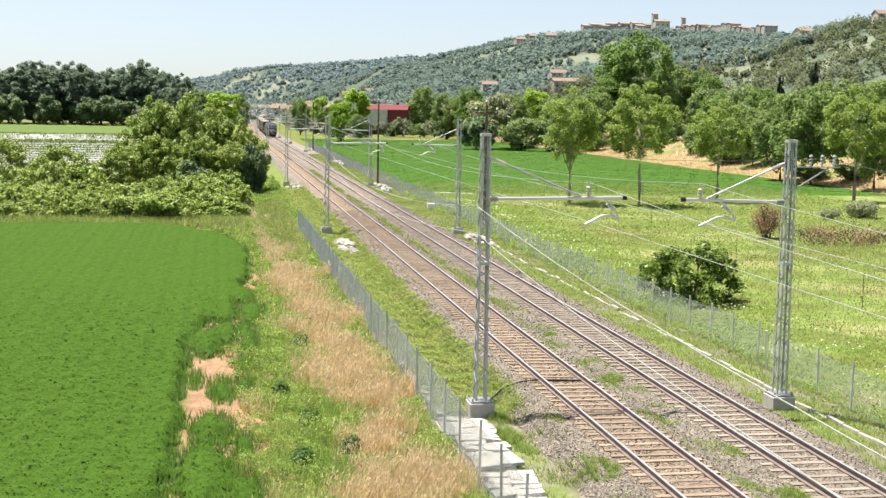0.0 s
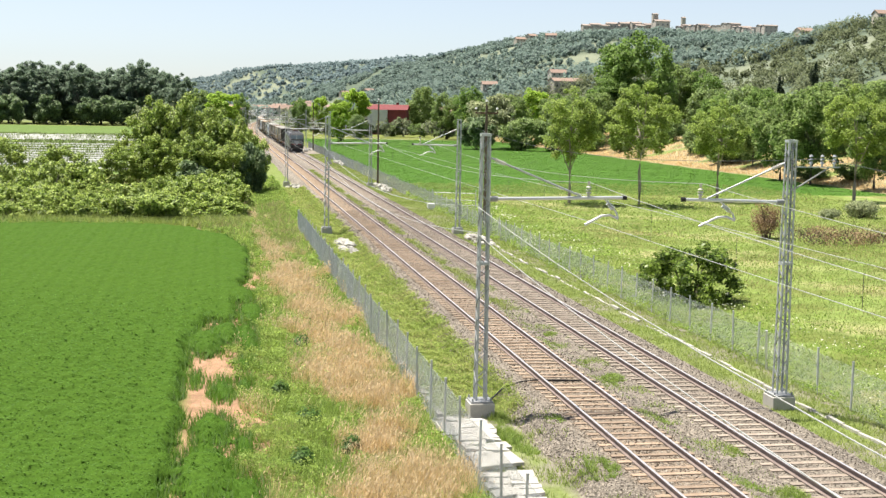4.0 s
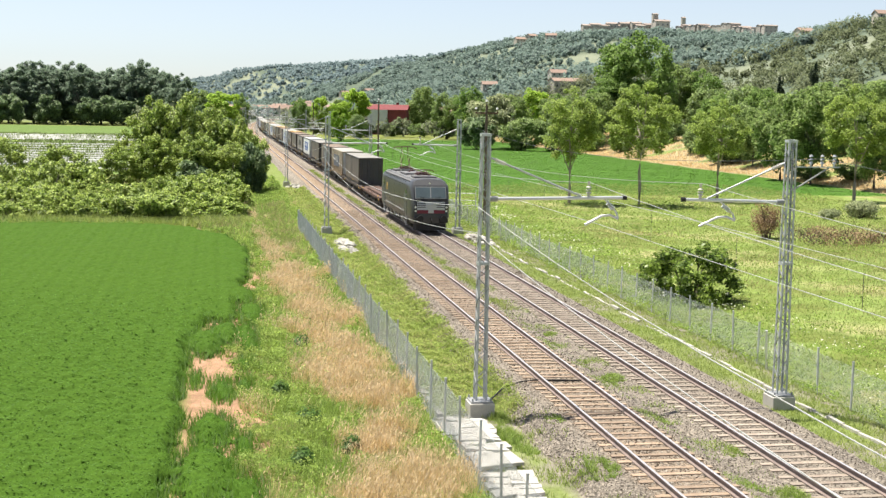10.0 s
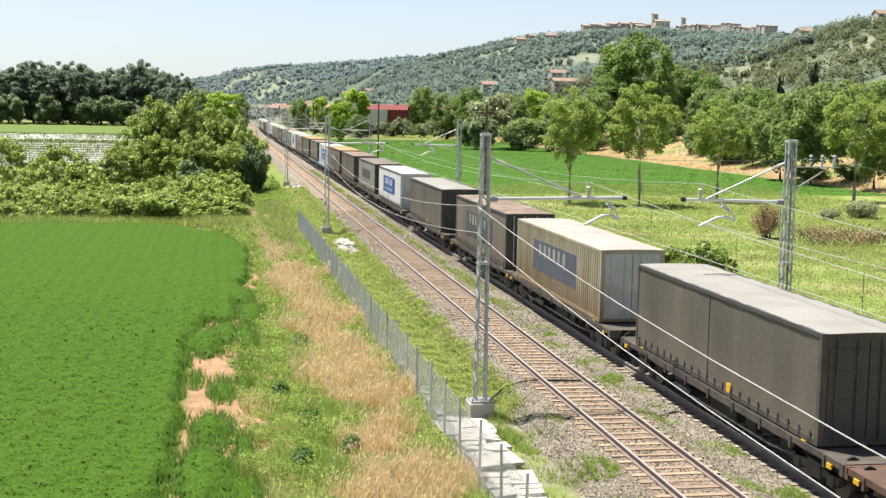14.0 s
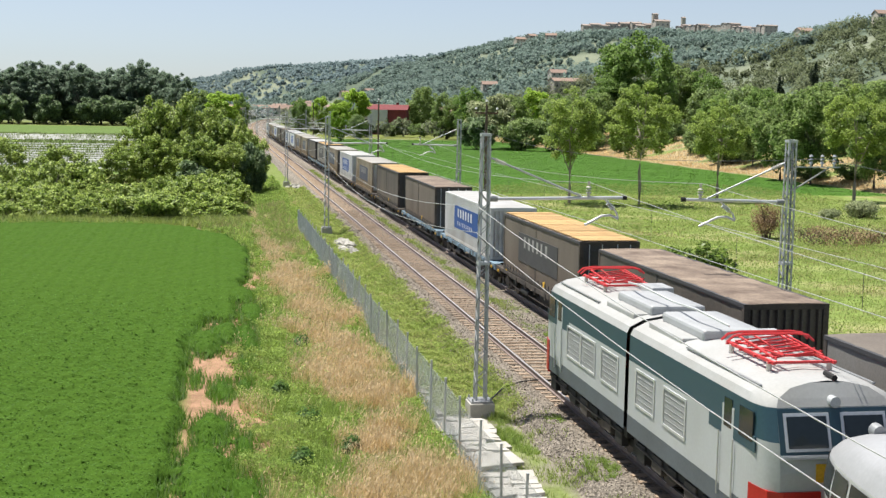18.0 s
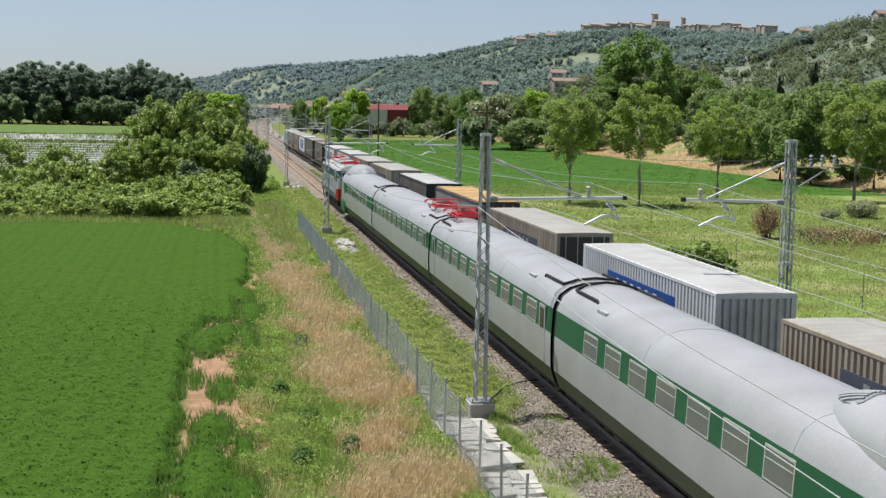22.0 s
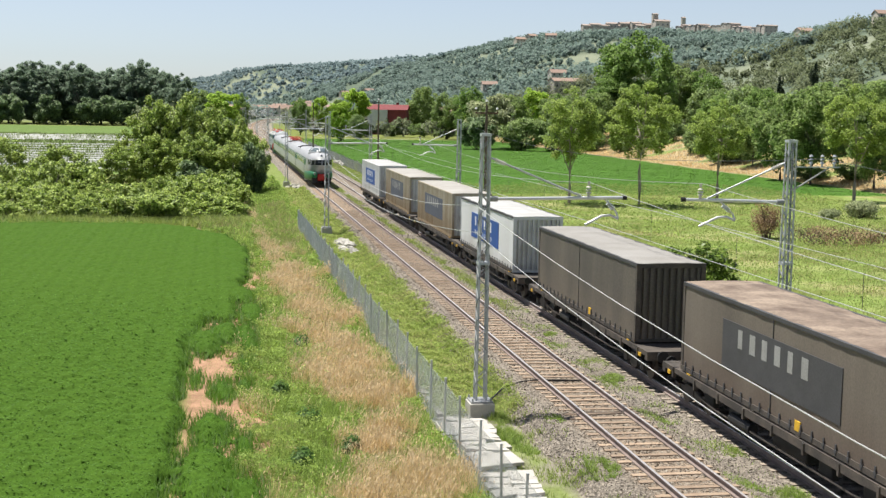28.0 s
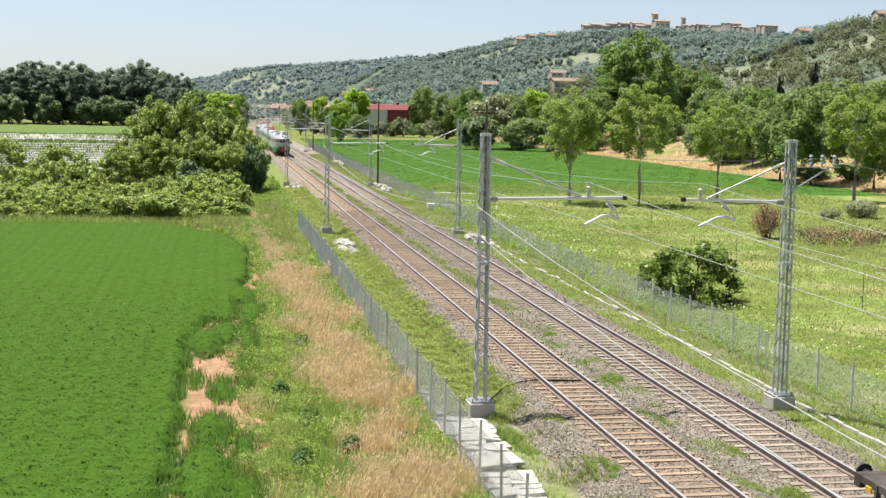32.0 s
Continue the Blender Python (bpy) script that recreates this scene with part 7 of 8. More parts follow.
def build_plant(name, label, category, seed, high, wide, leaf, count, lobes, kind, low=0.35, trunk=True, bark=BARK, lobe=0.42, squash=0.8, bole=0.16):
    t = thing(name, label, category)
    v, f, cs = crown_mesh(seed, high, wide, leaf, count, lobes, low, lobe, squash)
    c = soup("crown", v, f, LEAF[kind])
    c.parent = t
    rg = random.Random(seed)
    bm = B()
    if trunk:
        top = high * (low + 0.35)
        pts = [(rg.uniform(-0.12, 0.12) * i * 0.5, rg.uniform(-0.12, 0.12) * i * 0.5, top * i / 5 - 0.2 * (i == 0)) for i in range(6)]
        path_tube(bm, pts, [bole * (1.25 - 0.18 * i) for i in range(6)], 7)
        for k in range(min(len(cs), 9)):
            a = Vector(pts[rg.choice((2, 3, 4))])
            b = Vector(cs[k])
            path_tube(bm, [a, a.lerp(b, 0.5) + Vector((0, 0, -0.1)), b], [bole * 0.45, bole * 0.3, bole * 0.1], 5)
        part("trunk", bm, bark, t)
    else:
        for k in range(6):
            b = Vector(cs[k % len(cs)])
            path_tube(bm, [(rg.uniform(-0.3, 0.3), rg.uniform(-0.3, 0.3), -0.2), (b.x * 0.5, b.y * 0.5, b.z * 0.5), b], [0.07, 0.05, 0.02], 5)
        part("stem", bm, bark, t)
    t["dims"] = (high, wide)
    return t


PROTO = {
    "a": [build_plant("walnut_tree", "leafy green walnut tree with a pale slender trunk", "tree", s, 13.0, 8.4, 0.125, 13000, 110, "a", 0.34, True, BARK_PALE, 0.19, 0.7, 0.17) for s in (1, 2, 17)],
    "b": [build_plant("broadleaf_tree", "full green broadleaf tree beyond the field", "tree", s, 14.0, 11.0, 0.21, 12000, 110, "b", 0.08, True, BARK, 0.21) for s in (3, 4)],
    "c": [build_plant("oak_tree", "large dark green spreading oak tree", "tree", s, 22.0, 17.0, 0.30, 15000, 120, "c", 0.04, True, BARK, 0.21, 0.8, 0.35) for s in (5, 6)],
    "y": [build_plant("acacia_tree", "yellow-green acacia tree among darker trees", "tree", s, 16.0, 10.0, 0.30, 6500, 50, "y", 0.10, True, BARK, 0.28) for s in (7,)],
    "o": [build_plant("olive_tree", "greyish green olive tree with a round crown", "tree", 8, 13.0, 12.0, 0.26, 8000, 60, "o", 0.04, True, BARK, 0.26)],
    "s": [build_plant("hedge_shrub", "dense green hedge shrub at the field's edge", "shrub", s, 7.0, 9.0, 0.20, 6500, 60, "s", 0.0, False, BARK, 0.25) for s in (9, 10)],
    "d": [build_plant("hedge_shrub", "very dark green dense hedge shrub, some put in for shaded hollows", "shrub", 11, 8.0, 9.0, 0.27, 6000, 44, "d", 0.0, False, BARK, 0.30)],
    "v": [build_plant("vine_thicket", "thicket overgrown with yellow-green vines", "shrub", s, 10.0, 7.0, 0.13, 13000, 90, "v", 0.0, False, BARK_PALE, 0.19, 1.1) for s in (12, 13, 22)],
    "w": [build_plant("bramble", "tangled yellow-green bramble bush", "shrub", s, 2.8, 5.2, 0.11, 4200, 50, "v", 0.0, False, BARK_PALE, 0.17, 1.0) for s in (18, 19, 20)],
    "f": [build_plant("grove_tree", "tall grey-green tree of a distant grove", "tree", s, 27.0, 16.0, 0.36, 12500, 150, "f", 0.03, True, BARK_PALE, 0.17, 1.0, 0.4) for s in (14, 15, 16)],
    "k": [build_plant("cypress", "slender dark green cypress on the hillside", "tree", 23, 14.0, 3.0, 0.30, 2200, 26, "k", 0.02, True, BARK, 0.45, 2.2)],
    "t": [build_plant("grey_scrub_tree", "grey-green half-bare tree on the hillside", "tree", s, 11.0, 9.0, 0.26, 5200, 60, "t", 0.06, True, BARK_PALE, 0.22) for s in (24, 25)],
}
used = {k: 0 for k in PROTO}


def plant(kind, x, y, high, wide):
    x -= 0.0045 * y
    opts = PROTO[kind]
    i = used[kind]
    used[kind] += 1
    t = opts[i % len(opts)]
    h0, w0 = t["dims"]
    m = pose(x, y, float(height(x, y)) - 0.1, 0, 0, (i * 77) % 360) @ Matrix.Diagonal((wide / w0, wide / w0, high / h0, 1))
    if i < len(opts):
        t.matrix_basis = m
        return t
    c = t.copy()
    scene.collection.objects.link(c)
    for o in t.children:
        k = o.copy()
        scene.collection.objects.link(k)
        k.parent = c
    c.matrix_basis = m
    return c


LONE = [(26.8, 134.5, 12.8, 7.6, "a"), (34.0, 132.2, 13.7, 8.8, "a"), (46.4, 140.4, 12.3, 8.0, "a"), (63.9, 140.9, 14.0, 8.8, "a"), (74.9, 174.6, 15.6, 13.0, "b"), (75.2, 185.5, 14.1, 10.1, "b"), (83.6, 214.7, 11.4, 10.4, "b"), (77.9, 161.7, 15.8, 10.1, "b"), (98.3, 213.2, 13.5, 13.8, "b")]
FAR = [(100.8, 331.3, 28.8, 23.4, "c"), (93.9, 328.4, 17.6, 15.6, "c"), (127.7, 374.8, 22.2, 15.2, "b"), (135.7, 371.8, 20.3, 16.1, "c"), (116.5, 304.0, 13.3, 12.7, "b"), (84.6, 315.6, 14.6, 14.2, "b"), (77.6, 322.8, 15.1, 13.7, "b"), (79.1, 353.5, 18.2, 9.7, "y"), (66.8, 330.8, 14.8, 11.6, "b"), (58.8, 322.3, 15.0, 13.9, "o"), (64.7, 377.3, 17.9, 11.3, "c"), (64.4, 413.0, 16.8, 11.3, "b"), (35.3, 427.4, 17.9, 12.4, "y"), (21.4, 338.4, 13.0, 6.8, "y"), (68.0, 485.1, 19.2, 13.9, "b"), (72.4, 513.1, 17.6, 13.9, "b"), (18.9, 448.9, 13.6, 9.0, "c"), (28.2, 478.3, 15.5, 8.5, "y")]
HEDGE = [(65.2, 310.5, 9.1, 13.7, "s"), (72.6, 308.6, 9.6, 13.7, "s"), (80.0, 304.4, 6.4, 9.9, "s"), (54.0, 315.1, 8.8, 11.0, "d"), (91.9, 281.4, 6.8, 9.3, "s"), (87.0, 251.2, 5.6, 7.2, "s"), (92.5, 238.1, 6.1, 9.3, "s"), (96.0, 225.5, 6.3, 11.0, "s"), (58.7, 434.6, 5.6, 8.8, "s"), (49.7, 440.7, 5.0, 7.9, "s"), (67.3, 433.2, 3.6, 8.8, "s"), (73.1, 421.9, 3.8, 8.6, "s"), (25.7, 378.1, 7.8, 6.8, "s"), (33.0, 397.5, 8.7, 7.1, "s"), (95.7, 203.3, 7.4, 10.2, "s"), (92.0, 188.2, 8.1, 9.6, "s")]
# The dark "d" shrubs are added to darken the thicket like shaded hollows.
THICKET = [(-20.4, 153.8, 9.0, 6.0, "v"), (-17.6, 154.0, 11.6, 6.6, "v"), (-14.6, 152.6, 12.2, 6.2, "v"), (-11.8, 153.0, 10.4, 6.0, "v"), (-9.2, 150.6, 9.6, 5.0, "v"), (-7.2, 147.9, 7.9, 4.6, "v"), (-17.8, 146.0, 7.0, 6.4, "v"), (-13.4, 145.0, 7.6, 6.0, "v"), (-9.9, 144.5, 6.6, 5.2, "v"), (-35.2, 148.4, 6.6, 7.2, "v"), (-28.4, 149.1, 5.8, 6.6, "v"), (-39.6, 150.0, 7.2, 6.6, "v"), (-22.0, 148.0, 5.6, 6.0, "v"), (-7.2, 144.6, 6.4, 3.4, "d"), (-13.8, 142.0, 4.4, 4.4, "d"), (-37.0, 146.0, 4.0, 4.0, "d"), (-15.5, 158.0, 10.8, 9.0, "d"), (-10.5, 157.0, 9.0, 7.0, "d")]
GROVE = [(-100.8, 593.4, 26.0, 15.7, "f"), (-91.5, 604.8, 28.7, 17.3, "f"), (-79.4, 596.2, 28.5, 17.0, "f"), (-68.8, 587.2, 25.4, 15.1, "f"), (-61.2, 598.0, 28.5, 16.7, "f"), (-51.7, 603.7, 28.1, 15.5, "f"), (-42.1, 589.2, 28.4, 15.1, "f"), (-33.9, 599.6, 25.8, 14.0, "f"), (-24.1, 559.9, 22.2, 12.2, "f"), (-16.7, 520.0, 19.8, 11.4, "b"), (-7.6, 430.0, 17.1, 13.4, "y"), (-1.6, 449.9, 14.3, 7.0, "c"), (-112.4, 591.5, 26.3, 17.0, "f"), (-90.4, 635.2, 27.1, 17.1, "f"), (-78.8, 636.5, 28.4, 17.1, "f"), (-59.2, 638.2, 28.4, 17.1, "f"), (-40.7, 639.4, 27.9, 17.1, "f"), (-126.0, 600.0, 27.0, 18.0, "f"), (-30.0, 575.0, 22.0, 14.0, "f"), (-108.0, 620.0, 29.0, 19.0, "f"), (-70.0, 618.0, 29.5, 19.0, "f"), (-96.0, 590.0, 25.0, 17.0, "f"), (-85.0, 588.0, 26.0, 16.0, "f"), (-74.0, 600.0, 27.0, 17.0, "f"), (-56.0, 592.0, 26.0, 16.0, "f"), (-47.0, 598.0, 27.0, 16.0, "f"), (-118.0, 596.0, 27.0, 17.0, "f"), (-50.0, 625.0, 29.0, 19.0, "f")]
SLOPE = [(140.0, 420.0, 14.0, 13.0, "t"), (152.0, 440.0, 13.0, 12.0, "t"), (163.0, 430.0, 12.0, 11.0, "t"), (150.0, 480.0, 13.0, 12.0, "t"), (172.0, 470.0, 14.0, 12.0, "t"), (186.0, 455.0, 12.0, 12.0, "t"), (178.0, 510.0, 13.0, 13.0, "t"), (200.0, 500.0, 13.0, 12.0, "t"), (214.0, 520.0, 13.0, 12.0, "t"), (162.0, 395.0, 14.0, 13.0, "c"), (180.0, 415.0, 13.0, 13.0, "c"), (200.0, 440.0, 14.0, 13.0, "b"), (220.0, 470.0, 14.0, 13.0, "c"), (236.0, 500.0, 13.0, 13.0, "b"), (206.0, 405.0, 14.0, 13.0, "c"), (228.0, 430.0, 14.0, 13.0, "b"), (236.0, 532.0, 20.0, 3.6, "k"), (258.0, 545.0, 22.0, 4.4, "k"), (40.0, 452.0, 13.0, 2.6, "k")]
for row in LONE + FAR + HEDGE + THICKET + SLOPE:
    plant(row[4], *row[:4])
for k, row in enumerate(GROVE):
    plant(row[4], row[0], row[1], row[2] * (0.94, 1.04, 0.99, 1.06, 0.9)[k % 5], row[3] * (1.25 if row[4] == "f" else 1.0))
rr = random.Random(21)
# undergrowth below the grove and behind the field
for k in range(16):
    plant("d", -122 + k * 6.6 + rr.uniform(-2, 2), 582 + rr.uniform(-6, 10), rr.uniform(9, 14), rr.uniform(12, 15))
# wooded bank on the right
for k in range(44):
    xx, yy = rr.uniform(92, 190), rr.uniform(190, 420)
    if 0.26 < math.atan2(xx + 12, yy) < 0.62:
        plant(rr.choice("bbcss"), xx, yy, rr.uniform(9, 15), rr.uniform(9, 14))
for k in range(26):
    xx, yy = rr.uniform(34, 120), rr.uniform(400, 560)
    if abs((xx + 12) / yy - 0.139) > 0.035 or yy > 575:
        plant(rr.choice("bbcys"), xx, yy, rr.uniform(8, 14), rr.uniform(8, 13))
for k in range(26):
    plant("s", rr.uniform(78, 104), rr.uniform(135, 330), rr.uniform(2.2, 5.0), rr.uniform(4.5, 8.5))
# brambles in front of the thicket
for k in range(70):
    yy = 111 + 36 * rr.random() ** 1.2
    xx = rr.uniform(-17.5 - yy * 0.14, -8.0 - (yy < 122) * 2.5)
    plant("w", xx, yy, rr.uniform(1.8, 3.6) * (0.75 + (yy - 111) / 70), rr.uniform(4.5, 7.5))

# shrubs in the meadow
shrub = build_plant("laurel_bush", "dense dark green laurel bush in the meadow", "shrub", 34, 4.6, 5.6, 0.11, 6400, 80, "g", 0.0, False, BARK, 0.17, 1.0)
shrub.matrix_basis = pose(13.5, 64.6, -1.8) @ Matrix.Diagonal((1.12, 1.12, 0.9, 1))
dead = build_plant("dead_bush", "withered red-brown bush in the meadow", "shrub", 32, 3.3, 3.0, 0.07, 3200, 22, "r", 0.0, False, BARK, 0.45, 1.0)
dead.matrix_basis = pose(32.6, 97.5, -1.05)
low = build_plant("hedge_shrub", "low grey-green shrub beside the field", "shrub", 33, 2.2, 6.0, 0.14, 3500, 18, "o", 0.0, False)
low.matrix_basis = pose(52.0, 118.0, -1.0) @ Matrix.Diagonal((0.75, 0.75, 0.75, 1))
low2 = copy_thing(low, pose(47.5, 116.0, -1.0, 0, 0, 80) @ Matrix.Diagonal((0.6, 0.6, 0.6, 1)))
brush = thing("brush_pile", "heap of brown dry branches in the meadow", "brush pile", "", pose(36.5, 93.0, -1.05))
bm = B()
for k in range(190):
    a = Vector((rr.uniform(-4.5, 4.5), rr.uniform(-1.5, 1.5), rr.uniform(0, 0.8)))
    d = Vector((rr.uniform(-1, 1), rr.uniform(-0.8, 0.8), rr.uniform(0.2, 1.0))) * rr.uniform(0.6, 1.5)
    path_tube(bm, [a, a + d * 0.5 + Vector((0, 0, 0.1)), a + d], [0.03, 0.02, 0.008], 3)
tagged(part("branch", bm, BARK, brush), kind="stuff")
v, f, cs = crown_mesh(35, 1.5, 9.0, 0.08, 1500, 22, 0.0, 0.22, 0.7)
o = soup("withered_leaves", v, f, LEAF["r"])
o.parent = brush

# far woods on the hills
def hill_woods(count, r0, r1, leaves, size, tall, seed, a0=-0.06, a1=0.62):
    rg = np.random.default_rng(seed)
    az = rg.uniform(a0, a1, count)
    big = np.interp(az, RIDGE_AZ, RIDGE_R)
    r = np.sqrt(rg.uniform(r0 * r0, r1 * r1, count))
    x, y = np.sin(az) * r - 12, np.cos(az) * r
    patch = rough(x, y, 95) + 0.4 * rough(x + 50, y, 37)
    k = (patch < (0.5 if r0 < 800 else 0.17) + 0.22 * rg.normal(size=count)) & (r < big * np.where((az > 0.285) & (az < 0.43), 0.965, 1.01)) & (np.abs(x - bend_a(y) - 2) > 14)
    patch = patch[k]
    x, y, r = x[k], y[k], r[k]
    h = tall * rg.uniform(0.45, 1.0, len(x)) * np.clip(1.0 - 0.6 * patch, 0.5, 1.4)
    z = height(x, y)
    p = np.repeat(np.stack([x, y, z + h * 0.5], 1), leaves, 0)
    d = rg.normal(size=p.shape)
    d /= np.linalg.norm(d, axis=1, keepdims=True)
    hh = np.repeat(h, leaves)[:, None]
    p = p + d * hh * np.array([0.5, 0.5, 0.5]) * rg.uniform(0.6, 1.0, (len(p), 1))
    v, f = diamonds(p, d + rg.normal(size=p.shape) * 0.4 + np.array([0, 0, 0.3]), size * rg.uniform(0.6, 1.3, len(p)), rg, 0.7)
    return v, f


def bend_a(y):
    return BEND * np.maximum(0, y - STRAIGHT) ** 2


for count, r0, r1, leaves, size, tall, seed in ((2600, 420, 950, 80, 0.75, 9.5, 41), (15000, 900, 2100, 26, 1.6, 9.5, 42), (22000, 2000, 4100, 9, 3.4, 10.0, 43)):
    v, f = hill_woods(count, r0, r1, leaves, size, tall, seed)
    tagged(soup("distant_woods", v, f, FAR_LEAF if r0 > 1500 else HILL_LEAF if r0 > 800 else SLOPE_LEAF), "green woods covering the distant hills, haze tinted into the farther leaf colours", "woods", kind="stuff")

# ---- houses ----
PLASTER = mat("pale_plaster", (0.52, 0.48, 0.41), 0.9, 0, 0.1, 0.5, 8, 0, (0.48, 0.42, 0.35), 0.5, rand=0.12)
TILE = mat("terracotta_tiles", (0.33, 0.235, 0.19), 0.9, 0, 0.2, 0.8, 8, 0, (0.25, 0.17, 0.125), 0.5, rand=0.12)
SHADE = mat("dark_window", (0.05, 0.055, 0.06), 0.2, 0, 0.1, 1, 5)
BARN_RED = mat("red_barn_boards", (0.21, 0.042, 0.045), 0.8, 0, 0.2, 1, 10, 0.1, (0.14, 0.035, 0.035), 0.6)
SHEET = mat("pale_corrugated_sheet", (0.55, 0.56, 0.56), 0.6, 0.2, 0.1, 1, 10)
OLD_TILE = mat("weathered_town_tiles", (0.37, 0.30, 0.26), 0.9, 0, 0.15, 0.8, 8, 0, (0.30, 0.25, 0.22), 0.5, rand=0.12)
STONE_WALL = mat("old_town_stone", (0.47, 0.43, 0.38), 0.9, 0, 0.12, 0.3, 5, 0, (0.38, 0.34, 0.30), 0.5, rand=0.15)


def build_house(name, label, w, d, h, wall, roofing, rows, cols, pitch=0.28, cat="house", group="houses"):
    """A gabled house, its ridge along x, front towards -y."""
    t = thing(name, label, cat, group)
    bm = B()
    rz = d / 2 * pitch * 2
    loft(bm, [[(x, -d / 2, -3), (x, -d / 2, h), (x, 0, h + rz), (x, d / 2, h), (x, d / 2, -3)] for x in (-w / 2, w / 2)], False)
    for x in (-w / 2, w / 2):
        bm.faces.new([bm.verts.new(p) for p in ((x, -d / 2, -3), (x, -d / 2, h), (x, 0, h + rz), (x, d / 2, h), (x, d / 2, -3))])
    part("wall", bm, wall, t)
    for s in (-1, 1):
        bm = B()
        o = 0.5
        k = rz / (d / 2)
        loft(bm, [[(x, s * (d / 2 + o), h - o * k + 0.06), (x, 0, h + rz + 0.06), (x, 0, h + rz + 0.26), (x, s * (d / 2 + o), h - o * k + 0.26)] for x in (-w / 2 - o, w / 2 + o)], True, True, True)
        part("roof", bm, roofing, t)
    for i in range(rows):
        for j in range(cols):
            x = -w / 2 + w * (j + 0.5) / cols
            z = h * (i + 0.35) / rows
            bm = B()
            box(bm, x - 0.55, x + 0.55, -d / 2 - 0.05, -d / 2 + 0.1, z, z + 1.4)
            part("window", bm, SHADE, t)
    for s in (-1, 1):
        bm = B()
        box(bm, *sorted((s * (w / 2 - 0.1), s * (w / 2 + 0.05))), -0.6, 0.6, h * 0.45, h * 0.45 + 1.4)
        part("window", bm, SHADE, t)
    bm = B()
    box(bm, w * 0.2, w * 0.2 + 0.8, 0.4, 1.2, h + rz * 0.5, h + rz + 0.9)
    part("chimney", bm, wall, t)
    return t


def on_ground(x, y, turn=0.0, dz=0.0):
    return pose(x, y, float(height(x, y)) + dz, 0, 0, turn)


cottage = build_house("house", "pale plastered farmhouse with a terracotta roof", 13, 9, 6.2, PLASTER, TILE, 2, 3)
villa = build_house("house", "long pale house with a low tiled roof", 22, 11, 6.0, PLASTER, TILE, 1, 5, 0.2)
block = build_house("town_house", "old stone house of the hilltop town", 14, 10, 12.0, STONE_WALL, OLD_TILE, 2, 3, 0.18, "house", "hilltop town")
tower = build_house("tower", "square stone tower above the hilltop town", 7, 7, 27.0, STONE_WALL, OLD_TILE, 4, 1, 0.15, "tower", "hilltop town")
cottage.matrix_basis = on_ground(62.0, 545.0, 8)


def polar(az, r):
    return math.sin(az - 0.0045) * r - 12, math.cos(az - 0.0045) * r


villa.matrix_basis = on_ground(*polar(0.2742, 905.0), 10, 2.8)
ht = random.Random(8)
for az, r, turn in ((0.128, 560, -10), (0.167, 620, 15), (0.168, 760, 0), (0.186, 800, 20), (0.2, 690, -15), (0.238, 1640, 10), (0.262, 1560, -12), (0.452, 1040, 12), (0.508, 905, 0), (0.268, 1000, 5), (0.215, 1100, 0), (0.247, 1700, 25)):
    copy_thing(cottage, on_ground(*polar(az, r), turn, 2.5))
for k in range(30):
    copy_thing(ht.choice((cottage, villa)), on_ground(*polar(ht.uniform(0.0, 0.15), ht.uniform(900, 1700)), ht.uniform(-40, 40), 1.5))
# the hilltop town along the ridge
first = True
for k in range(20):
    az = 0.2895 + 0.0031 * k
    m = on_ground(*polar(az, 1745 + ht.uniform(-12, 12)), ht.uniform(-12, 12), ht.uniform(4, 7) - 2.0 * (k > 14)) @ Matrix.Diagonal((1, 1, ht.uniform(0.85, 1.1), 1))
    if first:
        block.matrix_basis, first = m, False
    else:
        copy_thing(block, m)
for k in range(18):
    copy_thing(block, on_ground(*polar(0.362 + 0.0038 * k, float(np.interp(0.362 + 0.0038 * k, RIDGE_AZ, RIDGE_R)) * 0.985 + ht.uniform(-12, 8)), ht.uniform(-15, 15), ht.uniform(5, 9)) @ Matrix.Diagonal((1.0, 1, ht.uniform(0.4, 0.7), 1)))
tower.matrix_basis = on_ground(*polar(0.341, 1725), 0, 3)
copy_thing(tower, on_ground(*polar(0.3625, 1700), 0, 3) @ Matrix.Diagonal((0.7, 0.7, 0.95, 1)))
copy_thing(block, on_ground(*polar(0.346, 1720), 0, 5) @ Matrix.Diagonal((1.4, 1.2, 1.35, 1)))

barn = build_house("barn", "red wooden barn with a pale sheet-clad front", 12, 9, 6.0, BARN_RED, BARN_RED, 1, 1, 0.14, "barn", "farm")
barn.matrix_basis = on_ground(52.0, 480.0, -14, 1.0) @ Matrix.Diagonal((1.2, 1.2, 1.36, 1))
bm = B()
box(bm, -6.0, 0.2, -5.2, -4.52, 0.2, 6.1)
part("sheet_front", bm, SHEET, barn, "pale sheet-clad front")

# ---- poles ----
def build_pole(label, h, arms):
    t = thing("utility_pole", label, "pole", "utility poles")
    bm = B()
    tube(bm, (0, 0, -0.5), (0, 0, h), 0.15, 10, 0.10)
    part("pole", bm, WOOD_POLE, t, "", True)
    if arms:
        bm = B()
        box(bm, -0.95, 0.95, -0.05, 0.05, h - 0.75, h - 0.63)
        part("crossarm", bm, BROWN_PORCELAIN, t)
    for x, z in ((-0.9, h - 0.62), (0, h), (0.9, h - 0.62)) if arms else ((0, h),):
        bm = B()
        tube(bm, (x, 0, z - 0.05), (x, 0, z + 0.3), 0.03, 6)
        stem = part("pin", bm, BROWN_PORCELAIN, t)
        bm = B()
        tube(bm, (x, 0, z + 0.26), (x, 0, z + 0.42), 0.13, 10, 0.05)
        part("insulator", bm, WHITE_PAINT, stem, "white insulator cap")
    return t


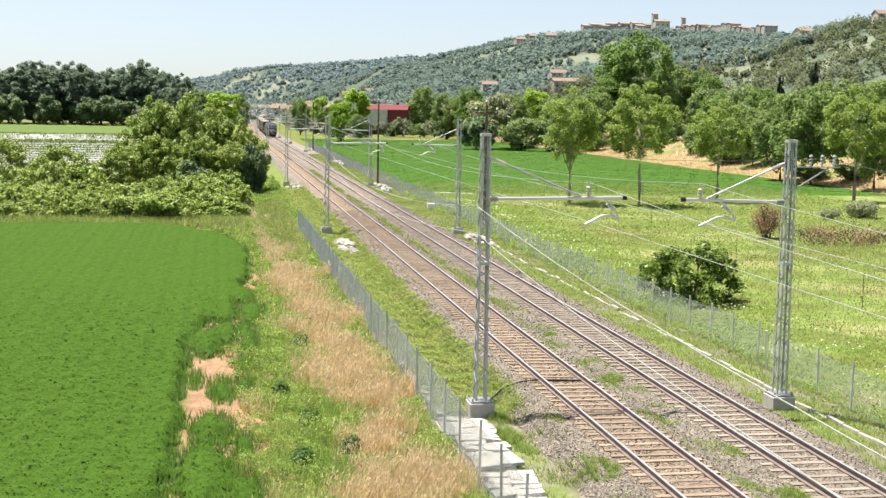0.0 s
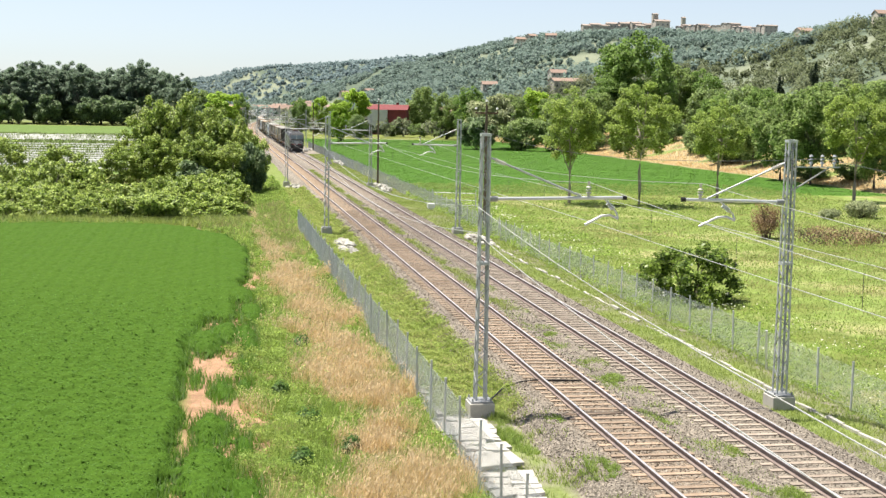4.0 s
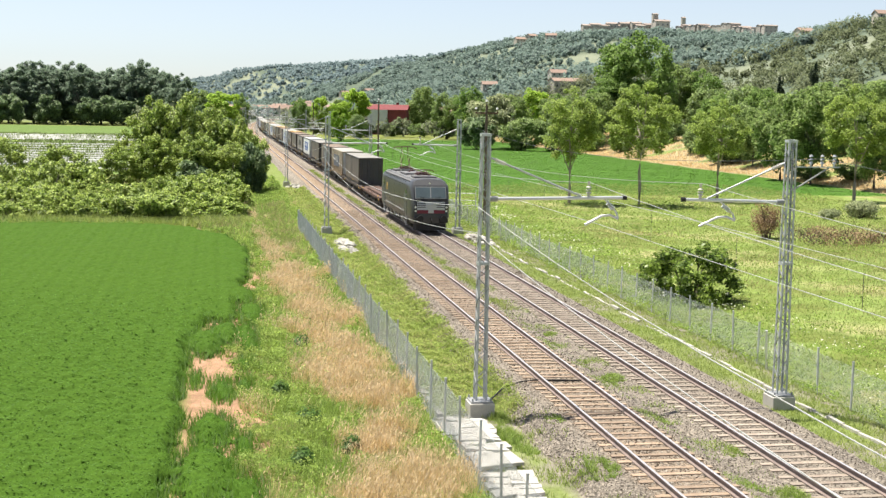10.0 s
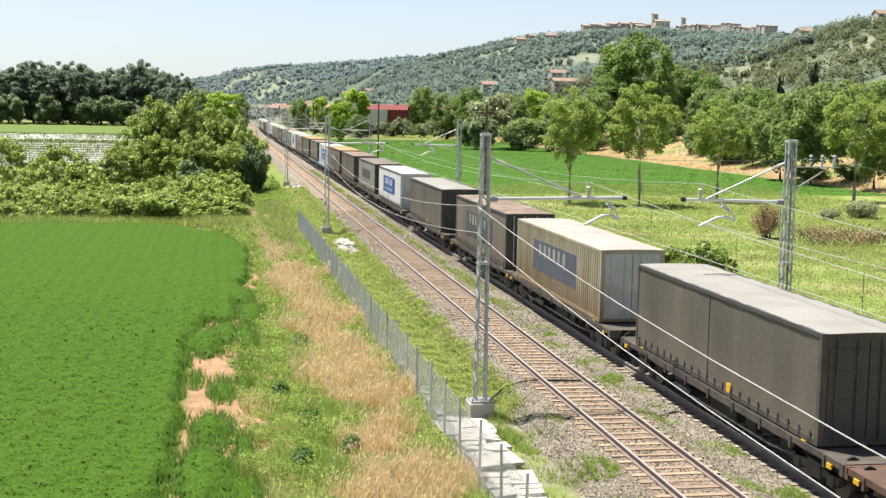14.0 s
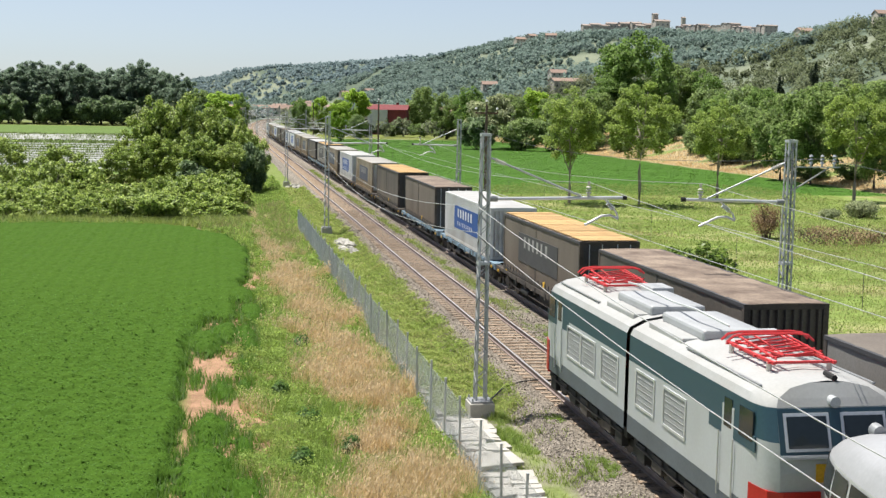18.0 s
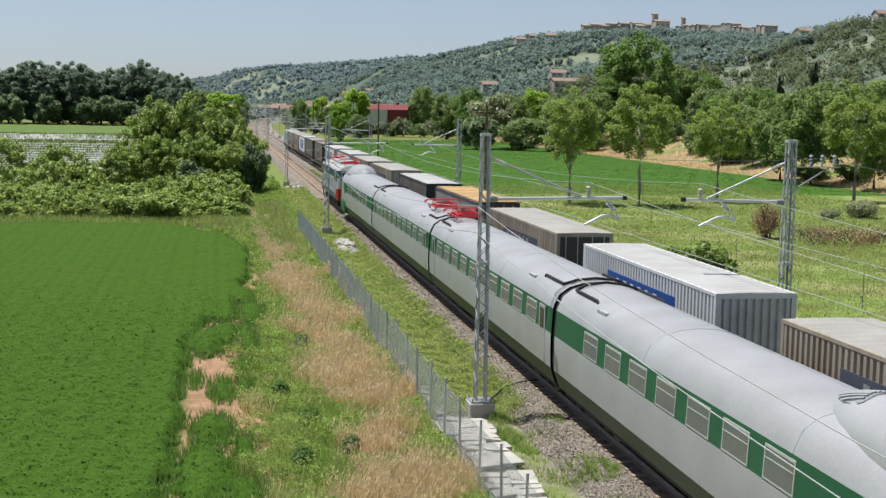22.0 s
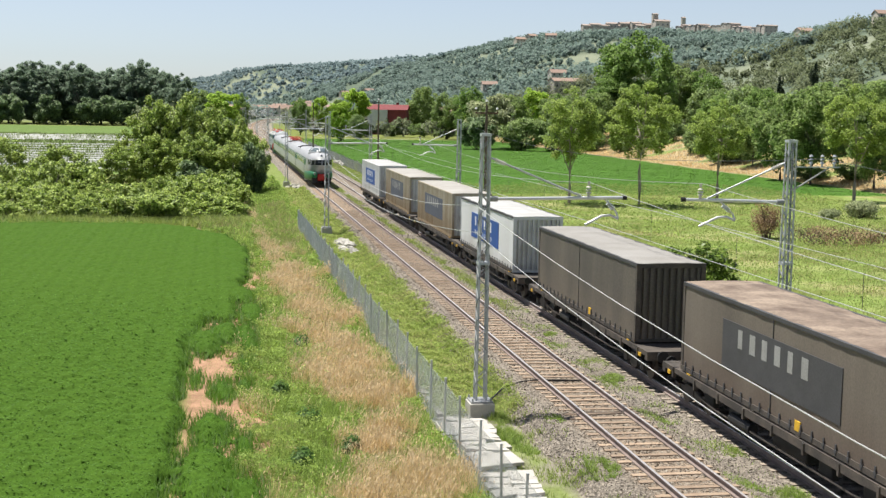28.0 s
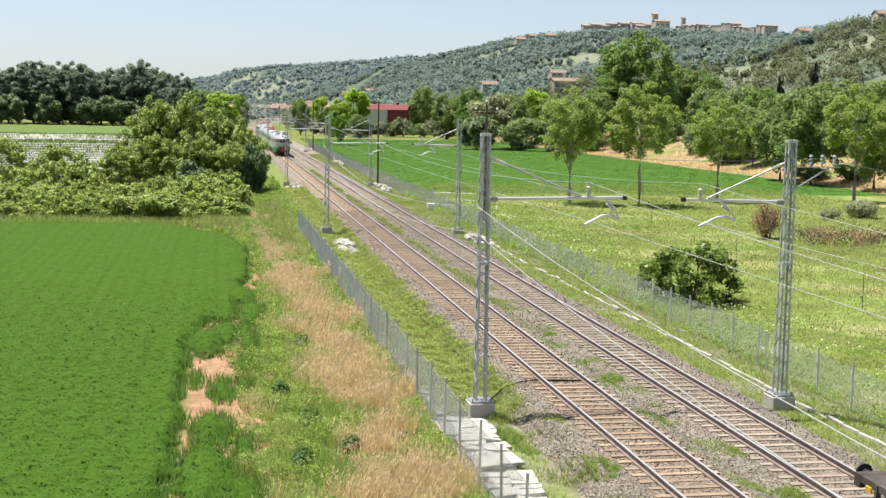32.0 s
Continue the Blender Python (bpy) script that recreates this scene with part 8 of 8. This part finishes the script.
pole_a = build_pole("dark weathered wooden utility pole beside the fence", 10.6, False)
pole_a.matrix_basis = pose(8.0, 158.0, -0.8)
copy_thing(pole_a, pose(9.1, 283.0, -0.8))
pole_b = build_pole("wooden utility pole with three white insulators", 10.5, True)
pole_b.matrix_basis = pose(10.3, 104.0, -1.0)
pole_c = copy_thing(pole_a, on_ground(112.0, 300.0))

# ---- rubble, slabs and cables beside the line ----
def lump(seed, r):
    rg = random.Random(seed)
    bm = B()
    bmesh.ops.create_icosphere(bm, subdivisions=1, radius=r)
    for v in bm.verts:
        v.co *= rg.uniform(0.65, 1.2)
        v.co.z *= 0.6
    return bm


def rubble(x, y, sx, sy, n, seed, label):
    """A heap of broken concrete lumps."""
    t = thing("rubble_heap", label, "rubble", "rubble heaps", pose(x, y, float(height(x, y))))
    rg = random.Random(seed)
    protos = []
    for k in range(n):
        a, q = rg.uniform(0, 6.28), rg.uniform(0, 1) ** 0.6
        m = pose(math.cos(a) * q * sx, math.sin(a) * q * sy, 0.05 + 0.35 * (1 - q) * rg.uniform(0.4, 1.2), rg.uniform(-30, 30), rg.uniform(-30, 30), rg.uniform(0, 360))
        if k < 4:
            o = part("lump", lump(seed + k, 0.16 + 0.07 * k), PALE_STONE, t)
            o.matrix_basis = m
            protos.append(o)
        else:
            same("lump", protos[k % 4], t, m)
    return t


rubble(-2.9, 88.0, 0.8, 4.2, 60, 50, "heap of pale broken concrete beside the track")
rubble(7.5, 92.0, 0.7, 4.6, 54, 60, "heap of pale broken concrete by the mast")
rubble(-2.5, 154.0, 1.0, 6.0, 44, 70, "heap of pale broken concrete beside the track")
rubble(8.0, 153.0, 0.8, 8.0, 54, 80, "heap of pale broken concrete by the pole")
rubble(8.9, 220.0, 0.7, 8.0, 34, 90, "heap of pale broken concrete by the mast")
rubble(8.7, 290.0, 0.8, 9.0, 30, 95, "heap of pale broken concrete by the fence")

slabs = thing("concrete_slabs", "tumbled pale concrete trough slabs beside the fence", "concrete slab")
slabs.matrix_basis = pose(0, 0, 0)
sr = random.Random(14)
bm = B()
box(bm, -0.36, 0.36, -0.24, 0.24, -0.05, 0.05, 0.012)
sl = part("slab", bm, PALE_STONE, slabs)
k = 0
for row in range(24):
    yy = 29.5 + row * 0.37
    for xx in (-4.45, -3.85):
        if sr.random() < (0.45 if yy > 34 and yy < 36.2 and xx > -4 else 0.25):
            continue
        xs = xx + 0.05 * (yy - 34) * 0.2 + sr.uniform(-0.08, 0.08)
        m = pose(xs, yy + sr.uniform(-0.08, 0.08), float(height(xs, yy)) + 0.10 + sr.uniform(0, 0.08), sr.uniform(-7, 7), sr.uniform(-7, 7), sr.uniform(-12, 12))
        if k == 0:
            sl.matrix_basis = m
        else:
            same("slab", sl, slabs, m)
        k += 1
landing = thing("concrete_landing", "square pale concrete cover by the fence", "concrete slab", "", pose(-4.35, 37.2, float(height(-4.35, 37.2)) + 0.12))
bm = B()
box(bm, -0.75, 0.75, -0.85, 0.85, -0.12, 0.08, 0.02)
part("cover", bm, PALE_STONE, landing)

def trough(name, label, xf, y0, y1, wide, seed):
    t = thing(name, label, "cable trough")
    t.matrix_basis = pose(0, 0, 0)
    bm = B()
    box(bm, -wide / 2, wide / 2, -0.49, 0.49, -0.08, 0.06, 0.0)
    lid = part("lid", bm, PALE_STONE, t)
    rg = random.Random(seed)
    y, k = y0, 0
    while y < y1:
        x = xf(y)
        m = pose(x + rg.uniform(-0.02, 0.02), y, float(height(x, y)) + 0.02 + rg.uniform(-0.07, 0.05), rg.uniform(-2, 2), rg.uniform(-3, 3), rg.uniform(-2, 2))
        if k == 0:
            lid.matrix_basis = m
        elif rg.random() > 0.06:
            same("lid", lid, t, m)
        y += 1.0
        k += 1
    return t


trough("cable_trough", "pale concrete cable trough lids half hidden in grass", lambda y: 7.75, 26.0, 96.0, 0.13, 3)
trough("cable_trough", "pale concrete kerb along the foot of the fence", lambda y: -4.75 - 0.006 * (y - 40), 38.5, 62.0, 0.20, 4)

cable = B()
path_tube(cable, [(-3.2, 39.6, -0.35), (-2.7, 40.6, -0.42), (-2.1, 41.6, -0.3), (-1.4, 42.0, -0.22), (-0.9, 42.0, -0.17), (0, 41.9, -0.17), (0.9, 41.8, -0.17), (1.2, 41.6, -0.2)], 0.028, 6)
tagged(finish("ground_cable", cable, RUBBER), "black bonding cable lying across the sleepers", "cable")

# leaning fence stays
for x, y, lean in ((9.2, 45.5, 16), (9.3, 93.0, 12), (-5.0, 60.5, 0)):
    st = thing("fence_stay", "pale leaning stay pole of the wire fence", "pole", "fence stays", pose(x, y, float(height(x, y)), lean, -lean * 0.6, 0))
    bm = B()
    tube(bm, (0, 0, -0.1), (0, 0, 1.7), 0.045, 8)
    part("pole", bm, ALU, st)

white = thing("white_boulder", "pale rounded stone beside the ballast", "stone", "", pose(-1.9, 28.4, -0.5))
bm = lump(3, 0.42)
bmesh.ops.subdivide_edges(bm, edges=bm.edges[:], cuts=1, use_grid_fill=True, smooth=0.6)
part("stone", bm, WHITE_PAINT, white, "", True)

# small white cabinet and rail gate by the far fence
cab = thing("trackside_cabinet", "small white trackside cabinet on a post", "cabinet", "", pose(8.6, 121.0, -0.8))
bm = B()
box(bm, -0.35, 0.35, -0.3, 0.3, 0.3, 0.75, 0.03)
part("housing", bm, WHITE_PAINT, cab)
bm = B()
box(bm, -0.05, 0.05, -0.05, 0.05, -0.2, 0.45)
part("post", bm, GALV, cab)
gate = thing("field_gate", "grey tubular gate beside the wire fence", "gate", "", pose(11.4, 124.0, -0.9, 0, 0, -20))
for x in (-2.2, 2.2):
    bm = B()
    tube(bm, (x, 0, -0.2), (x, 0, 2.0), 0.05, 8)
    part("post", bm, GALV, gate)
for z in (0.3, 1.0, 1.7):
    bm = B()
    tube(bm, (-2.2, 0, z), (2.2, 0, z), 0.03, 6)
    part("bar", bm, GALV, gate)

# ---- mulched field ----
FILM = mat("white_mulch_film", (0.50, 0.50, 0.48), 0.7, 0, 0.3, 0.5, 4, 0.1, (0.25, 0.27, 0.18), 0.9)
FILM_ROW = leaf_mat("row_weeds", (0.13, 0.20, 0.05), (0.22, 0.26, 0.09), 0.7, 0.3, 0.3, 0.6)
film = B()
for k, yy in enumerate((196, 203, 210, 218, 226, 235, 245, 256, 268, 282, 297, 313)):
    loft(film, [[(x, yy + dy, -1.0 + dz + 0.04 * math.sin(x * 0.9 + k)) for dy, dz in ((-1.1, 0.0), (-0.9, 0.26), (0, 0.32), (0.9, 0.26), (1.1, 0.0))] for x in np.linspace(-95, -16, 40)])
tagged(finish("mulch_film", film, FILM), "rows of white plastic mulch film in a field", "plastic film", kind="stuff")
mg = np.random.default_rng(77)
fx, fy = mg.uniform(-100, -16, 26000), mg.uniform(190, 420, 26000)
fk = (rough(fx, fy * 3, 9.0) + 0.5 * rough(fx, fy, 3.0) > -0.15) | ((fy > 318) & (fy < 346))
fx, fy = fx[fk], fy[fk]
fv, ff = blades(fx, fy, height(fx, fy), mg.uniform(0.3, 0.75, len(fx)), 0.5, 0.16, mg)
tagged(soup("row_weeds", fv, ff, FILM_ROW), "green weeds growing between the mulch rows", "weeds", kind="stuff")
film = B()
for k, yy in enumerate((352, 366, 380, 396)):
    loft(film, [[(x, yy + dy, -1.0 + dz + 0.04 * math.sin(x * 0.9 + k)) for dy, dz in ((-2.0, 0.0), (-1.6, 0.3), (0, 0.36), (1.6, 0.3), (2.0, 0.0))] for x in np.linspace(-120, -24, 40)])
tagged(finish("mulch_film", film, FILM), "far rows of white plastic mulch film", "plastic film", kind="stuff")


motions()
